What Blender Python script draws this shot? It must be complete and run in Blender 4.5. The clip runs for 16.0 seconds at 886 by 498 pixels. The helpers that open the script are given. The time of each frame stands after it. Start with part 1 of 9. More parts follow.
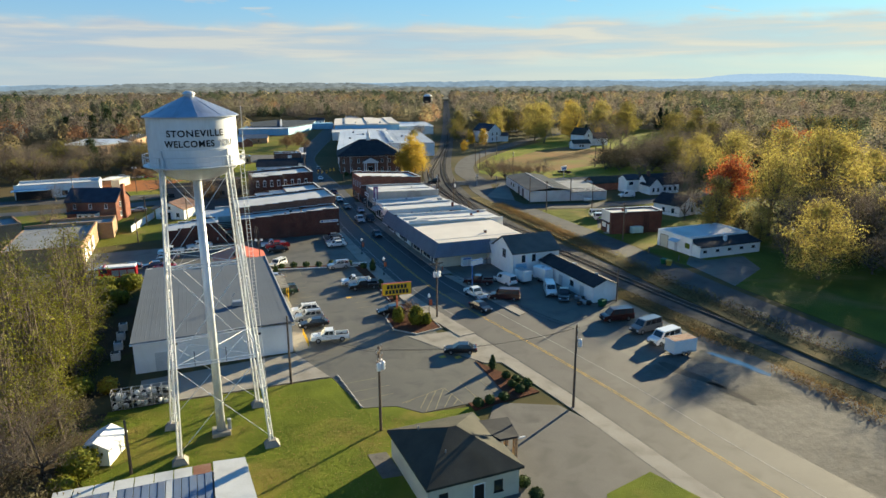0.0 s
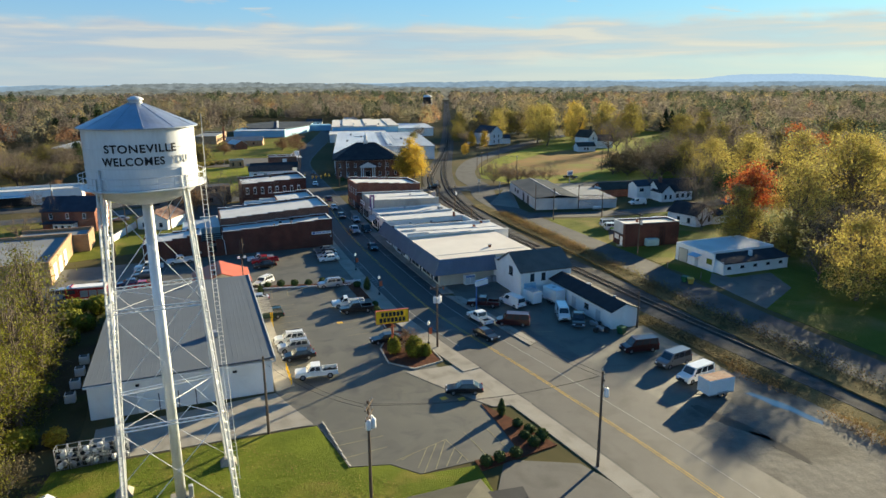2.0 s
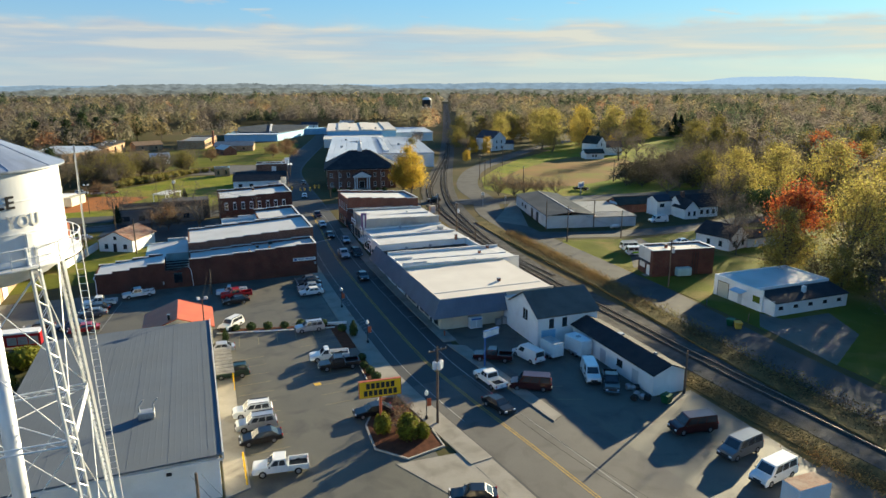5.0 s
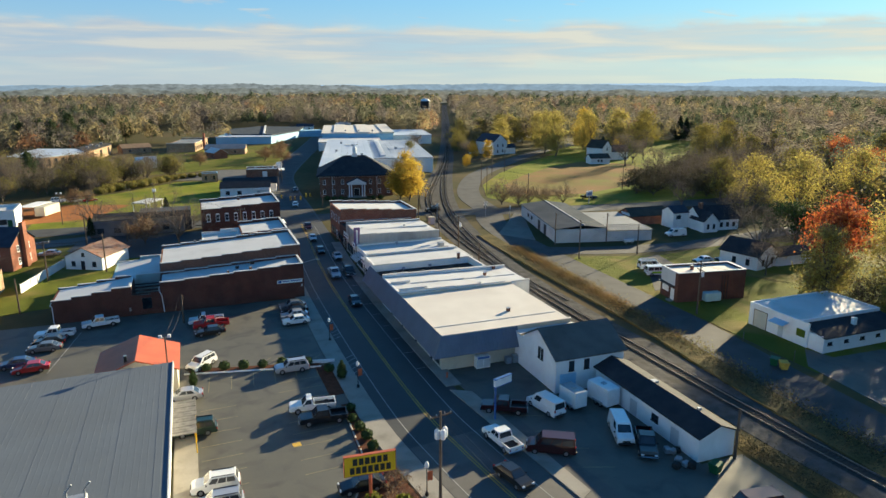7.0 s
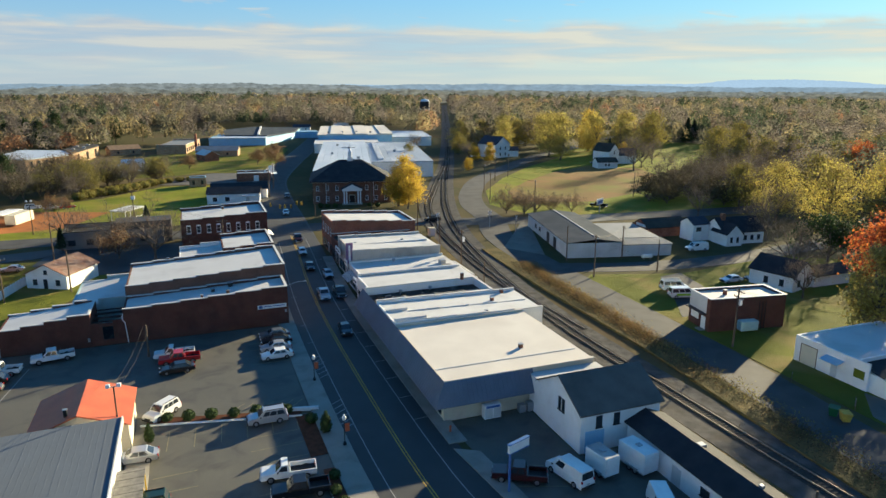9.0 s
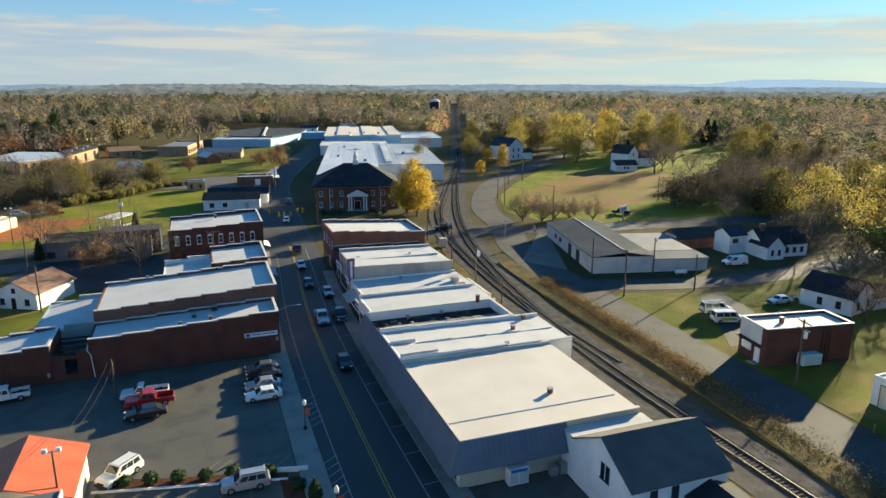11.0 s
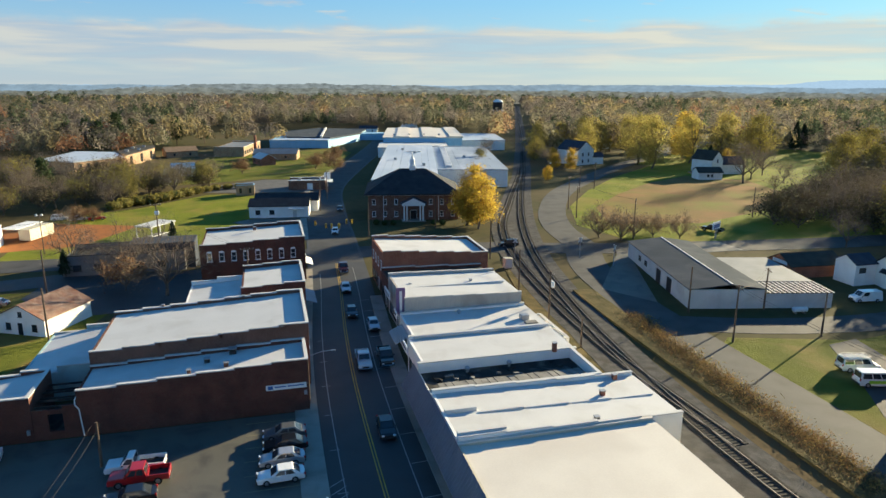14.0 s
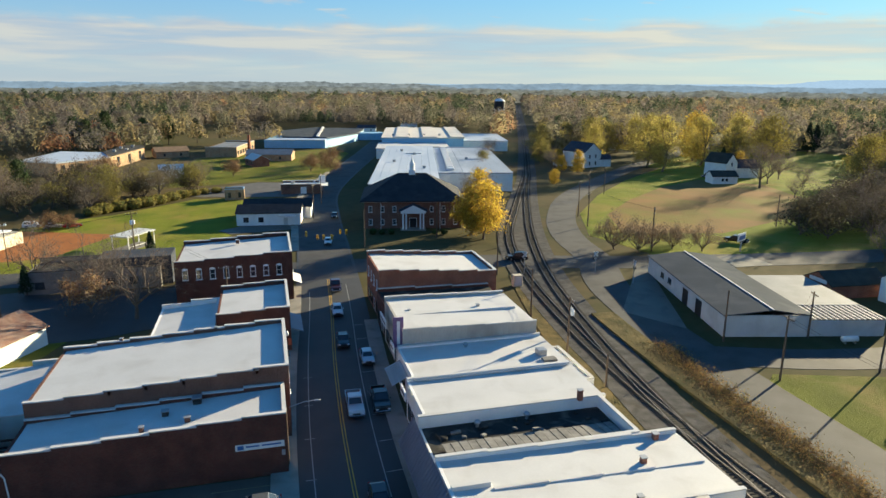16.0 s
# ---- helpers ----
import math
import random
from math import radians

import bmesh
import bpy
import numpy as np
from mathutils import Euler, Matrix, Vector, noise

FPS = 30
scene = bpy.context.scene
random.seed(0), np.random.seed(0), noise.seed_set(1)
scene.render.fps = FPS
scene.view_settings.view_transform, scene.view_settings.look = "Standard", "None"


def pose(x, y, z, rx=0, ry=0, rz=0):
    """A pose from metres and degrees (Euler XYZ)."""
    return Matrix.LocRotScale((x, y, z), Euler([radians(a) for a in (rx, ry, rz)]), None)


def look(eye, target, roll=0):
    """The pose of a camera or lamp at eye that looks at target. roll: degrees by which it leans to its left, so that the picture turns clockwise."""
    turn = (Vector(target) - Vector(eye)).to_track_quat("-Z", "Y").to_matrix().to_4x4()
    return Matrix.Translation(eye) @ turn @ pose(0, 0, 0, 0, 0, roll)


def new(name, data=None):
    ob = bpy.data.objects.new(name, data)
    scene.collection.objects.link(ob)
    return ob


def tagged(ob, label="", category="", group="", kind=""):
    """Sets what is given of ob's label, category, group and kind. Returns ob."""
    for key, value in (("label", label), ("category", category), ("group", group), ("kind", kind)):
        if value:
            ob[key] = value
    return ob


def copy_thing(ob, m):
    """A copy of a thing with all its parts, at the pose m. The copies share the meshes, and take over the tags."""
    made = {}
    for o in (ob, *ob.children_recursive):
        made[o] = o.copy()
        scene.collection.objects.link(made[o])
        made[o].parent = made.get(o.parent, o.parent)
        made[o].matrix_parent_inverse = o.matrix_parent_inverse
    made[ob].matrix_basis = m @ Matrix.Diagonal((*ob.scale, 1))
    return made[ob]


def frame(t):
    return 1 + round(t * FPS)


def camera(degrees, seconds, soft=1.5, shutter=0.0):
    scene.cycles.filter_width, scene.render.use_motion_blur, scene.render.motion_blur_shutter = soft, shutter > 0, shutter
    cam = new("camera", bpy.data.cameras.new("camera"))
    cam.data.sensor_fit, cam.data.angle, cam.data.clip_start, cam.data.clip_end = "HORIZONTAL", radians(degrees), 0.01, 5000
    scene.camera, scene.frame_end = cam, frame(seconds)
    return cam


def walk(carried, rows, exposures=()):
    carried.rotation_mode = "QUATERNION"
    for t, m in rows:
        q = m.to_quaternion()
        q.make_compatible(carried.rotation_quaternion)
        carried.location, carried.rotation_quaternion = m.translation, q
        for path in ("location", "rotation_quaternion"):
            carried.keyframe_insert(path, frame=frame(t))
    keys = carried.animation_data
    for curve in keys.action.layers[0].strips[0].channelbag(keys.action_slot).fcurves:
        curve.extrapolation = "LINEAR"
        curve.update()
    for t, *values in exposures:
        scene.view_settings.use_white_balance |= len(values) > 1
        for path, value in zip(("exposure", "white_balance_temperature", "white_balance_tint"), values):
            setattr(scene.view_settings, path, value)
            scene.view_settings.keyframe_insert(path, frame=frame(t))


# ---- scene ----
cam = camera(67.3, 16.0)
PATH = [
    (0, (0.236, 1.725, 38.405), (0.913, 3.543, 37.914), -0.4),
    (0.5, (1.135, 4.464, 38.46), (1.812, 6.28, 37.969), -0.3),
    (1, (2.125, 7.31, 38.491), (2.802, 9.127, 38.0), -0.3),
    (1.5, (3.254, 10.192, 38.554), (3.93, 12.01, 38.065), -0.3),
    (2, (4.386, 13.329, 38.608), (5.063, 15.147, 38.118), -0.4),
    (2.5, (5.571, 16.651, 38.765), (6.248, 18.468, 38.274), -0.3),
    (3, (6.763, 20.012, 38.812), (7.441, 21.829, 38.323), -0.3),
    (3.5, (7.966, 23.145, 39.012), (8.642, 24.962, 38.521), -0.3),
    (4, (9.179, 26.463, 39.117), (9.855, 28.28, 38.628), -0.3),
    (6.5, (14.832, 43.811, 39.599), (15.518, 45.626, 39.115), 0.0),
    (7, (16.0, 47.346, 39.634), (16.687, 49.161, 39.15), 0.0),
    (7.5, (17.162, 50.879, 39.561), (17.85, 52.694, 39.079), 0.1),
    (8, (18.34, 54.316, 39.696), (19.028, 56.13, 39.213), 0.2),
    (8.5, (19.471, 57.718, 39.646), (20.161, 59.532, 39.164), 0.2),
    (9, (20.721, 61.1, 39.721), (21.41, 62.914, 39.237), 0.2),
    (11.5, (26.375, 78.321, 38.919), (27.014, 80.153, 38.437), 0.1),
    (12, (27.506, 81.624, 38.836), (28.1, 83.472, 38.353), 0.1),
    (12.5, (28.516, 84.859, 38.795), (29.07, 86.719, 38.312), 0.1),
    (13, (29.31, 88.091, 38.716), (29.828, 89.962, 38.232), 0.2),
    (13.5, (30.128, 91.467, 38.51), (30.624, 93.344, 38.027), 0.2),
    (14, (30.89, 94.801, 38.412), (31.386, 96.678, 37.93), 0.2),
    (14.5, (31.554, 98.085, 38.425), (32.052, 99.961, 37.942), 0.2),
    (15, (32.263, 101.468, 38.467), (32.76, 103.344, 37.981), 0.3),
    (15.5, (32.993, 104.874, 38.411), (33.491, 106.749, 37.925), 0.4),
    (16, (33.737, 108.277, 38.393), (34.235, 110.152, 37.907), 0.4),
]
EXPOSURES = [(0, 1.76, 6120, 4), (16, 1.76, 6120, 4)]
walk(cam, [(t, look(eye, target, roll)) for t, eye, target, roll in PATH], EXPOSURES)

# ---------- world, sun, exposure ----------
SUN_AZ, SUN_EL = radians(28.5), radians(12.9)
sun_dir = Vector((math.cos(SUN_AZ) * math.cos(SUN_EL), math.sin(SUN_AZ) * math.cos(SUN_EL), math.sin(SUN_EL)))
sun_data = bpy.data.lights.new("sun", "SUN")
sun_data.energy, sun_data.angle, sun_data.color = 5.0, radians(0.6), (1.0, 0.80, 0.50)
sun = new("sun", sun_data)
sun.matrix_world = look((0, 0, 0), -sun_dir)


SKY_TINT = (0.40, 0.90, 1.24)


def build_world():
    """Nishita sky with thin streaky cloud banks above the horizon."""
    world = bpy.data.worlds.new("sky")
    scene.world = world
    world.use_nodes = True
    nt = world.node_tree
    nt.nodes.clear()
    N, L = nt.nodes.new, nt.links.new
    out, bg = N("ShaderNodeOutputWorld"), N("ShaderNodeBackground")
    sky = N("ShaderNodeTexSky")
    sky.sky_type, sky.sun_disc = "NISHITA", False
    sky.sun_elevation, sky.sun_rotation = SUN_EL, math.pi / 2 - SUN_AZ
    sky.air_density, sky.dust_density, sky.ozone_density = 1.0, 0.15, 3.0
    bg.inputs["Strength"].default_value = 0.05
    tc, sep = N("ShaderNodeTexCoord"), N("ShaderNodeSeparateXYZ")
    L(tc.outputs["Generated"], sep.inputs[0])
    az = N("ShaderNodeMath"); az.operation = "ARCTAN2"
    L(sep.outputs["X"], az.inputs[0]); L(sep.outputs["Y"], az.inputs[1])
    comb = N("ShaderNodeCombineXYZ")
    L(az.outputs[0], comb.inputs[0]); L(sep.outputs["Z"], comb.inputs[1])
    def streaks(scale, place, detail, distort):
        mp = N("ShaderNodeMapping")
        mp.inputs["Rotation"].default_value = (0, 0, radians(0.6))
        mp.inputs["Scale"].default_value, mp.inputs["Location"].default_value = scale, place
        L(comb.outputs[0], mp.inputs[0])
        nz = N("ShaderNodeTexNoise")
        nz.inputs["Scale"].default_value, nz.inputs["Detail"].default_value = 1.0, detail
        nz.inputs["Roughness"].default_value, nz.inputs["Distortion"].default_value = 0.55, distort
        L(mp.outputs[0], nz.inputs["Vector"])
        return nz.outputs["Fac"]

    def blend(kind, fac, one, two):
        node = N("ShaderNodeMixRGB"); node.blend_type = kind
        for k, v in ((0, fac), (1, one), (2, two)):
            if isinstance(v, (tuple, float, int)):
                node.inputs[k].default_value = (*v, 1) if isinstance(v, tuple) else v
            else:
                L(v, node.inputs[k])
        return node.outputs[0]

    def figure(kind, one, two, add=None):
        node = N("ShaderNodeMath"); node.operation = kind
        for k, v in enumerate((one, two) if add is None else (one, two, add)):
            if isinstance(v, (float, int)):
                node.inputs[k].default_value = v
            else:
                L(v, node.inputs[k])
        return node.outputs[0]

    def ladder(source, *steps):
        node = N("ShaderNodeValToRGB")
        el = node.color_ramp.elements
        el[0].position, el[0].color = steps[0][0], (steps[0][1],) * 3 + (1,)
        el[1].position, el[1].color = steps[-1][0], (steps[-1][1],) * 3 + (1,)
        for p, v in steps[1:-1]:
            el.new(p).color = (v, v, v, 1)
        L(source, node.inputs[0])
        return node.outputs["Color"]

    z = sep.outputs["Z"]
    billow = streaks((11.0, 30.0, 1), (2.3, 0.9, 0), 8, 0.2)
    band = streaks((4.6, 62.0, 1), (7.1, 3.4, 0), 7, 0.4)
    wisp = streaks((9.0, 60.0, 1), (4.7, 8.2, 0), 7, 0.4)
    # the bank lies low in the sky, with a lumpy upper edge and soft streaks below
    level = figure("MULTIPLY_ADD", billow, -0.045, z)
    bank = ladder(figure("ADD", level, 0.05), (0.0, 0.30), (0.05, 0.42), (0.062, 0.85), (0.098, 0.95), (0.107, 0.2), (0.115, 0.0))
    thick = figure("MULTIPLY", bank, ladder(band, (0.30, 0.45), (0.58, 1.0)))
    high = figure("MULTIPLY", ladder(wisp, (0.60, 0.0), (0.72, 0.75)), ladder(z, (0.05, 0.0), (0.075, 1.0), (0.25, 0.5), (0.5, 0.0)))
    haze = ladder(z, (0.0, 0.88), (0.05, 0.80), (0.12, 0.72), (0.24, 0.45), (0.42, 0.15), (0.65, 0.0))
    tone = N("ShaderNodeValToRGB")
    te = tone.color_ramp.elements
    te[0].position, te[0].color = 0.0, (0.60, 0.645, 0.665, 1)
    te[1].position, te[1].color = 0.11, (0.36, 0.56, 0.74, 1)
    te.new(0.03).color = (0.57, 0.645, 0.685, 1)
    L(z, tone.inputs[0])
    air = blend("MIX", haze, blend("MULTIPLY", 1.0, sky.outputs[0], SKY_TINT), blend("MULTIPLY", 1.0, tone.outputs["Color"], (5.6, 5.5, 5.6)))
    lit = blend("MIX", ladder(band, (0.40, 0.0), (0.62, 1.0)), (2.9, 3.1, 3.55), (4.15, 3.95, 3.6))
    cloudy = blend("MIX", figure("MAXIMUM", thick, high), air, lit)
    # the air glows round the sun
    toward = N("ShaderNodeVectorMath"); toward.operation = "DOT_PRODUCT"
    L(tc.outputs["Generated"], toward.inputs[0]); toward.inputs[1].default_value = tuple(sun_dir)
    glow = ladder(toward.outputs["Value"], (0.40, 0.0), (0.75, 0.35), (1.0, 1.0))
    L(blend("MULTIPLY", glow, cloudy, (1.22, 1.16, 1.0)), bg.inputs["Color"]); L(bg.outputs[0], out.inputs[0])


build_world()


# ---------- helpers for materials ----------
def mat(name, base, alt=None, rough=0.8, metal=0.0, scale=2.0, fine=25.0, bump=0.15, amount=0.5, stain=None, stain_scale=0.25,
        stain_amount=0.5, coords="Object", stretch=(1, 1, 1), island=0.0, obj_random=0.0, translucent=0.0, coat=0.0, spec=0.2, depth=0.05):
    """A surface with broad and fine variation, optional stains, and small relief."""
    m = bpy.data.materials.new(name)
    m.use_nodes = True
    nt = m.node_tree
    N, L = nt.nodes.new, nt.links.new
    b = nt.nodes["Principled BSDF"]
    alt = alt or tuple(c * 0.72 for c in base)
    tc, mp = N("ShaderNodeTexCoord"), N("ShaderNodeMapping")
    mp.inputs["Scale"].default_value = stretch
    L(tc.outputs[coords], mp.inputs[0])
    n1, n2 = N("ShaderNodeTexNoise"), N("ShaderNodeTexNoise")
    n1.inputs["Scale"].default_value, n1.inputs["Detail"].default_value = scale, 5
    n2.inputs["Scale"].default_value, n2.inputs["Detail"].default_value = fine, 4
    L(mp.outputs[0], n1.inputs["Vector"]); L(mp.outputs[0], n2.inputs["Vector"])
    add = N("ShaderNodeMath"); add.operation = "ADD"
    half = N("ShaderNodeMath"); half.operation = "MULTIPLY_ADD"; half.inputs[1].default_value, half.inputs[2].default_value = 0.5, -0.25
    L(n2.outputs["Fac"], half.inputs[0]); L(n1.outputs["Fac"], add.inputs[0]); L(half.outputs[0], add.inputs[1])
    ramp = N("ShaderNodeMapRange")
    ramp.inputs["From Min"].default_value, ramp.inputs["From Max"].default_value = 0.5 - amount * 0.4, 0.5 + amount * 0.4
    L(add.outputs[0], ramp.inputs["Value"])
    mix = N("ShaderNodeMixRGB")
    mix.inputs[1].default_value, mix.inputs[2].default_value = (*base, 1), (*alt, 1)
    L(ramp.outputs["Result"], mix.inputs[0])
    col = mix.outputs[0]
    if stain:
        n3 = N("ShaderNodeTexNoise")
        n3.inputs["Scale"].default_value, n3.inputs["Detail"].default_value, n3.inputs["Distortion"].default_value = stain_scale, 6, 0.6
        L(mp.outputs[0], n3.inputs["Vector"])
        r3 = N("ShaderNodeMapRange")
        r3.inputs["From Min"].default_value, r3.inputs["From Max"].default_value = 0.5, 0.72
        r3.inputs["To Max"].default_value = stain_amount
        L(n3.outputs["Fac"], r3.inputs["Value"])
        m3 = N("ShaderNodeMixRGB"); m3.inputs[2].default_value = (*stain, 1)
        L(r3.outputs["Result"], m3.inputs[0]); L(col, m3.inputs[1])
        col = m3.outputs[0]
    if island or obj_random:
        src = N("ShaderNodeNewGeometry").outputs["Random Per Island"] if island else N("ShaderNodeObjectInfo").outputs["Random"]
        k = island or obj_random
        mr = N("ShaderNodeMapRange"); mr.inputs["To Min"].default_value, mr.inputs["To Max"].default_value = 1 - k, 1 + k
        L(src, mr.inputs["Value"])
        hv = N("ShaderNodeHueSaturation"); L(mr.outputs["Result"], hv.inputs["Value"]); L(col, hv.inputs["Color"])
        hs = N("ShaderNodeMapRange"); hs.inputs["To Min"].default_value, hs.inputs["To Max"].default_value = 0.5 - k * 0.06, 0.5 + k * 0.06
        L(src, hs.inputs["Value"]); L(hs.outputs["Result"], hv.inputs["Hue"])
        col = hv.outputs[0]
    L(col, b.inputs["Base Color"])
    b.inputs["Roughness"].default_value, b.inputs["Metallic"].default_value = rough, metal
    b.inputs["Specular IOR Level"].default_value = spec
    if coat:
        b.inputs["Coat Weight"].default_value, b.inputs["Coat Roughness"].default_value = coat, 0.06
    if bump:
        bp = N("ShaderNodeBump"); bp.inputs["Strength"].default_value, bp.inputs["Distance"].default_value = bump, depth
        L(add.outputs[0], bp.inputs["Height"]); L(bp.outputs[0], b.inputs["Normal"])
    if translucent:
        tr, ms = N("ShaderNodeBsdfTranslucent"), N("ShaderNodeMixShader")
        L(col, tr.inputs[0]); ms.inputs[0].default_value = translucent
        L(b.outputs[0], ms.inputs[1]); L(tr.outputs[0], ms.inputs[2])
        L(ms.outputs[0], nt.nodes["Material Output"].inputs[0])
    return m


def brick_mat(name, c1, c2, mortar, bump=0.4, size=0.23):
    """Running-bond brickwork on upright walls, with uneven weathering."""
    m = mat(name, c1, c2, rough=0.9, scale=0.5, fine=6, bump=0, stain=tuple(c * 0.45 for c in c1), stain_scale=0.35, stain_amount=0.5)
    nt = m.node_tree
    N, L = nt.nodes.new, nt.links.new
    b = nt.nodes["Principled BSDF"]
    old = b.inputs["Base Color"].links[0].from_socket
    tc, sep, cmb, s = N("ShaderNodeTexCoord"), N("ShaderNodeSeparateXYZ"), N("ShaderNodeCombineXYZ"), N("ShaderNodeMath")
    s.operation = "ADD"
    L(tc.outputs["Object"], sep.inputs[0]); L(sep.outputs[0], s.inputs[0]); L(sep.outputs[1], s.inputs[1])
    L(s.outputs[0], cmb.inputs[0]); L(sep.outputs[2], cmb.inputs[1])
    br = N("ShaderNodeTexBrick")
    br.inputs["Scale"].default_value, br.inputs["Brick Width"].default_value, br.inputs["Row Height"].default_value = 1.0, size, size / 3
    br.inputs["Mortar Size"].default_value = 0.008
    br.inputs["Color1"].default_value, br.inputs["Color2"].default_value = (1, 1, 1, 1), (0.72, 0.7, 0.68, 1)
    br.inputs["Mortar"].default_value = (*[min(1.6, mo / max(c, 0.01)) for mo, c in zip(mortar, c1)], 1)
    L(cmb.outputs[0], br.inputs["Vector"])
    mm = N("ShaderNodeMixRGB"); mm.blend_type = "MULTIPLY"; mm.inputs[0].default_value = 1
    L(old, mm.inputs[1]); L(br.outputs["Color"], mm.inputs[2]); L(mm.outputs[0], b.inputs["Base Color"])
    bp = N("ShaderNodeBump"); bp.inputs["Strength"].default_value, bp.inputs["Distance"].default_value = bump, 0.01
    bp.invert = True
    L(br.outputs["Fac"], bp.inputs["Height"]); L(bp.outputs[0], b.inputs["Normal"])
    return m


def ribbed(m, axis, pitch, strength=0.5, dist=0.03):
    """Adds upright ribs along one axis to a sheet material's relief."""
    nt = m.node_tree
    N, L = nt.nodes.new, nt.links.new
    b = nt.nodes["Principled BSDF"]
    tc, sep, mu, fr, pw, bp = (N(k) for k in ("ShaderNodeTexCoord", "ShaderNodeSeparateXYZ", "ShaderNodeMath", "ShaderNodeMath", "ShaderNodeMath", "ShaderNodeBump"))
    L(tc.outputs["Object"], sep.inputs[0])
    mu.operation, mu.inputs[1].default_value = "MULTIPLY", 2 * math.pi / pitch
    L(sep.outputs[axis], mu.inputs[0])
    fr.operation = "SINE"; L(mu.outputs[0], fr.inputs[0])
    pw.operation = "GREATER_THAN"; pw.inputs[1].default_value = 0.75; L(fr.outputs[0], pw.inputs[0])
    bp.inputs["Strength"].default_value, bp.inputs["Distance"].default_value = strength, dist
    L(pw.outputs[0], bp.inputs["Height"])
    if b.inputs["Normal"].links:
        L(b.inputs["Normal"].links[0].from_socket, bp.inputs["Normal"])
    L(bp.outputs[0], b.inputs["Normal"])
    return m


# ---------- mesh helpers ----------
def part(name, bm, material, parent=None, label="", smooth=False, kind=""):
    """Links a bmesh as one mesh object, under parent if given."""
    me = bpy.data.meshes.new(name)
    bm.to_mesh(me)
    bm.free()
    for one in material if isinstance(material, (list, tuple)) else [material]:
        me.materials.append(one)
    if smooth:
        me.polygons.foreach_set("use_smooth", [True] * len(me.polygons))
    ob = new(name, me)
    if parent:
        ob.parent = parent
    return tagged(ob, label=label, kind=kind)


def raw(name, verts, faces, material, parent=None, label="", kind="", smooth=False):
    me = bpy.data.meshes.new(name)
    me.from_pydata(verts, [], faces)
    me.materials.append(material)
    me.update()
    if smooth:
        me.polygons.foreach_set("use_smooth", [True] * len(me.polygons))
    ob = new(name, me)
    if parent:
        ob.parent = parent
    return tagged(ob, label=label, kind=kind)


def bag(name, verts, tri, material, parent=None, label="", kind=""):
    """A mesh from numpy arrays of triangle or quad corners, each face loose."""
    n = tri
    me = bpy.data.meshes.new(name)
    count = len(verts) // n
    me.vertices.add(len(verts)); me.vertices.foreach_set("co", np.asarray(verts, np.float32).ravel())
    me.loops.add(len(verts)); me.loops.foreach_set("vertex_index", np.arange(len(verts), dtype=np.int32))
    me.polygons.add(count); me.polygons.foreach_set("loop_start", np.arange(0, len(verts), n, dtype=np.int32))
    me.update(calc_edges=True)
    me.materials.append(material)
    ob = new(name, me)
    if parent:
        ob.parent = parent
    return tagged(ob, label=label, kind=kind)


def thing(name, m, label, category, group="", kind=""):
    ob = new(name)
    ob.empty_display_size = 0.3
    ob.matrix_world = m
    return tagged(ob, label=label, category=category, group=group, kind=kind)


def box(bm, x0, y0, z0, x1, y1, z1, bevel=0.0):
    r = bmesh.ops.create_cube(bm, size=1)
    for v in r["verts"]:
        v.co = Vector(((x0 + x1) / 2 + v.co.x * (x1 - x0), (y0 + y1) / 2 + v.co.y * (y1 - y0), (z0 + z1) / 2 + v.co.z * (z1 - z0)))
    if bevel:
        edges = list({e for v in r["verts"] for e in v.link_edges})
        bmesh.ops.bevel(bm, geom=edges, offset=bevel, segments=1, affect="EDGES")
    return bm


def boxes(*rows, bevel=0.0):
    bm = bmesh.new()
    for row in rows:
        box(bm, *row, bevel=bevel)
    return bm


def solid(bm, bottom, top):
    """A closed body between two loops of as many 3D points."""
    a = [bm.verts.new(p) for p in bottom]
    b = [bm.verts.new(p) for p in top]
    n = len(a)
    bm.faces.new(a[::-1]); bm.faces.new(b)
    for i in range(n):
        bm.faces.new((a[i], a[(i + 1) % n], b[(i + 1) % n], b[i]))
    return bm


def slab(pts, z0, z1, bm=None):
    """A polygon in plan, from z0 to z1."""
    bm = bm or bmesh.new()
    solid(bm, [(x, y, z0) for x, y in pts], [(x, y, z1) for x, y in pts])
    bmesh.ops.recalc_face_normals(bm, faces=bm.faces)
    return bm


def tube(bm, p0, p1, r0, r1=None, n=8, caps=True):
    """A tapered round bar from p0 to p1."""
    p0, p1 = Vector(p0), Vector(p1)
    r1 = r0 if r1 is None else r1
    d = (p1 - p0)
    q = d.to_track_quat("Z", "Y").to_matrix()
    a, b = [], []
    for i in range(n):
        o = q @ Vector((math.cos(2 * math.pi * i / n), math.sin(2 * math.pi * i / n), 0))
        a.append(bm.verts.new(p0 + o * r0)); b.append(bm.verts.new(p1 + o * r1))
    for i in range(n):
        bm.faces.new((a[i], a[(i + 1) % n], b[(i + 1) % n], b[i]))
    if caps:
        bm.faces.new(a[::-1]); bm.faces.new(b)
    return bm


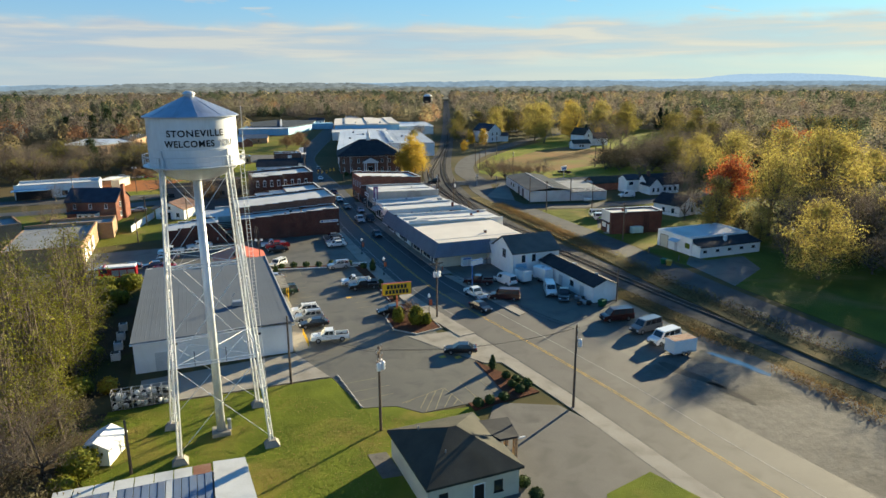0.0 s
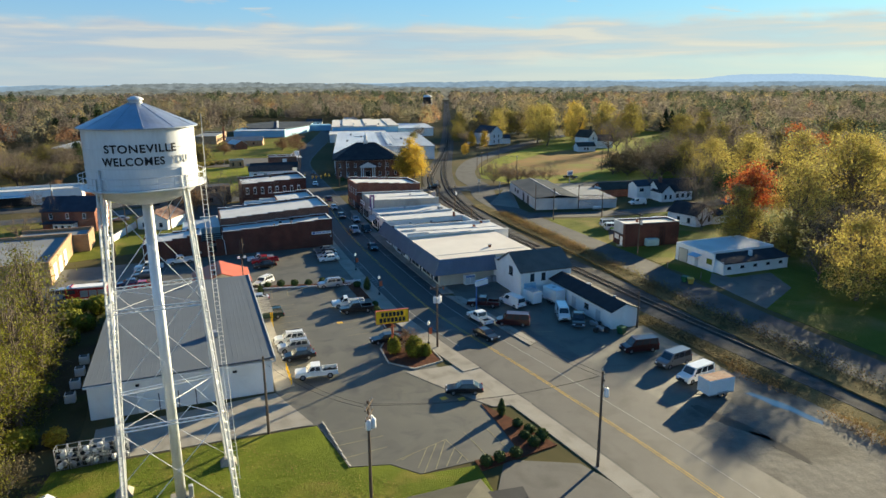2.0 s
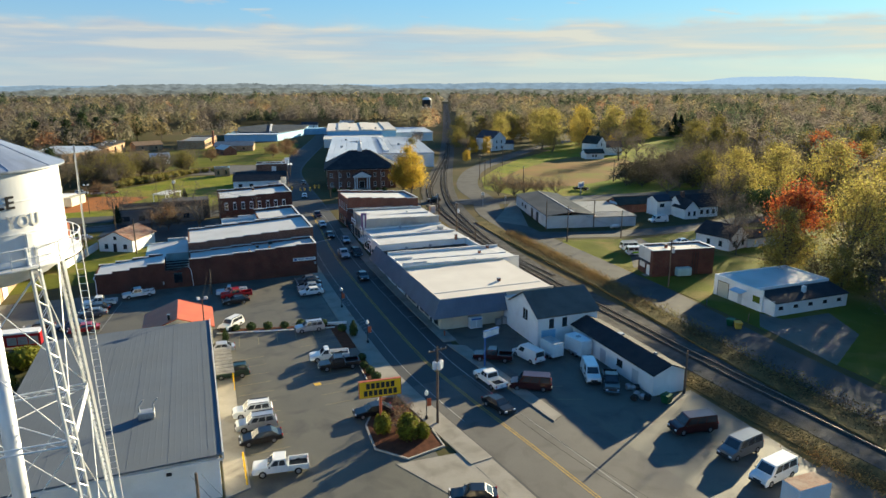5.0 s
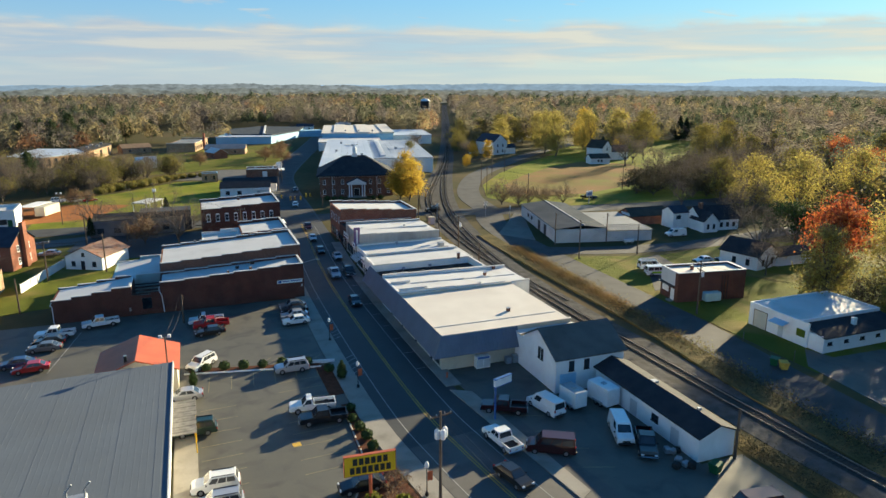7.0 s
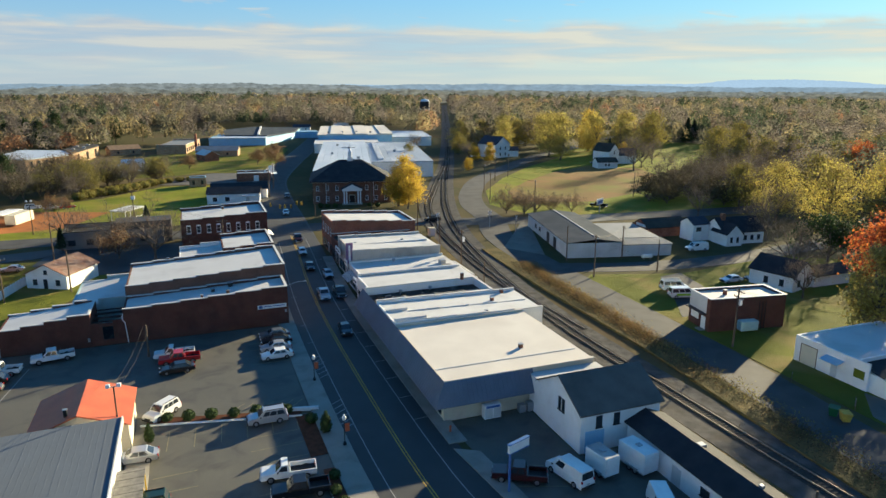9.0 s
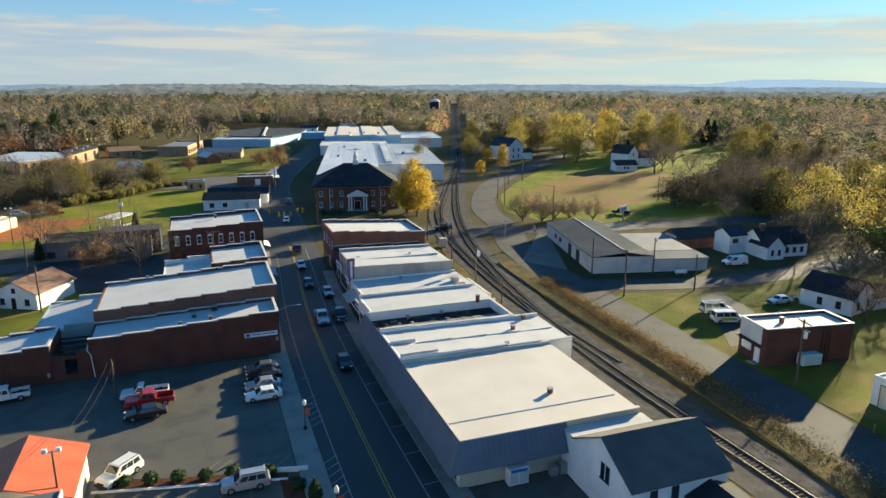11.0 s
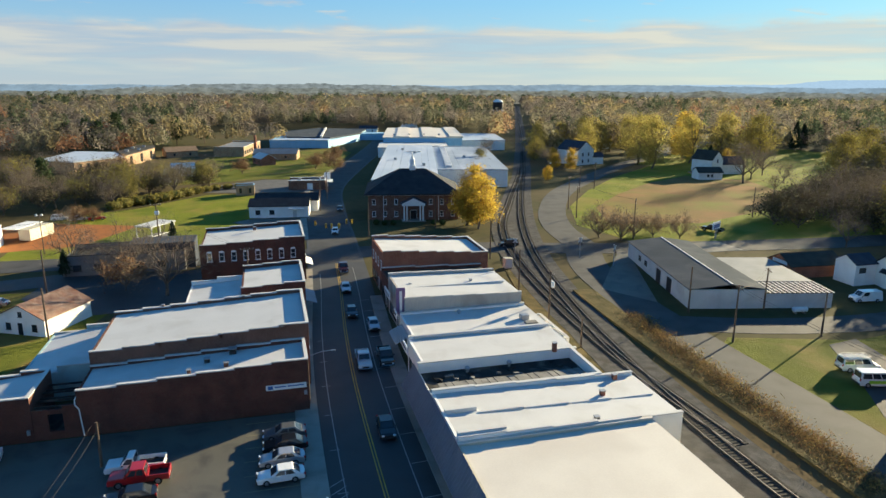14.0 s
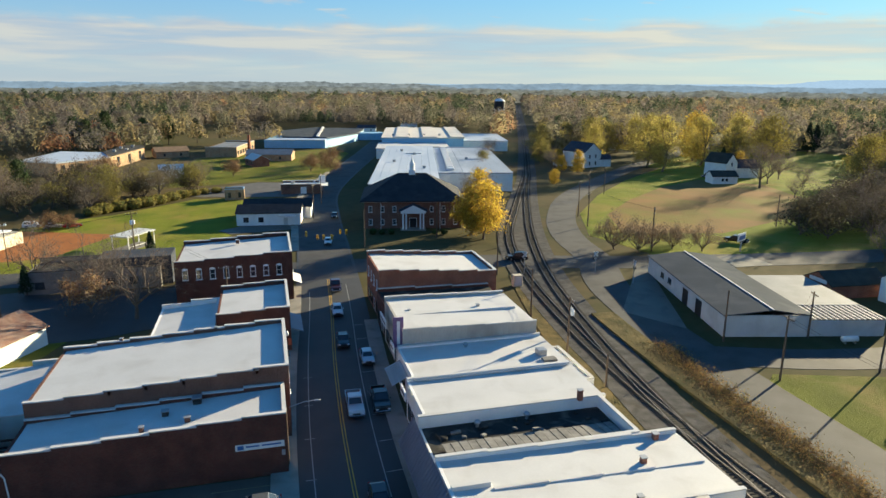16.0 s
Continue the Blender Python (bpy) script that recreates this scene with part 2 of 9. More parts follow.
def spin(profile, n=32, bm=None):
    """A body turned round z from (radius, height) pairs."""
    bm = bm or bmesh.new()
    rings = []
    for r, z in profile:
        rings.append([bm.verts.new((r * math.cos(2 * math.pi * i / n), r * math.sin(2 * math.pi * i / n), z)) for i in range(n)] if r > 1e-4 else [bm.verts.new((0, 0, z))])
    for a, b in zip(rings, rings[1:]):
        for i in range(n):
            j = (i + 1) % n
            if len(a) == 1 and len(b) == 1:
                continue
            if len(a) == 1:
                bm.faces.new((a[0], b[j], b[i]))
            elif len(b) == 1:
                bm.faces.new((a[i], a[j], b[0]))
            else:
                bm.faces.new((a[i], a[j], b[j], b[i]))
    bmesh.ops.recalc_face_normals(bm, faces=bm.faces)
    return bm


def ribbon(pts, widths, z, z0=None):
    """A flat strip along a line of plan points; widths to the left and right of it."""
    bm = bmesh.new()
    rows = []
    for i, (x, y) in enumerate(pts):
        a, b = pts[max(i - 1, 0)], pts[min(i + 1, len(pts) - 1)]
        d = Vector((b[0] - a[0], b[1] - a[1])).normalized()
        wl, wr = widths[i] if isinstance(widths, list) else widths
        rows.append((bm.verts.new((x - d.y * wl, y + d.x * wl, z)), bm.verts.new((x + d.y * wr, y - d.x * wr, z))))
    for (a, b), (c, d) in zip(rows, rows[1:]):
        bm.faces.new((a, b, d, c))
    if z0 is not None:
        r = bmesh.ops.extrude_face_region(bm, geom=list(bm.faces))
        for v in r["geom"]:
            if isinstance(v, bmesh.types.BMVert):
                v.co.z = z0
    bmesh.ops.recalc_face_normals(bm, faces=bm.faces)
    if z0 is None:
        for f in bm.faces:
            if f.normal.z < 0:
                f.normal_flip()
    return bm


def smooth_line(pts, step=3.0):
    """A Catmull-Rom line through plan points."""
    out = []
    P = [Vector(p) for p in pts]
    P = [2 * P[0] - P[1]] + P + [2 * P[-1] - P[-2]]
    for a, b, c, d in zip(P, P[1:], P[2:], P[3:]):
        n = max(2, int((c - b).length / step))
        for i in range(n):
            t = i / n
            out.append(0.5 * (2 * b + (c - a) * t + (2 * a - 5 * b + 4 * c - d) * t * t + (3 * b - a - 3 * c + d) * t ** 3))
    out.append(P[-2])
    return [(p.x, p.y) for p in out]


def rounded(bm, amount, segments=2):
    bmesh.ops.bevel(bm, geom=[e for e in bm.edges if e.calc_face_angle(0) > 0.35], offset=amount, segments=segments, affect="EDGES", clamp_overlap=True)



# ---------- materials ----------
M = {
    "grass": mat("grass", (0.155, 0.165, 0.026), (0.08, 0.093, 0.018), rough=0.95, scale=0.12, fine=9.0, bump=0.9, depth=0.3, amount=0.8, stain=(0.22, 0.165, 0.06), stain_scale=0.09, stain_amount=0.9, spec=0.05),
    "lawn": mat("lawn", (0.16, 0.185, 0.022), (0.085, 0.112, 0.015), rough=0.95, scale=0.16, fine=11.0, bump=0.9, depth=0.3, amount=0.6, stain=(0.25, 0.185, 0.05), stain_scale=0.13, stain_amount=0.9, spec=0.05),
    "dry_field": mat("dry_field", (0.27, 0.145, 0.06), (0.18, 0.13, 0.045), rough=0.95, scale=0.06, fine=1.5, bump=0.8, depth=0.4, stain=(0.17, 0.18, 0.035), stain_scale=0.045, stain_amount=0.8, spec=0.05),
    "verge": mat("verge", (0.15, 0.115, 0.05), (0.075, 0.068, 0.028), rough=0.95, scale=0.3, fine=4.0, bump=0.9, depth=0.4, stain=(0.21, 0.145, 0.06), stain_scale=0.2, stain_amount=0.7, spec=0.05),
    "red_clay": mat("red_clay", (0.36, 0.14, 0.05), (0.26, 0.11, 0.045), rough=0.95, scale=0.3, fine=3.0, bump=0.5, spec=0.05),
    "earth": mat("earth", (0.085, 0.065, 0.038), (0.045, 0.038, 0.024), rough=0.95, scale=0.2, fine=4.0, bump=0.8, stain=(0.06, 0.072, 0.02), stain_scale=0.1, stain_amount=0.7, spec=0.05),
    "asphalt": mat("asphalt", (0.043, 0.044, 0.044), (0.033, 0.034, 0.035), rough=0.68, scale=0.3, fine=20.0, bump=0.25, stain=(0.029, 0.029, 0.029), stain_scale=0.22, stain_amount=0.6, spec=0.45),
    "lot": mat("lot_asphalt", (0.115, 0.108, 0.084), (0.075, 0.072, 0.060), rough=0.66, scale=0.2, fine=7.0, bump=0.3, amount=0.8, stain=(0.042, 0.041, 0.038), stain_scale=0.3, stain_amount=0.8, spec=0.5),
    "old_road": mat("old_road", (0.122, 0.115, 0.104), (0.086, 0.081, 0.075), rough=0.78, scale=0.25, fine=7.0, bump=0.4, amount=0.8, stain=(0.06, 0.057, 0.053), stain_scale=0.3, stain_amount=0.75, spec=0.3),
    "side_road": mat("side_road", (0.080, 0.079, 0.077), (0.055, 0.054, 0.053), rough=0.82, scale=0.25, fine=7.0, bump=0.4, amount=0.8, stain=(0.045, 0.044, 0.042), stain_scale=0.25, stain_amount=0.75, spec=0.2),
    "gravel": mat("gravel", (0.165, 0.152, 0.13), (0.085, 0.08, 0.071), rough=0.9, scale=0.9, fine=4.0, bump=1.0, amount=0.9, stain=(0.036, 0.034, 0.031), stain_scale=0.11, stain_amount=0.9, spec=0.2),
    "mud": mat("damp_mud", (0.115, 0.105, 0.09), (0.072, 0.067, 0.058), rough=0.95, scale=0.5, fine=5.0, bump=0.4, amount=0.9, stain=(0.11, 0.10, 0.085), stain_scale=0.3, stain_amount=0.7, spec=0.02),
    "ballast": mat("ballast", (0.118, 0.112, 0.104), (0.06, 0.058, 0.055), rough=0.95, scale=0.6, fine=10.0, bump=1.0, depth=0.1, stain=(0.066, 0.055, 0.042), stain_scale=0.3, stain_amount=0.6, spec=0.05),
    "ballast_dark": mat("oiled_ballast", (0.075, 0.069, 0.062), (0.045, 0.042, 0.038), rough=0.95, scale=0.6, fine=8.0, bump=1.0, depth=0.1, spec=0.05),
    "concrete": mat("concrete", (0.32, 0.295, 0.25), (0.24, 0.22, 0.185), rough=0.9, scale=0.4, fine=9, bump=0.25, amount=0.7, stain=(0.17, 0.15, 0.12), stain_scale=0.4, stain_amount=0.6),
    "kerb": mat("kerb", (0.45, 0.42, 0.36), (0.34, 0.31, 0.26), rough=0.9, scale=0.8, fine=12, bump=0.2),
    "paint_white": mat("paint_white", (0.42, 0.415, 0.39), (0.20, 0.197, 0.185), rough=0.75, scale=1.5, fine=9, bump=0.1, amount=0.9),
    "paint_worn": mat("paint_worn", (0.36, 0.32, 0.18), (0.11, 0.10, 0.075), rough=0.75, scale=1.2, fine=9, bump=0.1, amount=1.0),
    "paint_yellow": mat("paint_yellow", (0.62, 0.40, 0.06), (0.40, 0.26, 0.06), rough=0.75, scale=1.5, fine=20, bump=0.1),
    "mulch": mat("mulch", (0.12, 0.05, 0.03), (0.075, 0.035, 0.022), rough=0.95, scale=1.5, fine=15, bump=1.0, spec=0.05),
    "water": mat("puddle_water", (0.10, 0.12, 0.145), (0.13, 0.145, 0.165), rough=0.04, scale=0.5, bump=0.0, spec=1.0),
    "brick_dark": brick_mat("brick_dark", (0.145, 0.052, 0.038), (0.10, 0.038, 0.029), (0.13, 0.10, 0.08)),
    "brick_red": brick_mat("brick_red", (0.33, 0.12, 0.075), (0.25, 0.09, 0.06), (0.32, 0.26, 0.22)),
    "brick_brown": brick_mat("brick_brown", (0.20, 0.10, 0.07), (0.14, 0.075, 0.055), (0.27, 0.23, 0.2)),
    "brick_tan": brick_mat("brick_tan", (0.42, 0.26, 0.15), (0.33, 0.20, 0.12), (0.42, 0.36, 0.3)),
    "roof_white": mat("roof_white", (0.61, 0.60, 0.575), (0.53, 0.52, 0.495), rough=0.6, scale=0.25, fine=5, bump=0.12, amount=0.7, stain=(0.43, 0.41, 0.375), stain_scale=0.22, stain_amount=0.6),
    "roof_cream": mat("roof_cream", (0.66, 0.61, 0.53), (0.59, 0.54, 0.47), rough=0.65, scale=0.2, fine=5, bump=0.12, stain=(0.54, 0.485, 0.415), stain_scale=0.12, stain_amount=0.45),
    "roof_metal": mat("roof_metal", (0.20, 0.215, 0.23), (0.165, 0.18, 0.195), rough=0.7, metal=0.0, scale=0.3, fine=4, bump=0.05, stain=(0.19, 0.20, 0.21), stain_scale=0.15, stain_amount=0.5),
    "roof_grey": mat("roof_grey", (0.24, 0.25, 0.255), (0.18, 0.19, 0.195), rough=0.7, metal=0.0, scale=0.25, fine=4, bump=0.1, stain=(0.17, 0.17, 0.17), stain_scale=0.12, stain_amount=0.6),
    # white roofs in shade: reflected blue sky is put into these two colours
    "roof_pale": mat("roof_pale", (0.46, 0.52, 0.60), (0.37, 0.43, 0.51), rough=0.55, scale=0.12, fine=3, bump=0.08, amount=0.8, stain=(0.60, 0.63, 0.67), stain_scale=0.08, stain_amount=0.6, stretch=(1, 0.3, 1)),
    "roof_patched": mat("roof_patched", (0.33, 0.38, 0.45), (0.25, 0.29, 0.35), rough=0.6, scale=0.12, fine=3, bump=0.1, amount=0.8, stain=(0.5, 0.54, 0.6), stain_scale=0.1, stain_amount=0.7, stretch=(1, 0.3, 1)),
    "roof_slate": ribbed(mat("roof_slate", (0.085, 0.097, 0.11), (0.06, 0.07, 0.08), rough=0.92, scale=0.2, fine=4, bump=0.15, amount=0.8, stain=(0.12, 0.128, 0.136), stain_scale=0.15, stain_amount=0.6, spec=0.02), 1, 0.6, 0.5, 0.03),
    "roof_ribbed": ribbed(mat("roof_ribbed", (0.14, 0.16, 0.185), (0.12, 0.136, 0.156), rough=0.8, spec=0.06, scale=0.2, fine=4, bump=0.03, amount=0.8, stain=(0.135, 0.148, 0.16), stain_scale=0.15, stain_amount=0.5), 0, 0.6, 0.5, 0.02),
    # pale shop wall with the shade of the trees put into its colour
    "shaded_wall": mat("shaded_wall", (0.20, 0.195, 0.185), (0.14, 0.135, 0.13), rough=0.85, scale=0.4, fine=6, bump=0.1),
    "shed_blue": ribbed(mat("shed_blue", (0.17, 0.22, 0.31), (0.13, 0.17, 0.24), rough=0.5, scale=0.4, fine=6, bump=0.05, stain=(0.26, 0.22, 0.19), stain_scale=0.5, stain_amount=0.6), 0, 0.33, 0.8, 0.04),
    "mansard": mat("mansard_metal", (0.16, 0.19, 0.235), (0.13, 0.155, 0.195), rough=0.5, metal=0.3, scale=0.4, fine=6, bump=0.05),
    "shingle": mat("shingle", (0.035, 0.037, 0.042), (0.022, 0.024, 0.028), rough=0.9, scale=0.5, fine=14, bump=0.5, stain=(0.06, 0.06, 0.06), stain_scale=0.3, stain_amount=0.5),
    "shingle_brown": mat("shingle_brown", (0.062, 0.06, 0.048), (0.038, 0.038, 0.031), rough=0.9, scale=0.4, fine=12, bump=0.5, stain=(0.03, 0.034, 0.026), stain_scale=0.25, stain_amount=0.7),
    "shingle_grey": mat("shingle_grey", (0.14, 0.13, 0.115), (0.10, 0.094, 0.084), rough=0.9, scale=0.4, fine=12, bump=0.5, stain=(0.07, 0.068, 0.06), stain_scale=0.25, stain_amount=0.7),
    "mown": mat("mown_grass", (0.21, 0.225, 0.028), (0.12, 0.145, 0.02), rough=0.95, scale=0.1, fine=9.0, bump=0.9, depth=0.3, amount=0.6, stain=(0.27, 0.20, 0.055), stain_scale=0.07, stain_amount=0.8, spec=0.05),
    "shingle_tan": mat("shingle_tan", (0.30, 0.20, 0.12), (0.22, 0.145, 0.09), rough=0.9, scale=0.5, fine=12, bump=0.5),
    "shingle_blue": mat("shingle_blue", (0.045, 0.055, 0.075), (0.03, 0.036, 0.05), rough=0.85, scale=0.5, fine=12, bump=0.5),
    "roof_red": mat("roof_red", (0.50, 0.13, 0.06), (0.40, 0.10, 0.05), rough=0.45, metal=0.1, scale=0.4, fine=6, bump=0.05),
    "rust_roof": mat("rust_roof", (0.22, 0.10, 0.06), (0.30, 0.22, 0.17), rough=0.8, scale=0.5, fine=6, bump=0.2, stain=(0.10, 0.045, 0.03), stain_scale=0.5, stain_amount=0.8),
    "white_wall": mat("white_wall", (0.82, 0.81, 0.78), (0.75, 0.74, 0.71), rough=0.7, scale=0.5, fine=8, bump=0.1, stain=(0.60, 0.57, 0.52), stain_scale=0.4, stain_amount=0.35),
    "cream_wall": mat("cream_wall", (0.60, 0.55, 0.42), (0.52, 0.47, 0.36), rough=0.8, scale=0.4, fine=8, bump=0.1, stain=(0.35, 0.32, 0.25), stain_scale=0.3, stain_amount=0.4),
    "beige_wall": mat("beige_wall", (0.47, 0.43, 0.37), (0.38, 0.345, 0.30), rough=0.9, scale=0.35, fine=5, bump=0.2, stain=(0.24, 0.21, 0.18), stain_scale=0.35, stain_amount=0.7, stretch=(1, 1, 0.35)),
    "grey_wall": mat("grey_wall", (0.55, 0.56, 0.55), (0.47, 0.48, 0.47), rough=0.7, scale=0.4, fine=6, bump=0.1, stain=(0.36, 0.36, 0.35), stain_scale=0.3, stain_amount=0.5),
    "teal_wall": mat("teal_wall", (0.40, 0.55, 0.54), (0.33, 0.46, 0.46), rough=0.8, scale=0.5, fine=8, bump=0.1, stain=(0.28, 0.33, 0.32), stain_scale=0.4, stain_amount=0.6),
    "blue_wall": mat("blue_wall", (0.30, 0.50, 0.66), (0.26, 0.44, 0.58), rough=0.7, scale=0.4, fine=6, bump=0.1),
    "lime_paint": mat("lime_paint", (0.30, 0.55, 0.04), (0.26, 0.48, 0.035), rough=0.4, scale=1, fine=12, bump=0.02),
    "trim": mat("trim_white", (0.80, 0.79, 0.77), (0.70, 0.69, 0.67), rough=0.6, scale=1, fine=12, bump=0.05),
    "dark": mat("dark_metal", (0.03, 0.03, 0.032), (0.02, 0.02, 0.021), rough=0.5, metal=0.3, scale=2, bump=0.05),
    "tar": mat("tar_roof", (0.04, 0.038, 0.035), (0.025, 0.024, 0.022), rough=0.9, scale=0.8, fine=8, bump=0.4, stain=(0.16, 0.15, 0.13), stain_scale=0.6, stain_amount=0.6),
    "plank_grey": mat("plank_grey", (0.24, 0.23, 0.21), (0.13, 0.125, 0.115), rough=0.85, scale=1.2, fine=10, bump=0.3),
    "steel": mat("tower_silver", (0.74, 0.75, 0.76), (0.64, 0.65, 0.66), rough=0.42, metal=0.3, scale=0.6, fine=6, bump=0.03, stain=(0.46, 0.44, 0.41), stain_scale=0.7, stain_amount=0.45, stretch=(1, 1, 0.25)),
    "tower_roof": mat("tower_roof", (0.42, 0.46, 0.53), (0.34, 0.38, 0.45), rough=0.35, metal=0.55, scale=0.6, fine=6, bump=0.03, stain=(0.25, 0.26, 0.28), stain_scale=0.7, stain_amount=0.5),
    "galv": mat("galvanised", (0.42, 0.43, 0.44), (0.33, 0.34, 0.35), rough=0.5, metal=0.6, scale=3, fine=20, bump=0.05),
    "rail": mat("rail_steel", (0.20, 0.18, 0.165), (0.13, 0.115, 0.105), rough=0.5, metal=0.5, scale=2, fine=20, bump=0.05),
    "sleeper": mat("sleeper", (0.05, 0.044, 0.038), (0.032, 0.029, 0.026), rough=0.95, scale=2, fine=15, bump=0.4, island=0.3),
    "pole": mat("pole_wood", (0.13, 0.095, 0.07), (0.085, 0.065, 0.05), rough=0.9, scale=3, fine=20, bump=0.3, stretch=(1, 1, 0.1)),
    "cable": mat("cable", (0.03, 0.03, 0.03), rough=0.7, bump=0),
    "lettering": mat("lettering", (0.02, 0.021, 0.024), (0.03, 0.03, 0.032), rough=0.6, scale=4, bump=0),
    "sign_yellow": mat("sign_yellow", (0.80, 0.50, 0.02), (0.72, 0.43, 0.02), rough=0.45, scale=1, bump=0.02),
    "sign_blue": mat("sign_blue", (0.06, 0.15, 0.36), (0.05, 0.12, 0.3), rough=0.5, scale=1, bump=0.02),
    "sign_purple": mat("sign_purple", (0.22, 0.13, 0.24), (0.17, 0.10, 0.19), rough=0.6, scale=1, bump=0.02),
    "green_bin": mat("green_bin", (0.02, 0.10, 0.04), (0.015, 0.075, 0.03), rough=0.5, scale=2, bump=0.05),
    "tyre": mat("tyre", (0.02, 0.02, 0.02), (0.014, 0.014, 0.014), rough=0.85, scale=6, bump=0.1),
    "rim": mat("rim", (0.42, 0.43, 0.44), (0.3, 0.3, 0.31), rough=0.3, metal=0.8, scale=4, bump=0),
    "plastic": mat("black_plastic", (0.03, 0.03, 0.03), (0.022, 0.022, 0.022), rough=0.6, scale=4, bump=0.05),
    "lamp_white": mat("headlight", (0.75, 0.76, 0.78), (0.6, 0.6, 0.62), rough=0.12, scale=4, bump=0, coat=0.6),
    "lamp_red": mat("tail_light", (0.40, 0.02, 0.015), (0.28, 0.015, 0.012), rough=0.15, scale=4, bump=0, coat=0.6),
    "chrome": mat("chrome", (0.55, 0.56, 0.58), (0.45, 0.46, 0.48), rough=0.2, metal=0.95, scale=4, bump=0),
    "glass": mat("window_glass", (0.022, 0.027, 0.033), (0.035, 0.042, 0.05), rough=0.06, scale=0.8, bump=0, spec=0.8),
    "bark": mat("bark", (0.15, 0.12, 0.095), (0.085, 0.07, 0.055), rough=0.95, scale=3, fine=18, bump=0.5),
    "twig": mat("twig", (0.21, 0.172, 0.135), (0.14, 0.115, 0.09), rough=0.95, scale=0.5, fine=4, bump=0, island=0.3, translucent=0.2),
    "leaf_yellow": mat("leaf_yellow", (0.40, 0.325, 0.085), (0.27, 0.23, 0.065), rough=0.75, scale=0.12, fine=0.8, bump=0, island=0.3, translucent=0.6),
    "leaf_gold": mat("leaf_gold", (0.50, 0.34, 0.05), (0.37, 0.265, 0.04), rough=0.75, scale=0.2, fine=0.8, bump=0, island=0.3, translucent=0.6),
    "leaf_orange": mat("leaf_orange", (0.46, 0.13, 0.04), (0.32, 0.09, 0.03), rough=0.75, scale=0.2, fine=0.8, bump=0, island=0.35, translucent=0.45),
    "leaf_olive": mat("leaf_olive", (0.25, 0.205, 0.05), (0.15, 0.135, 0.04), rough=0.8, scale=0.12, fine=0.8, bump=0, island=0.35, translucent=0.4),
    "leaf_lime": mat("leaf_lime", (0.22, 0.205, 0.02), (0.088, 0.098, 0.016), rough=0.75, scale=0.14, fine=0.8, bump=0, island=0.4, translucent=0.4),
    "leaf_dusk": mat("leaf_dusk", (0.10, 0.08, 0.042), (0.055, 0.052, 0.027), rough=0.85, scale=0.12, fine=0.8, bump=0, island=0.35, translucent=0.25),
    # black lettering with the sun's glare put into its colour
    "faded": mat("glare_lettering", (0.42, 0.43, 0.44), (0.36, 0.37, 0.38), rough=0.6, scale=4, bump=0),
    "leaf_green": mat("leaf_green", (0.05, 0.075, 0.022), (0.032, 0.05, 0.016), rough=0.8, scale=0.2, fine=1, bump=0, island=0.4, translucent=0.2),
    "needle": mat("needle", (0.03, 0.05, 0.022), (0.02, 0.035, 0.016), rough=0.85, scale=0.2, fine=1, bump=0, island=0.4, translucent=0.1),
    "leaf_brown": mat("leaf_brown", (0.24, 0.14, 0.07), (0.17, 0.105, 0.055), rough=0.85, scale=0.08, fine=0.5, bump=0, island=0.4, translucent=0.2),
    "straw": mat("straw", (0.36, 0.225, 0.085), (0.25, 0.155, 0.06), rough=0.9, scale=0.3, fine=2, bump=0, island=0.35, translucent=0.2),
    "tuft": mat("tuft", (0.20, 0.225, 0.025), (0.13, 0.16, 0.02), rough=0.9, scale=0.3, fine=2, bump=0, island=0.25, translucent=0.35),
    "shrub": mat("shrub", (0.06, 0.085, 0.025), (0.035, 0.055, 0.018), rough=0.8, scale=0.6, fine=4, bump=0, island=0.4, translucent=0.2),
}


def paint(name, c, metal=0.3):
    return mat("paint_" + name, c, tuple(v * 0.85 for v in c), rough=0.32, metal=metal, scale=1.5, fine=12, bump=0, coat=0.8, amount=0.8)


PAINT = {k: paint(k, c, mt) for k, (c, mt) in dict(
    white=((0.78, 0.78, 0.76), 0.0), silver=((0.46, 0.47, 0.49), 0.5), grey=((0.16, 0.17, 0.18), 0.4), black=((0.012, 0.013, 0.016), 0.2),
    maroon=((0.05, 0.012, 0.012), 0.2), red=((0.42, 0.02, 0.025), 0.2), green=((0.02, 0.05, 0.035), 0.3), blue=((0.03, 0.06, 0.14), 0.3),
    tan=((0.40, 0.36, 0.30), 0.3), darkred=((0.05, 0.01, 0.01), 0.2)).items()}

# ---------- ground, roads, rails ----------
STREET = smooth_line([(60, -60), (55, 0), (49.6, 42), (47.6, 65), (44.6, 88), (41.6, 108), (40.3, 124), (40.2, 165), (41.2, 192), (43.4, 222), (45.6, 262), (47.5, 300), (52, 345), (66, 400), (86, 470), (110, 560)], 4)
RAIL_A = smooth_line([(86, -80), (83.5, 0), (81, 60), (78.6, 96), (77.6, 125), (77.2, 150), (78.6, 172), (82, 198), (88.4, 230), (98.5, 264), (112.5, 302), (130, 346), (147, 388), (200, 525), (300, 790), (470, 1240)], 4)
RAIL_B = smooth_line([(79, 150), (78.3, 172), (79.6, 198), (84, 231), (92.5, 264), (106, 296), (121, 330), (137, 366), (146, 388)], 4)
EAST_ROAD = smooth_line([(94, -60), (90, 20), (88, 66), (88.6, 90), (90, 112), (92, 134), (92.6, 160), (93, 180), (94.5, 205), (97.5, 222), (104, 240), (108, 262), (117, 286), (135, 318), (164, 352), (206, 395), (260, 440), (330, 500)], 4)


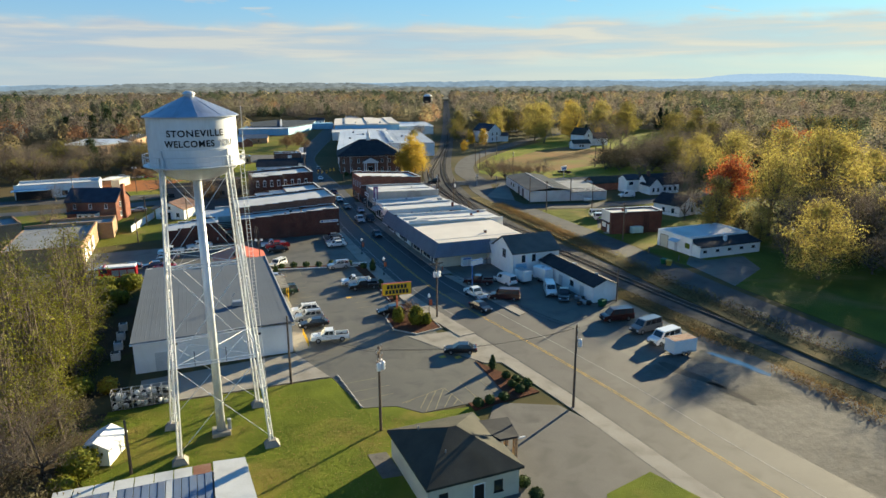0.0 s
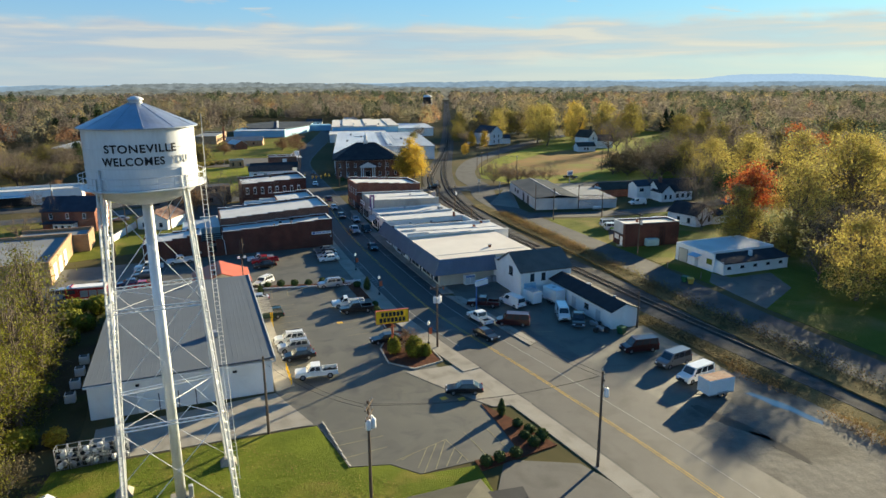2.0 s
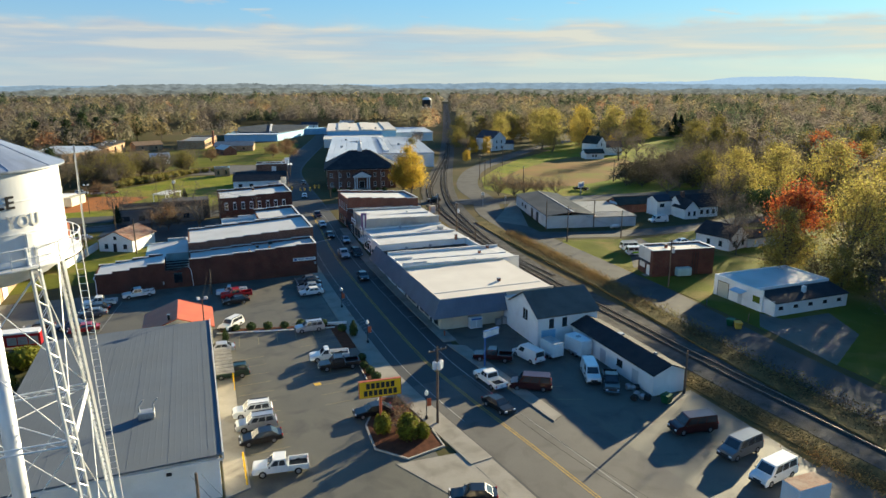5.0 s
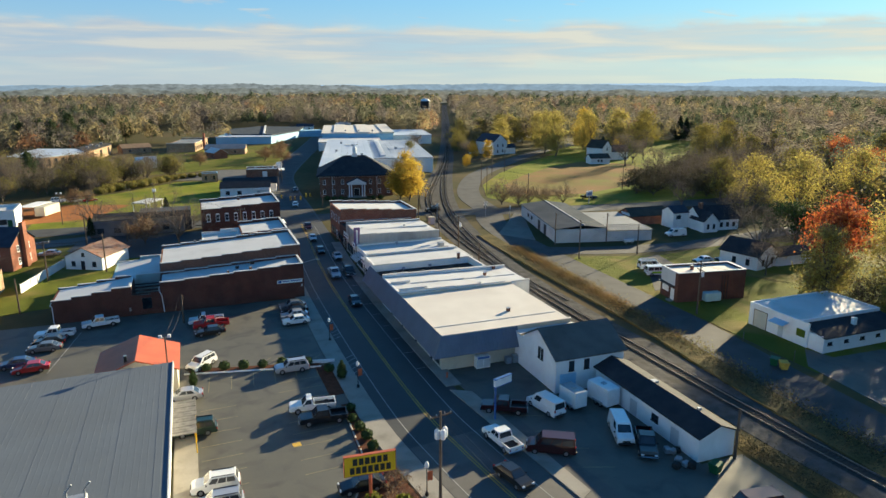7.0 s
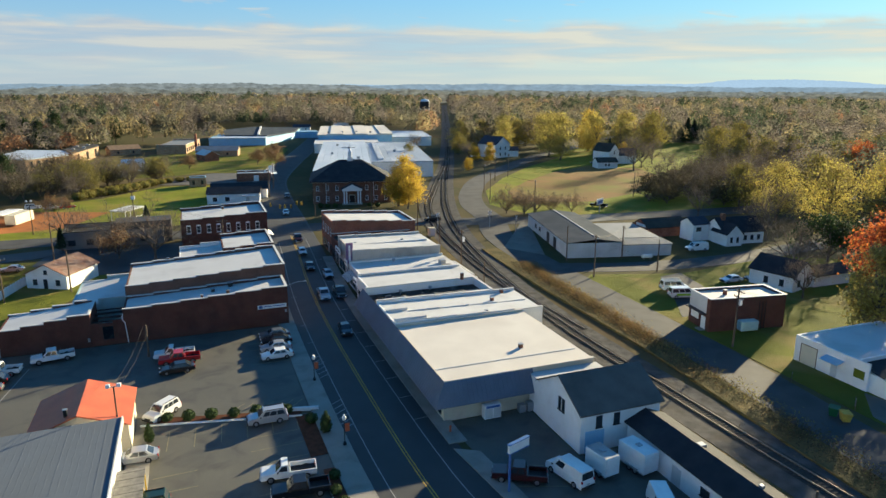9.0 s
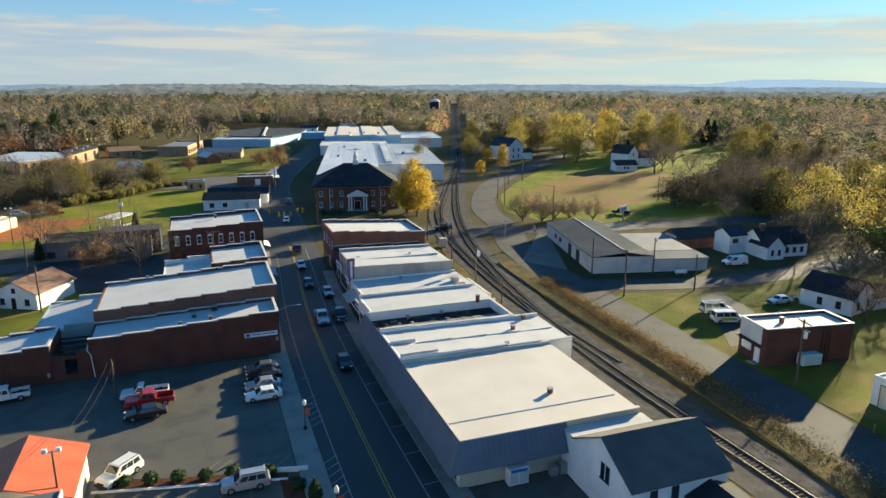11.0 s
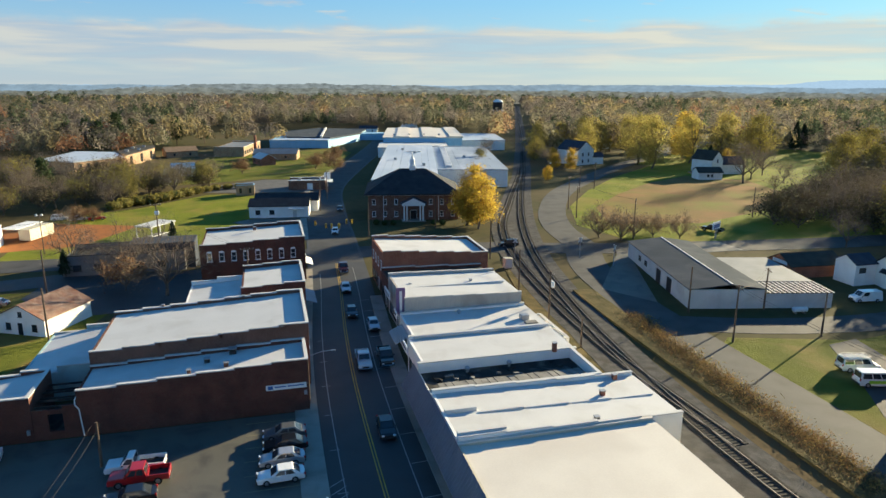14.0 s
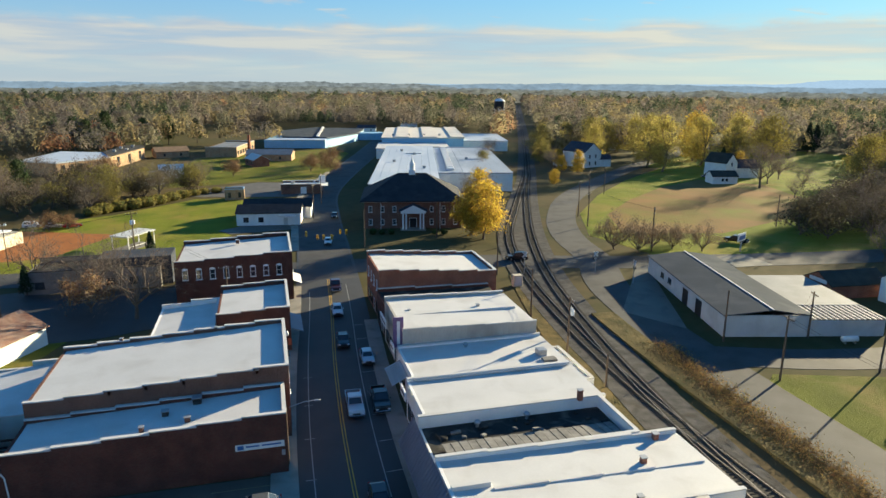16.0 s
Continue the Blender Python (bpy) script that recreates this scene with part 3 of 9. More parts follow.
def terrain_height(x, y):
    """Low rolling country that rises a little away from the town."""
    d = math.hypot(x - 40, y - 180)
    k = min(1.0, max(0.0, (d - 650) / 900))
    if k == 0:
        return 0.0
    n = noise.noise(Vector((x / 620, y / 620, 3.3))) * 9 + noise.noise(Vector((x / 1700, y / 1700, 8.1))) * 6
    a = abs(math.atan2(x - 40, y - 180) - math.atan2(430 - 40, 1060))
    rail = min(1.0, a / 0.10) if y > 300 else 1.0
    return k * k * (n * rail - 2)


def build_ground():
    axis = sorted({round(s * v) for s in (-1, 1) for v in np.r_[0:640:40, 640:1600:80, 1600:4801:200]})
    verts, faces, n = [], [], len(axis)
    for y in axis:
        for x in axis:
            verts.append((x + 40, y + 180, terrain_height(x + 40, y + 180) - 0.02))
    for j in range(n - 1):
        for i in range(n - 1):
            a = j * n + i
            faces.append((a, a + 1, a + n + 1, a + n))
    raw("ground", verts, faces, M["ground"], kind="structure", smooth=True, label="rolling autumn ground of leaf litter and rough grass")


M["ground"] = mat("country_ground", (0.105, 0.085, 0.04), (0.06, 0.06, 0.024), rough=0.95, scale=0.012, fine=0.35, bump=0.5, stain=(0.13, 0.085, 0.045), stain_scale=0.02, stain_amount=0.8, spec=0.05)
build_ground()


def patch(name, pts, material, z, label="", kind="structure"):
    return part(name, slab(pts, z - 0.3, z), M[material], label=label, kind=kind)


def strip(name, line, widths, material, z, label="", drop=0.3):
    return part(name, ribbon(line, widths, z, z - drop), M[material], label=label, kind="structure")


def near(line, y0, y1):
    return [p for p in line if y0 <= p[1] <= y1]


# grassed and bare areas round the lots
patch("lawn", [(-12.6, 40), (33, 40), (33, 46), (28, 54), (29, 69.6), (22.9, 70.1), (20.5, 72.9), (16.5, 73.9), (14.9, 83.7), (-12.2, 84), (-13.4, 76), (-13.0, 60)], "lawn", 0.02, "bright green lawn under the water tower")
# bare earth; its dark tone also holds some of the trees' shade
patch("thicket_floor", [(-60, 40), (-12.7, 40), (-13.1, 60), (-13.5, 76), (-12.3, 83.9), (-60, 83.9)], "earth", 0.018, "leaf-strewn earth under the thicket, darkened for its shade")
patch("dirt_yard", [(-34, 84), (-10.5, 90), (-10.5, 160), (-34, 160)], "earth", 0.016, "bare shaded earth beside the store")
patch("grass_yard", [(-40, 172), (-9, 180), (-1, 200), (8, 230), (-60, 230)], "grass", 0.02, "rough grass round the small white house")
patch("field_edge", [(122, 228), (114, 262), (125, 290), (146, 319), (174, 350), (212, 384), (274, 404), (306, 330), (256, 258), (192, 230)], "mown", 0.014, "green and straw grass round the field")
patch("field", [(124, 262), (132, 286), (152, 308), (180, 332), (206, 346), (222, 328), (214, 296), (180, 268), (150, 256)], "dry_field", 0.02, "reddish dry field edged with green grass")
patch("meadow", [(214, 380), (206, 398), (262, 446), (330, 470), (360, 380), (300, 330), (270, 400)], "mown", 0.024, "green lawn on the rise round the farmhouse")
patch("house_lawn", [(96.6, 132), (96.8, 176), (99, 178), (118, 172), (150, 176), (190, 150), (170, 100), (120, 96), (96, 110)], "grass", 0.02, "lawn round the garages and cottages")
patch("green_lawn", [(-28, 250), (16, 262), (24, 283), (20, 289), (45, 309), (52, 332), (26, 341), (10, 341), (-10, 318), (-30, 306)], "mown", 0.024, "bright green lawn below the trees")
patch("clay_lot", [(-52, 262), (-14, 268), (-4, 290), (-30, 300), (-58, 285)], "red_clay", 0.03, "bare red clay plot")
patch("school_field", [(-10, 366), (30, 378), (58, 372), (64, 420), (78, 480), (70, 506), (0, 470)], "grass", 0.022, "yellowed school field")

patch("wooded_yard", [(93.5, 50), (95, 96), (97.6, 112), (103, 114.4), (121, 114), (128, 120), (165, 118), (175, 60), (120, 40)], "grass", 0.026, "leaf-strewn shaded ground under the trees")
patch("garage_yard", [(94.8, 96), (96.8, 112), (101.8, 117), (103, 113), (113, 112.6), (108.6, 103.4)], "lot", 0.034, "shaded asphalt yard of the white garage")
patch("van_drive", [(112, 171.5), (106.5, 161), (99.2, 149.4), (106, 149.0), (113.6, 156.5), (116, 164), (118, 172.5)], "side_road", 0.05, "pale worn asphalt drive where the works vans stand")
patch("back_yard", [(-4, 213), (8, 214), (19, 218), (18, 239), (-12, 239.4), (-14, 226)], "asphalt", 0.03, "dark asphalt yard behind the shops")

# roads
strip("main_street", STREET, (6.2, 6.2), "asphalt", 0.04, "dark asphalt main street")
strip("main_street_south", near(STREET, -70, 112), (5.0, 9.5), "old_road", 0.046, "weathered grey asphalt of the wide street")
# overlay on the same street; sunlight is put into its paler colour
strip("upper_street", near(STREET, 236, 570), (5.6, 5.6), "side_road", 0.046, "asphalt of the upper street, paled for the sunlight on it")
strip("upper_pavement", near(STREET, 262, 400), (7.6, -5.7), "concrete", 0.12, "pale concrete pavement of the upper street")
strip("east_road", EAST_ROAD, (4.2, 4.2), "side_road", 0.034, "pale worn asphalt side road")
strip("cross_street", smooth_line([(-120, 262), (-60, 254), (0, 250), (36, 247), (60, 246), (84, 243), (100, 238), (130, 232), (190, 226), (300, 226)], 5), (5.2, 5.2), "side_road", 0.03, "worn cross street over the rails")
strip("back_lane", smooth_line([(94, 186), (112, 180), (135, 178), (170, 182), (240, 190)], 5), (3.6, 3.6), "side_road", 0.028, "narrow side lane past the cottages")
strip("church_street", smooth_line([(-140, 238), (-70, 232), (-20, 236), (14, 247)], 5), (4.2, 4.2), "asphalt", 0.026, "grey side street")
# lots
patch("store_lot", [(11.5, 84.5), (14.9, 83.8), (16.6, 74), (20.6, 73), (23, 70.2), (28.8, 70.4), (36.4, 70), (33.6, 92), (32.6, 137), (11.5, 143)], "lot", 0.03, "patched asphalt car park of the store")
patch("north_lot", [(-34, 143), (11.5, 143.2), (32.8, 137.2), (33.6, 169.8), (-34, 169.8)], "lot", 0.026, "asphalt lot beside the brick wall")
patch("office_drive", [(23, 55), (32, 69.5), (39, 66), (45, 46), (38, 40), (28, 46)], "old_road", 0.062, "pale asphalt drive of the office")
patch("drive_apron", [(28.8, 94.0), (38.4, 93.6), (39.4, 86), (40.6, 79.5), (35.8, 80.6), (32.4, 86.6)], "concrete", 0.066, "pale concrete drive apron of the car park")
patch("grass_wedge", [(33.0, 46.5), (34.2, 48.6), (40.4, 50.2), (42.6, 43.5), (33, 43)], "lawn", 0.082, "rough brown-green grass wedge by the street")
patch("east_lot", [(47, 129), (58, 129), (58, 117), (64.4, 117), (64.4, 97), (70, 97), (70, 68), (54, 60), (50, 92)], "lot", 0.032, "asphalt lot with parked vans")
patch("gravel_yard", [(54, 70), (71, 78), (74, 60), (73, 20), (60, 20)], "gravel", 0.05, "rutted wet gravel yard")
def blot(name, cx, cy, rx, ry, turn, material, z, label, seed):
    """An uneven rounded patch of ground."""
    pts = []
    for k in range(26):
        a = 2 * math.pi * k / 26
        q = 1 + 0.42 * noise.noise(Vector((math.cos(a) * 1.6, math.sin(a) * 1.6, seed)))
        pts.append((cx + q * (rx * math.cos(a) * math.cos(turn) - ry * math.sin(a) * math.sin(turn)), cy + q * (rx * math.cos(a) * math.sin(turn) + ry * math.sin(a) * math.cos(turn))))
    patch(name, pts, material, z, label)


for k, (cx, cy, rx, ry, turn) in enumerate(((59.6, 68, 5.5, 0.8, 1.85), (60.9, 61, 4.0, 0.6, 1.7))):
    blot("mud_patch", cx, cy, rx, ry, turn, "mud", 0.056, "dark damp wheel-worn mud in the gravel", 3.1 * k)
patch("puddle", [(66.9, 72.4), (67.8, 72.2), (68.5, 70.4), (69.3, 68.6), (69.6, 66.0), (69.9, 63.4), (69.2, 62.8), (68.6, 64.6), (68.5, 66.6), (67.6, 68.4), (67.5, 70.2)], "water", 0.056, "shallow puddle")
patch("forecourt", [(24, 284), (47, 288), (46, 309), (20.5, 289)], "lot", 0.032, "pale asphalt forecourt")
patch("upper_lot", [(8, 346), (26, 342.5), (52, 338), (57, 368), (30, 376), (10, 362)], "old_road", 0.032, "pale asphalt lot round the kiosk")
patch("crossing_apron", [(92, 206), (110, 232), (140, 236), (140, 226), (127, 226), (112, 231), (98, 196)], "lot", 0.036, "grey asphalt apron by the warehouse")
patch("side_slab", [(-9, 84.4), (14.6, 84.2), (11.4, 94), (-9, 92)], "concrete", 0.06, "pale concrete slab in front of the store")
patch("store_walk", [(11.6, 94), (14, 95), (14, 133), (11.6, 133)], "concrete", 0.16, "concrete walk along the store")


def walkway(name, line, a, b, label, z=0.16):
    strip(name, line, (a, b), "concrete", z, label)


L1, L2 = near(STREET, 92, 236), near(STREET, 123, 214)
walkway("pavement_west", L1, 7.9, -5.2, "pale concrete pavement with a kerb")
walkway("pavement_east", L2, -5.2, 7.4, "pale concrete pavement along the shops")
walkway("pavement_south", near(STREET, 30, 93), 7.6, -5.3, "pale concrete pavement with worn kerb", 0.075)
part("pavement_island", slab([(45.6, 123), (48.2, 121.5), (50.6, 97), (49, 96)], -0.1, 0.15), M["concrete"], kind="structure", label="narrow concrete walk in front of the vans")

# embankment between rails and road
part("bank", ribbon(near(EAST_ROAD, 30, 206), (8.6, -4.6), 0.35, -0.2), M["verge"], kind="structure", label="grassy bank with dry straw and brush")
strip("track_bed", RAIL_A, (4.4, 3.8), "ballast", 0.10, "grey stone ballast of the railway")
strip("track_centre", RAIL_A, (1.45, 1.45), "ballast_dark", 0.112, "dark oil-stained ballast between the rails")
strip("siding_centre", RAIL_B, (1.4, 1.4), "ballast_dark", 0.106, "dark oil-stained ballast of the siding")
strip("siding_bed", RAIL_B, (3.0, 2.0), "ballast", 0.09, "grey stone ballast of the siding")
strip("rail_verge", near(RAIL_A, 40, 230), (8.0, -4.2), "verge", 0.06, "dry weedy strip beside the rails")


def offset(line, d):
    out = []
    for i, (x, y) in enumerate(line):
        a, b = line[max(i - 1, 0)], line[min(i + 1, len(line) - 1)]
        v = Vector((b[0] - a[0], b[1] - a[1])).normalized()
        out.append((x + v.y * d, y - v.x * d))
    return out


def build_track(line, sleepers_to, singly):
    track = thing("railway_track", pose(line[0][0], line[0][1], 0.1), "twin steel rails on dark wooden sleepers", "railway track")
    inv = track.matrix_world.inverted()
    for d in (-0.76, 0.76):
        bm = ribbon(offset(line, d), (0.05, 0.05), 0.30, 0.12)
        bm.transform(inv)
        part("rail", bm, M["rail"], track, "worn steel rail")
    verts, faces, acc, one = [], [], 0.0, None
    for (x, y), (x2, y2) in zip(line, line[1:]):
        if y > sleepers_to:
            break
        d = Vector((x2 - x, y2 - y)); ln = d.length; d.normalize()
        while acc < ln:
            c = Vector((x, y)) + d * acc
            r = Vector((d.y, -d.x))
            acc += 0.55
            if singly[0] < c.y < singly[1]:
                if one is None:
                    one = part("sleeper", boxes((-1.3, -0.13, -0.04, 1.3, 0.13, 0.07)), M["sleeper"], track)
                    ob = one
                else:
                    ob = tagged(new("sleeper", one.data))
                    ob.parent = track
                ob.matrix_parent_inverse = Matrix()
                ob.matrix_basis = inv @ pose(c.x, c.y, 0.1 + 0.012 * math.sin(c.y * 9.1), 0, 0, math.degrees(math.atan2(-r.y, -r.x)) + 2.0 * math.sin(c.y * 5.7))
                continue
            k = len(verts)
            for z in (0.06, 0.17):
                for u, v in ((-1.3, -0.13), (1.3, -0.13), (1.3, 0.13), (-1.3, 0.13)):
                    p = c + r * u + d * v
                    verts.append(tuple(inv @ Vector((p.x, p.y, z))))
            faces += [(k + 4, k + 5, k + 6, k + 7), (k, k + 1, k + 5, k + 4), (k + 1, k + 2, k + 6, k + 5), (k + 2, k + 3, k + 7, k + 6), (k + 3, k, k + 4, k + 7)]
        acc -= ln
    raw("sleeper_bed", verts, faces, M["sleeper"], track, "dark weathered wooden sleepers", kind="stuff")


build_track(near(RAIL_A, 20, 1200), 460, (70, 232))
build_track(RAIL_B, 460, (150, 236))


# road paint
def mark(line, w, material, name="road_marking", z=0.055):
    part(name, ribbon(line, (w / 2, w / 2), z), M[material], kind="structure")


for d in (-0.16, 0.16):
    mark(offset(near(STREET, -40, 238), d), 0.11, "paint_yellow", "centre_line")
mark(offset(near(STREET, 100, 232), -3.7), 0.11, "paint_white", "edge_line")
mark(offset(near(STREET, -20, 236), 3.3), 0.11, "paint_white", "edge_line")
for k in range(14):
    y = 131 + k * 6.1
    mark([(43.6 + max(0, (y - 165) * 0.045), y), (45.4 + max(0, (y - 165) * 0.045), y + 0.1)], 0.11, "paint_white", "bay_line")
for k in range(6):
    y = 152 + k * 8
    mark([(35.6 + max(0, (y - 165) * 0.045), y), (36.7 + max(0, (y - 165) * 0.045), y)], 0.11, "paint_white", "bay_line")
for y0 in (131.5, 146.5):
    for k in range(6):
        mark([(35.0, y0 + k * 1.35), (36.6, y0 + 1.2 + k * 1.35)], 0.11, "paint_white", "hatching")

# ---------- buildings ----------
def frame_ring(w, h, t, y0, y1, m):
    """One closed rectangular frame, w by h, t thick."""
    bm = bmesh.new()
    rows = []
    for y in (y0, y1):
        rows.append([bm.verts.new((x, y, z)) for x, z in ((-w / 2, 0), (w / 2, 0), (w / 2, h), (-w / 2, h))])
        rows.append([bm.verts.new((x, y, z)) for x, z in ((-w / 2 + t, t), (w / 2 - t, t), (w / 2 - t, h - t), (-w / 2 + t, h - t))])
    for i in range(4):
        j = (i + 1) % 4
        for a, b in ((0, 1), (1, 3), (3, 2), (2, 0)):
            bm.faces.new((rows[a][i], rows[a][j], rows[b][j], rows[b][i]))
    bmesh.ops.recalc_face_normals(bm, faces=bm.faces)
    bm.transform(m)
    return bm


def window(parent, x, y, z, w, h, face, frame="trim", sill=True, depth=0.1, panes=2):
    """A framed window on a wall face; face is 's', 'n', 'e' or 'w'."""
    rz = dict(s=0, e=90, n=180, w=270)[face]
    m = pose(x, y, z, 0, 0, rz)
    win = part("window", frame_ring(w, h, 0.1, -0.05, 0.06, m), M[frame], parent)
    for nm, row, material in (("meeting_rail", (-w / 2 + 0.1, -0.035, h / 2 - 0.03, w / 2 - 0.1, 0.04, h / 2 + 0.03), frame), ("sill", (-w / 2 - 0.08, -0.14, -0.08, w / 2 + 0.08, 0.02, 0), frame), ("pane", (-w / 2 + 0.05, -0.012, 0.05, w / 2 - 0.05, 0.03, h - 0.05), "glass")):
        if (nm == "meeting_rail" and panes < 2) or (nm == "sill" and not sill):
            continue
        g = boxes(row)
        g.transform(m)
        part(nm, g, M[material], win)


def door(parent, x, y, w, h, face, material="grey_wall", z=0.0, frame="trim"):
    rz = dict(s=0, e=90, n=180, w=270)[face]
    m = pose(x, y, z, 0, 0, rz)
    f = boxes((-w / 2 - 0.1, -0.06, 0, -w / 2, 0.06, h + 0.1), (w / 2, -0.06, 0, w / 2 + 0.1, 0.06, h + 0.1), (-w / 2, -0.06, h, w / 2, 0.06, h + 0.1))
    f.transform(m)
    fr = part("door_frame", f, M[frame], parent)
    g = boxes((-w / 2, -0.03, 0, w / 2, 0.05, h))
    if w > 2.2:
        for k in range(1, 5):
            box(g, -w / 2, -0.045, h * k / 5 - 0.02, w / 2, -0.02, h * k / 5 + 0.02)
    g.transform(m)
    part("door", g, M[material], fr)


def stepped(parent, x0, x1, y0, y1, tops, material, coping, name="wall"):
    """One wall along x with a stepped top, and its coping."""
    n = len(tops)
    prof = [(x0, 0.0)]
    for k, z in enumerate(tops):
        prof += [(x0 + (x1 - x0) * k / n, z), (x0 + (x1 - x0) * (k + 1) / n, z)]
    prof.append((x1, 0.0))
    bm = bmesh.new()
    solid(bm, [(x, y0, z) for x, z in prof], [(x, y1, z) for x, z in prof])
    bmesh.ops.recalc_face_normals(bm, faces=bm.faces)
    part(name, bm, M[material], parent)
    for k, z in enumerate(tops):
        part("coping", boxes((x0 + (x1 - x0) * k / n - 0.02, y0 - 0.07, z, x0 + (x1 - x0) * (k + 1) / n + 0.02, y1 + 0.07, z + 0.13)), M[coping], parent)


def flat_building(name, x0, y0, x1, y1, h, wall, roof, label, steps=1, rz=0.0, coping="roof_white", roof_drop=0.6, h_west=None, category="building", walls=(1, 1, 1, 1), lip=True):
    """A shop block: walls with a stepped parapet falling from east to west, and a roof behind it.
    h: height of the wall's top at the east end, h_west at the west end; walls: south, north, west, east;
    lip: whether a parapet stands along the east edge."""
    b = thing(name, pose((x0 + x1) / 2, (y0 + y1) / 2, 0, 0, 0, rz), label, category)
    w, d = (x1 - x0) / 2, (y1 - y0) / 2
    h_west = h if h_west is None else h_west
    n = steps
    tops = [h_west + (h - h_west) * ((k / (n - 1)) if n > 1 else 1) for k in range(n)]
    if walls[0]:
        stepped(b, -w, w, -d, -d + 0.3, tops, wall, coping)
    if walls[1]:
        stepped(b, -w, w, d - 0.3, d, tops, wall, coping)
    if walls[2]:
        part("wall", boxes((-w, -d + 0.3, 0, -w + 0.3, d - 0.3, h_west - roof_drop + 0.05)), M[wall], b)
    if walls[3]:
        part("wall", boxes((w - 0.3, -d + 0.3, 0, w, d - 0.3, h if lip else h - roof_drop - 0.3)), M[wall], b)
        if lip:
            part("coping", boxes((w - 0.36, -d + 0.37, h, w + 0.06, d - 0.37, h + 0.13)), M[coping], b)
    bm = bmesh.new()
    ze, zw = h - roof_drop, h_west - roof_drop
    w_east = w if lip else w + 0.45
    solid(bm, [(-w + 0.1, -d + 0.3, zw - 0.3), (w_east - 0.3, -d + 0.3, ze - 0.3), (w_east - 0.3, d - 0.3, ze - 0.3), (-w + 0.1, d - 0.3, zw - 0.3)],
          [(-w + 0.1, -d + 0.3, zw), (w_east - 0.3, -d + 0.3, ze), (w_east - 0.3, d - 0.3, ze), (-w + 0.1, d - 0.3, zw)])
    bmesh.ops.recalc_face_normals(bm, faces=bm.faces)
    part("roof", bm, M[roof], b)
    return b


def vent(parent, x, y, z, s=0.45, h=0.6, material="brick_brown", cap=True):
    v = part("roof_vent", boxes((x - s / 2, y - s / 2, z, x + s / 2, y + s / 2, z + h), bevel=0.02), M[material], parent)
    if cap:
        part("vent_cap", boxes((x - s * 0.62, y - s * 0.62, z + h, x + s * 0.62, y + s * 0.62, z + h + 0.07)), M["galv"], v)


def turbine(parent, x, y, z):
    bm = spin([(0.18, 0), (0.18, 0.35), (0.32, 0.4), (0.36, 0.55), (0.25, 0.72), (0, 0.78)], 14)
    bm.transform(Matrix.Translation((x, y, z)))
    part("roof_vent", bm, M["galv"], parent)


def downpipe(parent, pts, material="trim"):
    bm = bmesh.new()
    for p, q in zip(pts, pts[1:]):
        tube(bm, p, q, 0.07, n=6)
    part("downpipe", bm, M[material], parent)


def shopfront(parent, x, y0, y1, face, n, z0=0.5, z1=2.5):
    """A row of display windows with doors between on a street wall."""
    step = (y1 - y0) / n
    for k in range(n):
        yc = y0 + step * (k + 0.5)
        if k % 3 == 1:
            door(parent, x, yc, 1.1, 2.2, face, "glass")
        else:
            window(parent, x, yc, z0, step * 0.82, z1 - z0, face, "dark", sill=False, panes=1)


def awning(parent, x0, x1, y0, y1, z0, z1, material):
    """A sloping canopy: high along x1, low along x0."""
    bm = bmesh.new()
    lo = [(x0, y0, z0), (x1, y0, z1), (x1, y1, z1), (x0, y1, z0)]
    solid(bm, lo, [(x, y, z + 0.08) for x, y, z in lo])
    bmesh.ops.recalc_face_normals(bm, faces=bm.faces)
    part("awning", bm, M[material], parent)


def gable_house(name, x, y, w, d, h, ridge, wall, roof, label, rz=0.0, over=0.35, category="house", thick=0.16, group=""):
    """A pitched house: ridge along local x, w long, d deep."""
    b = thing(name, pose(x, y, 0, 0, 0, rz), label, category, group)
    w, d = w / 2, d / 2
    bm = bmesh.new()
    prof = [(-d, 0), (d, 0), (d, h), (0, ridge), (-d, h)]
    a = [bm.verts.new((-w, p, z)) for p, z in prof]
    c = [bm.verts.new((w, p, z)) for p, z in prof]
    bm.faces.new(a); bm.faces.new(c[::-1])
    for i in range(5):
        bm.faces.new((a[i], a[(i + 1) % 5], c[(i + 1) % 5], c[i]))
    bmesh.ops.recalc_face_normals(bm, faces=bm.faces)
    part("wall", bm, M[wall], b)
    k = (ridge - h) / d
    for s in (-1, 1):
        bm = bmesh.new()
        e = d + over
        lo = [(-w - over, s * e, h - k * over + 0.02), (w + over, s * e, h - k * over + 0.02), (w + over, 0, ridge + 0.02), (-w - over, 0, ridge + 0.02)]
        solid(bm, lo, [(px, py, pz + thick) for px, py, pz in lo])
        bmesh.ops.recalc_face_normals(bm, faces=bm.faces)
        part("roof", bm, M[roof], b)
    return b


def hip_roof(parent, w, d, z, ridge, run, material, over=0.5, name="roof"):
    bm = bmesh.new()
    w, d = w / 2 + over, d / 2 + over
    a = [bm.verts.new(p) for p in ((-w, -d, z), (w, -d, z), (w, d, z), (-w, d, z))]
    lo = [bm.verts.new((p.co.x, p.co.y, z - 0.25)) for p in a]
    r = [bm.verts.new((-run, 0, ridge)), bm.verts.new((run, 0, ridge))]
    for f in ((a[0], a[1], r[1], r[0]), (a[1], a[2], r[1]), (a[2], a[3], r[0], r[1]), (a[3], a[0], r[0]), lo[::-1]):
        bm.faces.new(f)
    for i in range(4):
        bm.faces.new((lo[i], lo[(i + 1) % 4], a[(i + 1) % 4], a[i]))
    bmesh.ops.recalc_face_normals(bm, faces=bm.faces)
    return part(name, bm, M[material], parent)


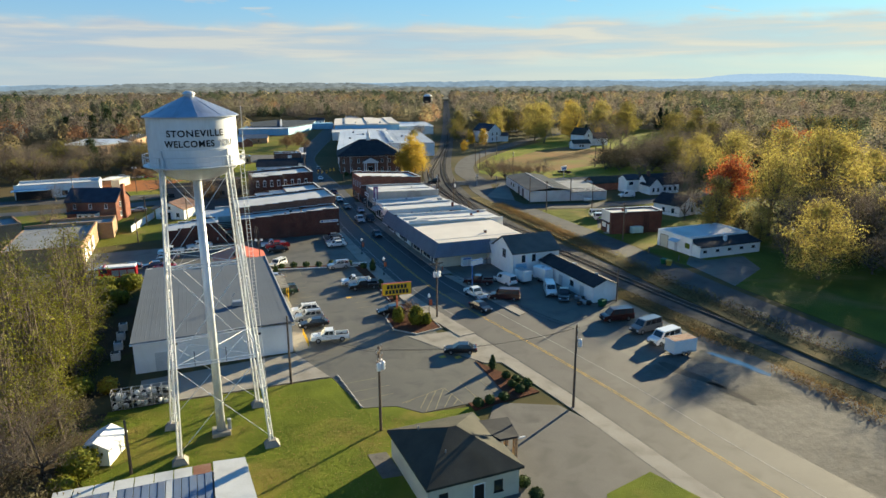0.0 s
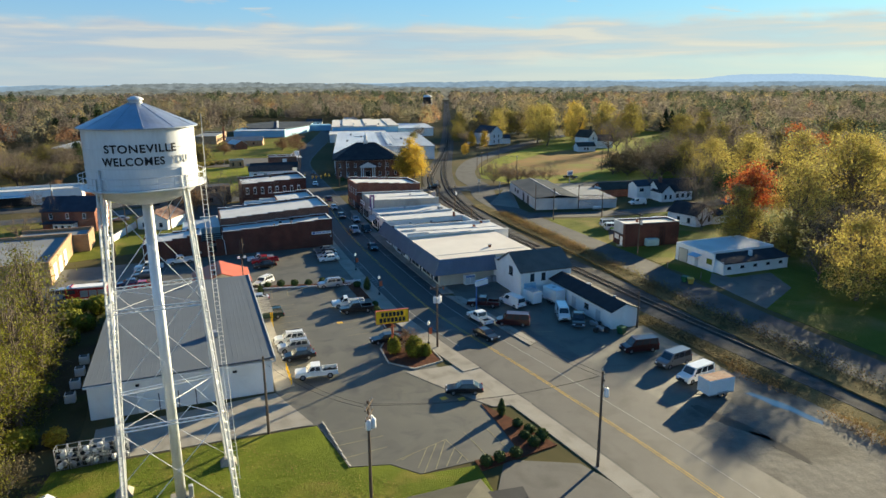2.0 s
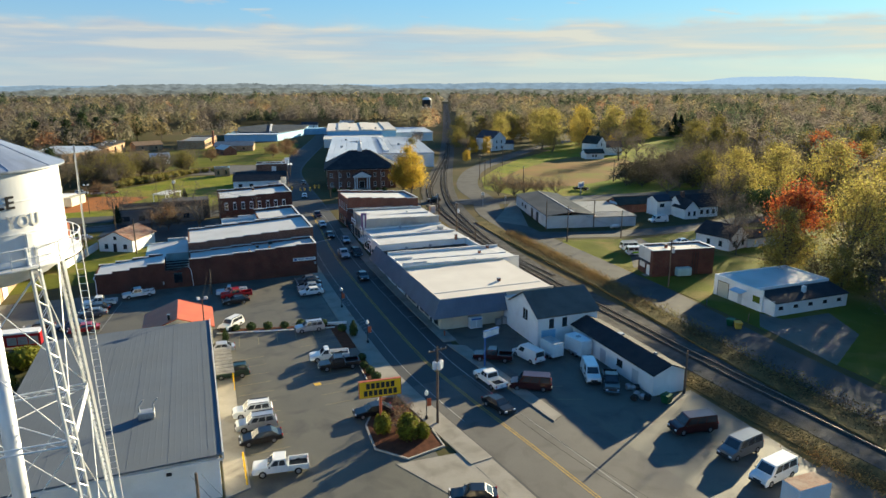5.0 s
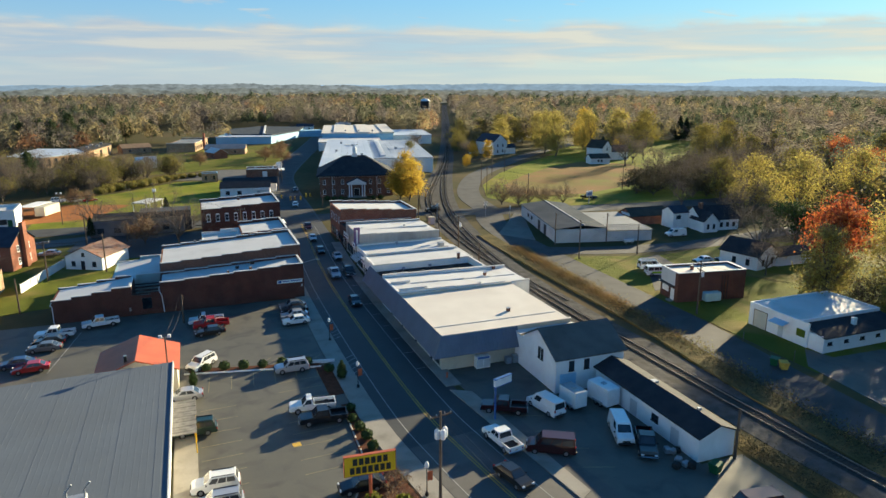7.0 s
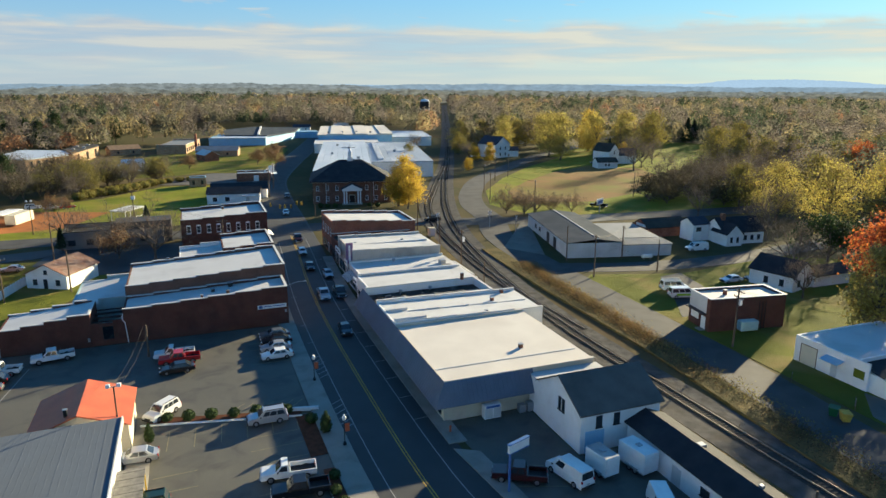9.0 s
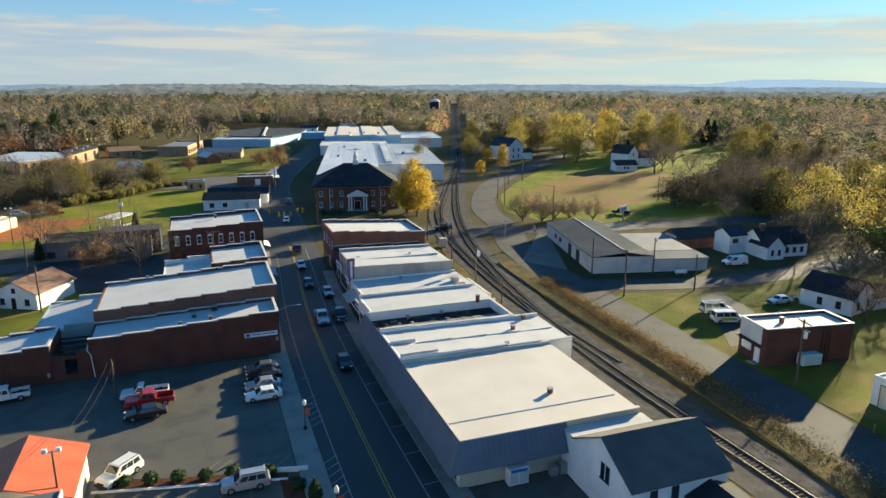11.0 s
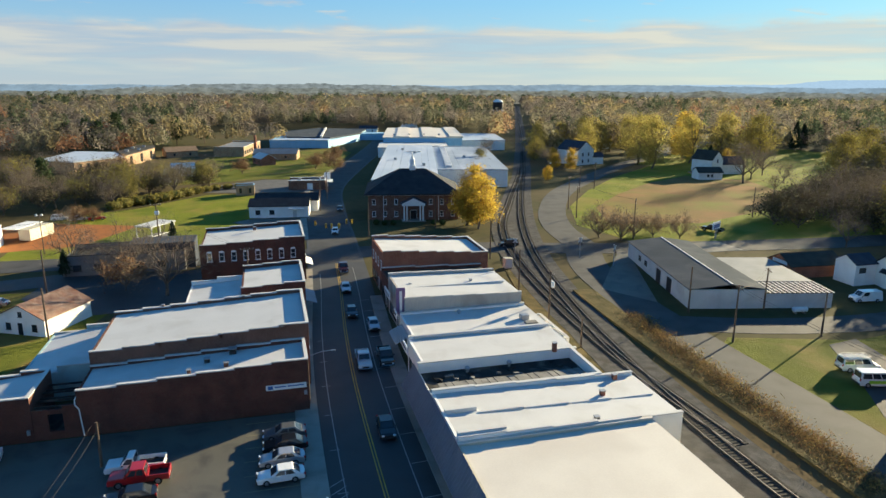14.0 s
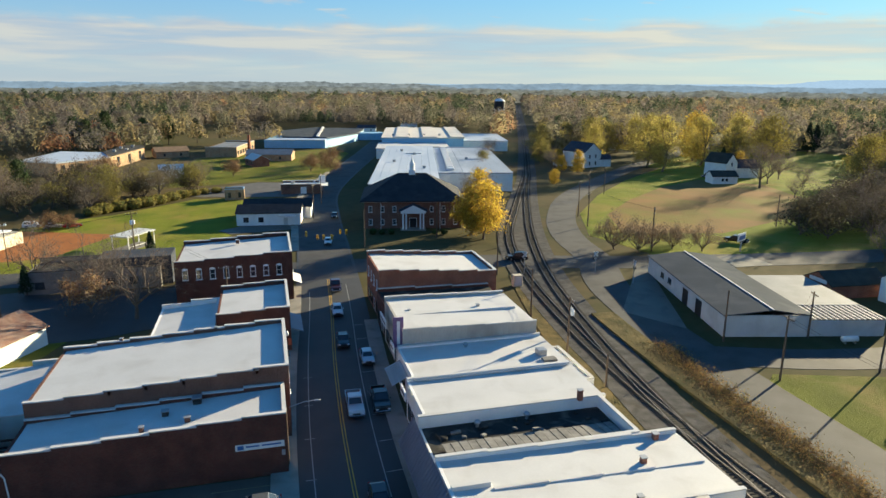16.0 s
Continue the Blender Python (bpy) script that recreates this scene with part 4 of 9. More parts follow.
# west side of the street
w1 = flat_building("brick_shop", 9, 170, 34.2, 177, 6.6, "brick_dark", "roof_white", "long dark-red brick shop with a white stepped parapet", steps=6, h_west=5.5, roof_drop=0.35)
shopfront(w1, 12.6, -3.2, 3.2, "e", 4)
part("sign_board", boxes((7.6, -3.58, 3.1, 12.3, -3.52, 3.75)), M["trim"], w1, "white wall sign with blue bars")
for k, (a, b_) in enumerate(((8.6, 9.9), (10.1, 12.0))):
    part("sign_bar", boxes((a, -3.6, 3.4, b_, -3.57, 3.55)), M["sign_blue"], w1)
part("sign_emblem", boxes((7.8, -3.6, 3.2, 8.4, -3.57, 3.65), bevel=0.01), M["sign_blue"], w1)
part("meter_box", boxes((12.0, -3.7, 2.2, 12.35, -3.5, 2.7)), M["galv"], w1)
downpipe(w1, [(-12.5, -3.3, 4.9), (-12.75, -3.6, 4.5), (-12.75, -3.6, 3.9), (-12.4, -3.62, 3.4), (-12.2, -3.62, 0.1)])
vent(w1, 3.2, -1.4, 5.8, 0.5, 0.55); vent(w1, 0.9, 0.6, 5.65, 0.6, 0.6, "tar"); vent(w1, -0.9, -2.2, 5.5, 0.4, 0.7)
vent(w1, 3.8, 2.4, 5.85, 0.8, 0.7, "tar")
w2 = flat_building("brick_shop", 9, 177.05, 34.8, 192, 8.6, "brick_brown", "roof_white", "tall brick shop with a worn side wall and white roof", steps=7, h_west=7.2, roof_drop=0.4)
shopfront(w2, 12.9, -7, 7, "e", 6)
for k in range(5):
    window(w2, 12.9, -5.6 + k * 2.8, 4.6, 1.1, 2.0, "e")
for x in (-5, -1.5, 2.2, 9.6):
    vent(w2, x, -7.3, 7.4 + x * 0.05, 0.35, 0.5)
vent(w2, -6.5, 7.3, 7.2, 0.35, 0.6); vent(w2, 4.5, 7.3, 7.8, 0.4, 0.5)
w2b = flat_building("back_shed", 17, 192.2, 25.5, 213, 5.4, "white_wall", "roof_white", "low white-roofed rear building with a step", steps=2, h_west=4.9)
vent(w2b, 2.5, -6, 4.7, 0.4, 1.0)
w3 = flat_building("brick_shop", 25.6, 202, 35.8, 216, 6.8, "brick_dark", "roof_white", "single-storey brick shop with a white roof", steps=3, h_west=6.4)
shopfront(w3, 5.1, -6, 6, "e", 5)
awning(w3, 6.9, 5.15, -7, 0, 2.9, 3.5, "mansard")
w4 = flat_building("brick_block", 17.4, 226, 37.2, 242, 9.0, "brick_dark", "roof_white", "two-storey brick block with arched white windows", steps=4, h_west=8.2)
for k in range(8):
    x = -8.2 + k * 2.25
    window(w4, x, -8.0, 4.9, 0.95, 1.9, "s")
    bm = bmesh.new(); tube(bm, (x, -8.06, 6.8), (x, -7.95, 6.8), 0.48, n=16)
    bm.transform(Matrix.Translation((0, 0, 6.78)) @ Matrix.Diagonal((1, 1, 0.42, 1)) @ Matrix.Translation((0, 0, -6.78)))
    part("window_arch", bm, M["trim"], w4)
for k in range(5):
    window(w4, 9.9, -6 + k * 3, 4.9, 1.0, 1.9, "e")
shopfront(w4, 9.9, -7, 7, "e", 6)
vent(w4, 0.2, 4.0, 8.2, 0.6, 0.7); awning(w4, 11.4, 9.95, -7.6, -2, 2.9, 3.5, "trim")
ta = flat_building("teal_annex", 0.2, 180, 8.8, 195, 4.6, "teal_wall", "roof_white", "faded teal annex with a white roof", steps=2, h_west=3.8, roof_drop=0.15)
wa = flat_building("brick_annex", -8, 170, 4.4, 178, 5.2, "brick_dark", "roof_white", "low brick annex with a white stepped parapet", steps=4, h_west=4.0, roof_drop=0.2)
downpipe(wa, [(-6.1, -4.1, 3.8), (-6.35, -4.3, 3.4), (-6.1, -4.15, 3.0), (-6.1, -4.15, 0.1)])
part("meter_box", boxes((5.6, -4.2, 0.9, 5.9, -4.0, 1.5)), M["galv"], wa)
ruin = thing("ruined_bay", pose(6.7, 174, 0), "roofless brick bay with charred rafters between two shops", "ruin")
part("wall", boxes((-2.3, -3.9, 0, -0.75, -3.6, 3.6)), M["brick_dark"], ruin)
part("wall", boxes((0.75, -3.9, 0, 2.3, -3.6, 3.9)), M["brick_dark"], ruin)
part("wall", boxes((-0.75, -3.9, 0, 0.75, -3.6, 0.9)), M["brick_dark"], ruin)
part("lintel", boxes((-0.75, -3.9, 3.0, 0.75, -3.6, 3.5)), M["brick_dark"], ruin)
for k in range(6):
    part("rafter", boxes((-2.2, -3.2 + k * 1.1, 3.5 + (k % 2) * 0.2, 2.2, -3.05 + k * 1.1, 3.7 + (k % 2) * 0.2)), M["tar"], ruin)
part("rubble", boxes((-2.2, -3.4, 0, 2.2, 3.4, 0.8), bevel=0.3), M["tar"], ruin)

# low dark shop with a chimney, west of the brick block
dl = flat_building("dark_shop", -10.5, 240, 13, 251, 4.2, "shaded_wall", "tar", "long low shop with a dark flat roof", coping="dark", h_west=4.0)
part("chimney", boxes((1.0, -2, 3.4, 2.2, -0.8, 5.4), bevel=0.03), M["brick_tan"], dl)
for k in range(5):
    window(dl, -9 + k * 4, -5.5, 1.0, 1.6, 1.3, "s", "dark")
part("green_store", boxes((0.5, -3.5, 0, 13.6, 3.2, 5.6)), M["shingle_blue"], dl)

# east side of the street
e1 = flat_building("corner_store", 46.8, 129.2, 67.6, 149.6, 5.2, "cream_wall", "roof_cream", "corner store with a wide cream roof and blue metal mansard", roof_drop=0.22, coping="roof_cream", lip=False)
vent(e1, 3.3, -3.3, 4.98, 0.5, 0.55)
part("roof_joint", boxes((-10, -6.2, 4.985, 10, -5.95, 5.05)), M["roof_white"], e1)
shopfront(e1, -10.4, -9.5, 9.5, "w", 8)
ice = thing("ice_chest", pose(52.6, 128.2, 0.03), "white double-door ice chest against the store wall", "ice chest")
part("cabinet", boxes((-1.1, -0.5, 0.1, 1.1, 0.5, 1.9), bevel=0.05), M["trim"], ice)
for k in (-1, 1):
    part("door", boxes((k * 0.55 - 0.48, -0.55, 0.3, k * 0.55 + 0.48, -0.5, 1.5)), M["grey_wall"], ice)
part("sign_panel", boxes((-0.9, -0.56, 1.55, 0.9, -0.5, 1.85)), M["sign_blue"], ice)
ac = thing("air_conditioner", pose(56.8, 128.3, 0.03), "grey outdoor condenser units beside the wall", "air conditioner")
for k in (0, 1):
    part("casing", boxes((k * 1.1 - 0.45, -0.4, 0, k * 1.1 + 0.45, 0.4, 1.0 + 0.2 * k), bevel=0.04), M["galv"], ac)
mans = thing("mansard_canopy", pose(45.2, 127.8, 2.5), "blue-grey standing-seam metal mansard round the shops", "canopy")
bm = bmesh.new()
out, inn = [(0, 0, 0), (13.4, 0, 0), (13.4, 1.4, 2.75), (1.6, 1.4, 2.75)], 0
solid(bm, [(0, 0, 0), (13.4, 0, 0), (13.4, 1.3, 0), (1.5, 1.3, 0)], [(0.02, 0.02, 0.12), (13.4, 0.02, 0.12), (13.4, 1.4, 2.75), (1.6, 1.4, 2.75)])
bmesh.ops.recalc_face_normals(bm, faces=bm.faces)
part("panel", bm, M["mansard"], mans)
bm = bmesh.new()
LEN = 41.0
solid(bm, [(0, 0.03, 0), (1.5, 1.33, 0), (1.5, LEN, 0), (0, LEN, 0)], [(0.02, 0.05, 0.12), (1.6, 1.43, 2.75), (1.6, LEN, 2.75), (0.02, LEN, 0.12)])
bmesh.ops.recalc_face_normals(bm, faces=bm.faces)
part("panel", bm, M["mansard"], mans)
for k in range(23):
    x = 0.4 + k * 0.58
    f0 = max(0.0, (x - 1.6)) if x < 1.6 else 0
    t1 = min(1.0, x / 1.6)
    bm = bmesh.new(); tube(bm, (x, -0.02, 0.14), (x, -0.02 + 1.38 * t1, 0.14 + 2.63 * t1), 0.035, n=4)
    part("seam", bm, M["mansard"], mans)
for k in range(68):
    y = 0.4 + k * 0.6
    t1 = min(1.0, y / 1.4)
    bm = bmesh.new(); tube(bm, (-0.02, y, 0.14), (-0.02 + 1.58 * t1, y, 0.14 + 2.63 * t1), 0.035, n=4)
    part("seam", bm, M["mansard"], mans)
for k in range(7):
    part("bracket", boxes((1.0, 1.6 + k * 6, -0.4, 1.6, 1.75 + k * 6, 0.0)), M["cream_wall"], mans)
e2 = flat_building("shop", 46.9, 149.65, 71.4, 160.2, 5.2, "white_wall", "roof_white", "shop with a white membrane roof and stepped ends", steps=5, h_west=5.7, roof_drop=0.38, lip=False)
vent(e2, 3.0, -4.0, 4.7, 0.45, 0.6, "tar")
part("parapet_block", boxes((-12.1, -4.9, 4.6, -7.2, -4.4, 6.0)), M["roof_white"], e2)
part("parapet_block", boxes((-12.0, 0.3, 4.6, -8.6, 0.8, 5.7)), M["roof_white"], e2)
for k in range(4):
    part("roof_ridge", boxes((-8.5 + k * 5.1, -0.3, 4.6, -3.44 + k * 5.1, 0.1, 5.35 - k * 0.12), bevel=0.06), M["roof_white"], e2)
bm = bmesh.new(); tube(bm, (-6, -4.0, 4.75), (-2.6, -3.9, 4.75), 0.09, n=6); part("roof_pipe", bm, M["tar"], e2)
vent(e2, 6.2, 0.9, 4.7, 0.5, 0.8, "brick_red"); vent(e2, 9.6, 4.4, 4.7, 0.5, 0.8, "brick_red")
e3 = flat_building("open_roof_shop", 47.2, 160.25, 67.6, 168.6, 5.3, "white_wall", "tar", "shop with an open tarred roof well and bare grey decking", roof_drop=1.3)
for k in range(21):
    x = -8.8 + k * 0.86
    bm = bmesh.new()
    lo = [(x, -3.8, 4.75), (x + 0.78, -3.8, 4.75), (x + 0.78, -0.2, 4.35), (x, -0.2, 4.35)]
    solid(bm, lo, [(a, b_, c + 0.07 + 0.03 * (k * 7 % 3)) for a, b_, c in lo]); bmesh.ops.recalc_face_normals(bm, faces=bm.faces)
    part("deck_plank", bm, M["plank_grey"], e3)
for x, y in ((-4.2, 2.9), (1.4, 3.3)):
    turbine(e3, x, y, 4.0)
vent(e3, 7.6, 3.6, 5.2, 0.5, 1.2, "brick_red")
rng_t = random.Random(9)
for k in range(16):
    x, y, w_ = rng_t.uniform(-9, 9), rng_t.uniform(0.2, 3.4), rng_t.uniform(0.4, 1.4)
    bm = boxes((-w_ / 2, -0.2, 0, w_ / 2, 0.2, 0.3), bevel=0.08); bm.transform(pose(x, y, 4.0, 0, rng_t.uniform(-12, 12), rng_t.uniform(0, 180)))
    part("tar_lump", bm, M["tar"] if k % 3 else M["plank_grey"], e3)
e4 = flat_building("shop", 48, 168.65, 68.4, 178, 5.1, "white_wall", "roof_white", "shop with a white roof and raised joint", steps=2, roof_drop=0.3, lip=False)
part("roof_ridge", boxes((-9.5, 4.1, 4.8, 9.8, 4.55, 5.25), bevel=0.12), M["roof_white"], e4)
e5 = flat_building("shop", 49, 178.05, 69, 188.8, 4.7, "white_wall", "roof_white", "shop with a low white roof stained at its edges", roof_drop=0.28, lip=False)
turbine(e5, -1.2, 3.6, 4.3)
part("roof_unit", boxes((7.0, -1.6, 4.3, 8.2, -0.4, 5.2), bevel=0.04), M["galv"], e5)
part("roof_hatch", boxes((7.0, -3.6, 4.3, 8.8, -2.4, 4.7), bevel=0.04), M["plank_grey"], e5)
part("tar_patch", boxes((-8.5, 4.4, 4.3, 6, 4.95, 4.34)), M["tar"], e5)
lean = flat_building("lean_to", 69.1, 176.5, 71.2, 187, 3.2, "white_wall", "roof_cream", "low cream-roofed rear lean-to by the rails", roof_drop=0.1)
e6 = flat_building("tall_shop", 49.8, 188.85, 68.6, 203, 6.5, "beige_wall", "roof_white", "shop with a stepped stucco side wall", steps=5, h_west=6.9, roof_drop=0.35, lip=False)
part("roof_ridge", boxes((-9, -0.6, 6.1, 8.8, -0.2, 6.5), bevel=0.1), M["roof_white"], e6)
for x in (-6.8, 3.6):
    vent(e6, x, 1.5, 6.2, 0.4, 0.35, "galv")
e6b = flat_building("low_shop", 50, 203.05, 69, 211.4, 5.2, "brick_dark", "tar", "low shop with a dark roof and white edge", steps=3, roof_drop=0.5, h_west=5.6, lip=False)
e7 = flat_building("brick_corner", 50.4, 211.5, 70.6, 225, 7.4, "brick_red", "roof_white", "red brick corner building with a white stepped roof", steps=6, h_west=8.6, roof_drop=0.5)
for e, y0, y1 in ((e2, -3, 3), (e3, -5, 5), (e4, -4, 4), (e5, -5, 5), (e6, -6, 6), (e6b, -3.5, 3.5), (e7, -6, 6)):
    w = min(v.co.x for o in e.children if o.name.startswith("wall") for v in o.data.vertices)
    shopfront(e, w, y0, y1, "w", 4)
for k in range(4):
    window(e7, -10.1, -4.5 + k * 3, 4.6, 1.0, 1.8, "w")
aw = thing("shop_awning", pose(48.4, 184, 2.7), "striped grey metal awning over a shopfront", "awning")
for k in range(9):
    bm = bmesh.new(); lo = [(-1.5, -2.6 + k * 0.6, 0), (0.5, -2.6 + k * 0.6, 1.0), (0.5, -2.2 + k * 0.6, 1.0), (-1.5, -2.2 + k * 0.6, 0)]
    solid(bm, lo, [(a, b_, c + 0.05) for a, b_, c in lo]); bmesh.ops.recalc_face_normals(bm, faces=bm.faces)
    part("slat", bm, M["galv"], aw)
for (x, y, z, ln, label, m) in ((48.9, 199, 4.2, 4.6, "white shop sign with dark bars", "trim"), (48.3, 188.6, 4.2, 2.0, "pale shop sign board", "trim"), (47.2, 176, 3.9, 2.6, "pale shop sign board", "trim")):
    s = thing("shop_sign", pose(x, y, z), label, "sign")
    part("board", boxes((-0.08, -ln / 2, 0, 0.08, ln / 2, 1.1)), M[m], s)
    for k in range(3):
        part("sign_bar", boxes((-0.1, -ln * 0.4 + k * ln * 0.28, 0.4, -0.08, -ln * 0.4 + (k + 0.8) * ln * 0.28, 0.7)), M["lettering"], s)
blade = thing("blade_sign", pose(49.3, 189.6, 4.2), "tall purple blade sign on the shop corner", "sign")
part("board", boxes((-0.7, -0.12, 0, 0.7, 0.12, 4.2), bevel=0.04), M["sign_purple"], blade)
part("sign_bar", boxes((-0.2, -0.14, 0.5, 0.2, -0.12, 3.7)), M["trim"], blade)

hall_w = gable_house("white_hall", 63.4, 121.9, 10.4, 9.4, 4.8, 7.4, "white_wall", "shingle_grey", "white two-storey hall with a grey-brown shingle roof", category="building")
for x in (-2.9, -0.6):
    window(hall_w, x, -4.7, 2.9, 0.8, 1.4, "s", "dark")
for y in (-0.95, -0.15):
    window(hall_w, -5.2, y, 3.3, 0.6, 1.6, "w", "dark")
part("rear_wing", boxes((-5.15, 4.72, 0, 4.4, 7.2, 4.5)), M["white_wall"], hall_w)
part("rear_roof", boxes((-5.2, 4.76, 4.5, 4.45, 7.25, 4.66)), M["roof_white"], hall_w)
part("side_door", boxes((-4.6, -4.8, 0, -2.2, -4.68, 2.6)), M["blue_wall"], hall_w)
window(hall_w, 1.6, -4.7, 2.5, 1.0, 0.7, "s", "dark", panes=1)
downpipe(hall_w, [(3.4, -4.85, 4.4), (3.4, -4.85, 2.4)])
shed = gable_house("long_shed", 66.6, 107.2, 19.6, 4.8, 3.0, 4.0, "white_wall", "shingle", "long white shed with a black roof", rz=90, category="building")
for x in (-6, 1.5, 6.5):
    door(shed, x, 2.4, 1.4, 2.1, "n", "grey_wall")
window(shed, -2.5, 2.4, 1.2, 1.2, 0.9, "n", "dark")
part("roof_vent", boxes((1.2, -0.9, 3.7, 2.0, -0.1, 4.15), bevel=0.05), M["galv"], shed)
part("roof_vent", boxes((-6.5, -0.6, 3.8, -6.1, -0.2, 4.3), bevel=0.03), M["galv"], shed)

# store
store = thing("discount_store", pose(0.6, 114, 0), "large grey-roofed metal store with pale walls", "store")
for a in ((-10.4, -19.4, 0, 10.7, -19.1, 4.4), (-10.4, 19.1, 0, 10.7, 19.4, 4.6), (-10.4, -19.1, 0, -10.1, 19.1, 4.4), (10.4, -19.1, 0, 10.7, 19.1, 4.7)):
    part("wall", boxes(a), M["white_wall"], store)
bm = bmesh.new()
lo = [(-10.7, -19.8, 4.4), (11, -19.8, 4.75), (11, 19.8, 4.75), (-10.7, 19.8, 4.4)]
solid(bm, lo, [(x, y, z + 0.18) for x, y, z in lo])
bmesh.ops.recalc_face_normals(bm, faces=bm.faces)
roof = part("roof", bm, M["roof_ribbed"], store)
for k in range(6):
    x = -8.2 + k * 3.6
    z = 4.58 + (x + 10.7) / 21.7 * 0.35
    part("seam", boxes((x - 0.02, -19.8, z, x + 0.02, 19.8, z + 0.012)), M["roof_ribbed"], roof)
part("gutter", boxes((-10.7, -19.95, 4.25, 11, -19.82, 4.45)), M["trim"], store)
part("fascia", boxes((11.02, -19.8, 4.3, 11.16, 19.8, 5.05)), M["grey_wall"], store)
door(store, -6.5, -19.4, 2.4, 2.6, "s", "grey_wall", frame="grey_wall")
for x in (-2.8, -0.6, 1.4):
    part("downpipe", boxes((x - 0.05, -19.5, 0, x + 0.05, -19.42, 2.2)), M["dark"], store)
part("wall_lamp", boxes((5.9, -19.6, 3.4, 6.4, -19.4, 3.7), bevel=0.04), M["dark"], store)
part("wall_lamp", boxes((-5.2, -19.6, 3.5, -4.8, -19.4, 3.8), bevel=0.04), M["dark"], store)
hv = thing("rooftop_unit", pose(4.5, 104.6, 4.8), "grey rooftop fan unit with bent pipes", "air conditioner")
part("casing", boxes((-0.8, -0.6, 0.1, 0.8, 0.6, 0.8), bevel=0.05), M["galv"], hv)
for x in (-0.7, 0.7):
    bm = bmesh.new(); tube(bm, (x, 0, 0.8), (x, 0, 1.5), 0.08, n=8); tube(bm, (x, 0, 1.5), (x + 0.5, 0, 2.1), 0.08, n=8)
    part("pipe", bm, M["galv"], hv)
for x in (-0.6, 0.6):
    part("foot", boxes((x - 0.1, -0.7, 0, x + 0.1, 0.7, 0.1)), M["plank_grey"], hv)
awn = thing("ribbed_awning", pose(12.6, 122, 2.7), "ribbed metal awning along the store front", "awning")
for k in range(14):
    part("slat", boxes((-1.1, -4 + k * 0.6, 0.02 * (k % 2), 1.5, -3.45 + k * 0.6, 0.1 + 0.02 * (k % 2))), M["plank_grey"], awn)
for k in range(4):
    part("post", boxes((1.3, -3.8 + k * 2.6, -2.55, 1.42, -3.68 + k * 2.6, 0)), M["sign_yellow"], awn)
for k in range(5):
    b_ = thing("bollard", pose(13.7, 95.6 + k * 1.2, 0.16), "yellow steel bollard on the store walk", "bollard", "bollards by the store")
    bm = bmesh.new(); tube(bm, (0, 0, 0), (0, 0, 0.95), 0.09, n=10); part("post", bm, M["sign_yellow"], b_)
red = gable_house("red_roof_annex", 7.2, 139.6, 9, 9.6, 3.4, 5.2, "cream_wall", "roof_red", "small cream annex with an orange-red metal roof", rz=90, category="building")
vent(red, -3.6, 1.2, 4.2, 0.35, 1.5, "dark")
for k in range(4):
    u = thing("condenser", pose(-12.8, 101 + k * 4.2, 0.02), "pale outdoor air conditioning unit", "air conditioner", "units beside the store")
    part("casing", boxes((-0.6, -0.6, 0, 0.6, 0.6, 1.1), bevel=0.05), M["trim"], u)
    part("grille", boxes((-0.45, -0.45, 1.1, 0.45, 0.45, 1.14)), M["dark"], u)

# office with a drive-through canopy
office = thing("office_building", pose(21.65, 57.0, 0, 0, 0, 2), "pale painted block office with a dark hipped roof", "building")
for a in ((-4.6, -5.4, 0, 4.6, -5.1, 3.0), (-4.6, 5.1, 0, 4.6, 5.4, 3.0), (-4.6, -5.1, 0, -4.3, 5.1, 3.0), (4.3, -5.1, 0, 4.6, 5.1, 3.0)):
    part("wall", boxes(a), M["cream_wall"], office)
hip_roof(office, 9.2, 10.8, 3.1, 5.4, 0.4, "shingle_brown", 0.35)
for x, y, z in ((-2.6, 2.6, 3.9), (-1.8, -2.6, 3.9)):
    bm = bmesh.new(); tube(bm, (x, y, z), (x, y, z + 0.75), 0.07, n=8); part("roof_pipe", bm, M["galv"], office)
for x in (-3.2, 2.4):
    window(office, x, -5.4, 0.9, 0.9, 1.2, "s", "dark")
door(office, 0.4, -5.4, 1.0, 2.1, "s", "dark")
window(office, 4.6, -2.5, 0.9, 1.2, 1.4, "e", "dark"); window(office, 4.6, 1.5, 0.9, 1.2, 1.4, "e", "dark")
can = thing("drive_canopy", pose(28.0, 58.6, 0), "small dark-shingled drive-through canopy on stone posts", "canopy")
bm = bmesh.new()
solid(bm, [(-3.4, 2.0, 3.2), (1.5, 1.9, 2.9), (0.8, -2.1, 2.9), (-1.5, -2.5, 3.2)], [(-3.4, 2.0, 3.42), (1.5, 1.9, 3.1), (0.8, -2.1, 3.1), (-1.5, -2.5, 3.42)])
bmesh.ops.recalc_face_normals(bm, faces=bm.faces)
part("roof_panel", bm, M["shingle"], can)
part("eave_board", boxes((0.7, -2.15, 2.78, 1.5, -2.0, 2.95)), M["trim"], can)
for x, y in ((0.55, -1.75), (1.1, 1.5)):
    part("post", boxes((x - 0.2, y - 0.2, 0, x + 0.2, y + 0.2, 2.92), bevel=0.02), M["brick_tan"], can)
patch("drive_slab", [(25.8, 60.8), (32.6, 60.6), (32.2, 54.4), (26.8, 54.2)], "concrete", 0.05, "pale concrete slab under the canopy")
patch("office_bed", [(14.6, 63.6), (16.6, 63.4), (17.0, 58.6), (14.9, 58.8)], "gravel", 0.05, "pebble bed against the office wall")
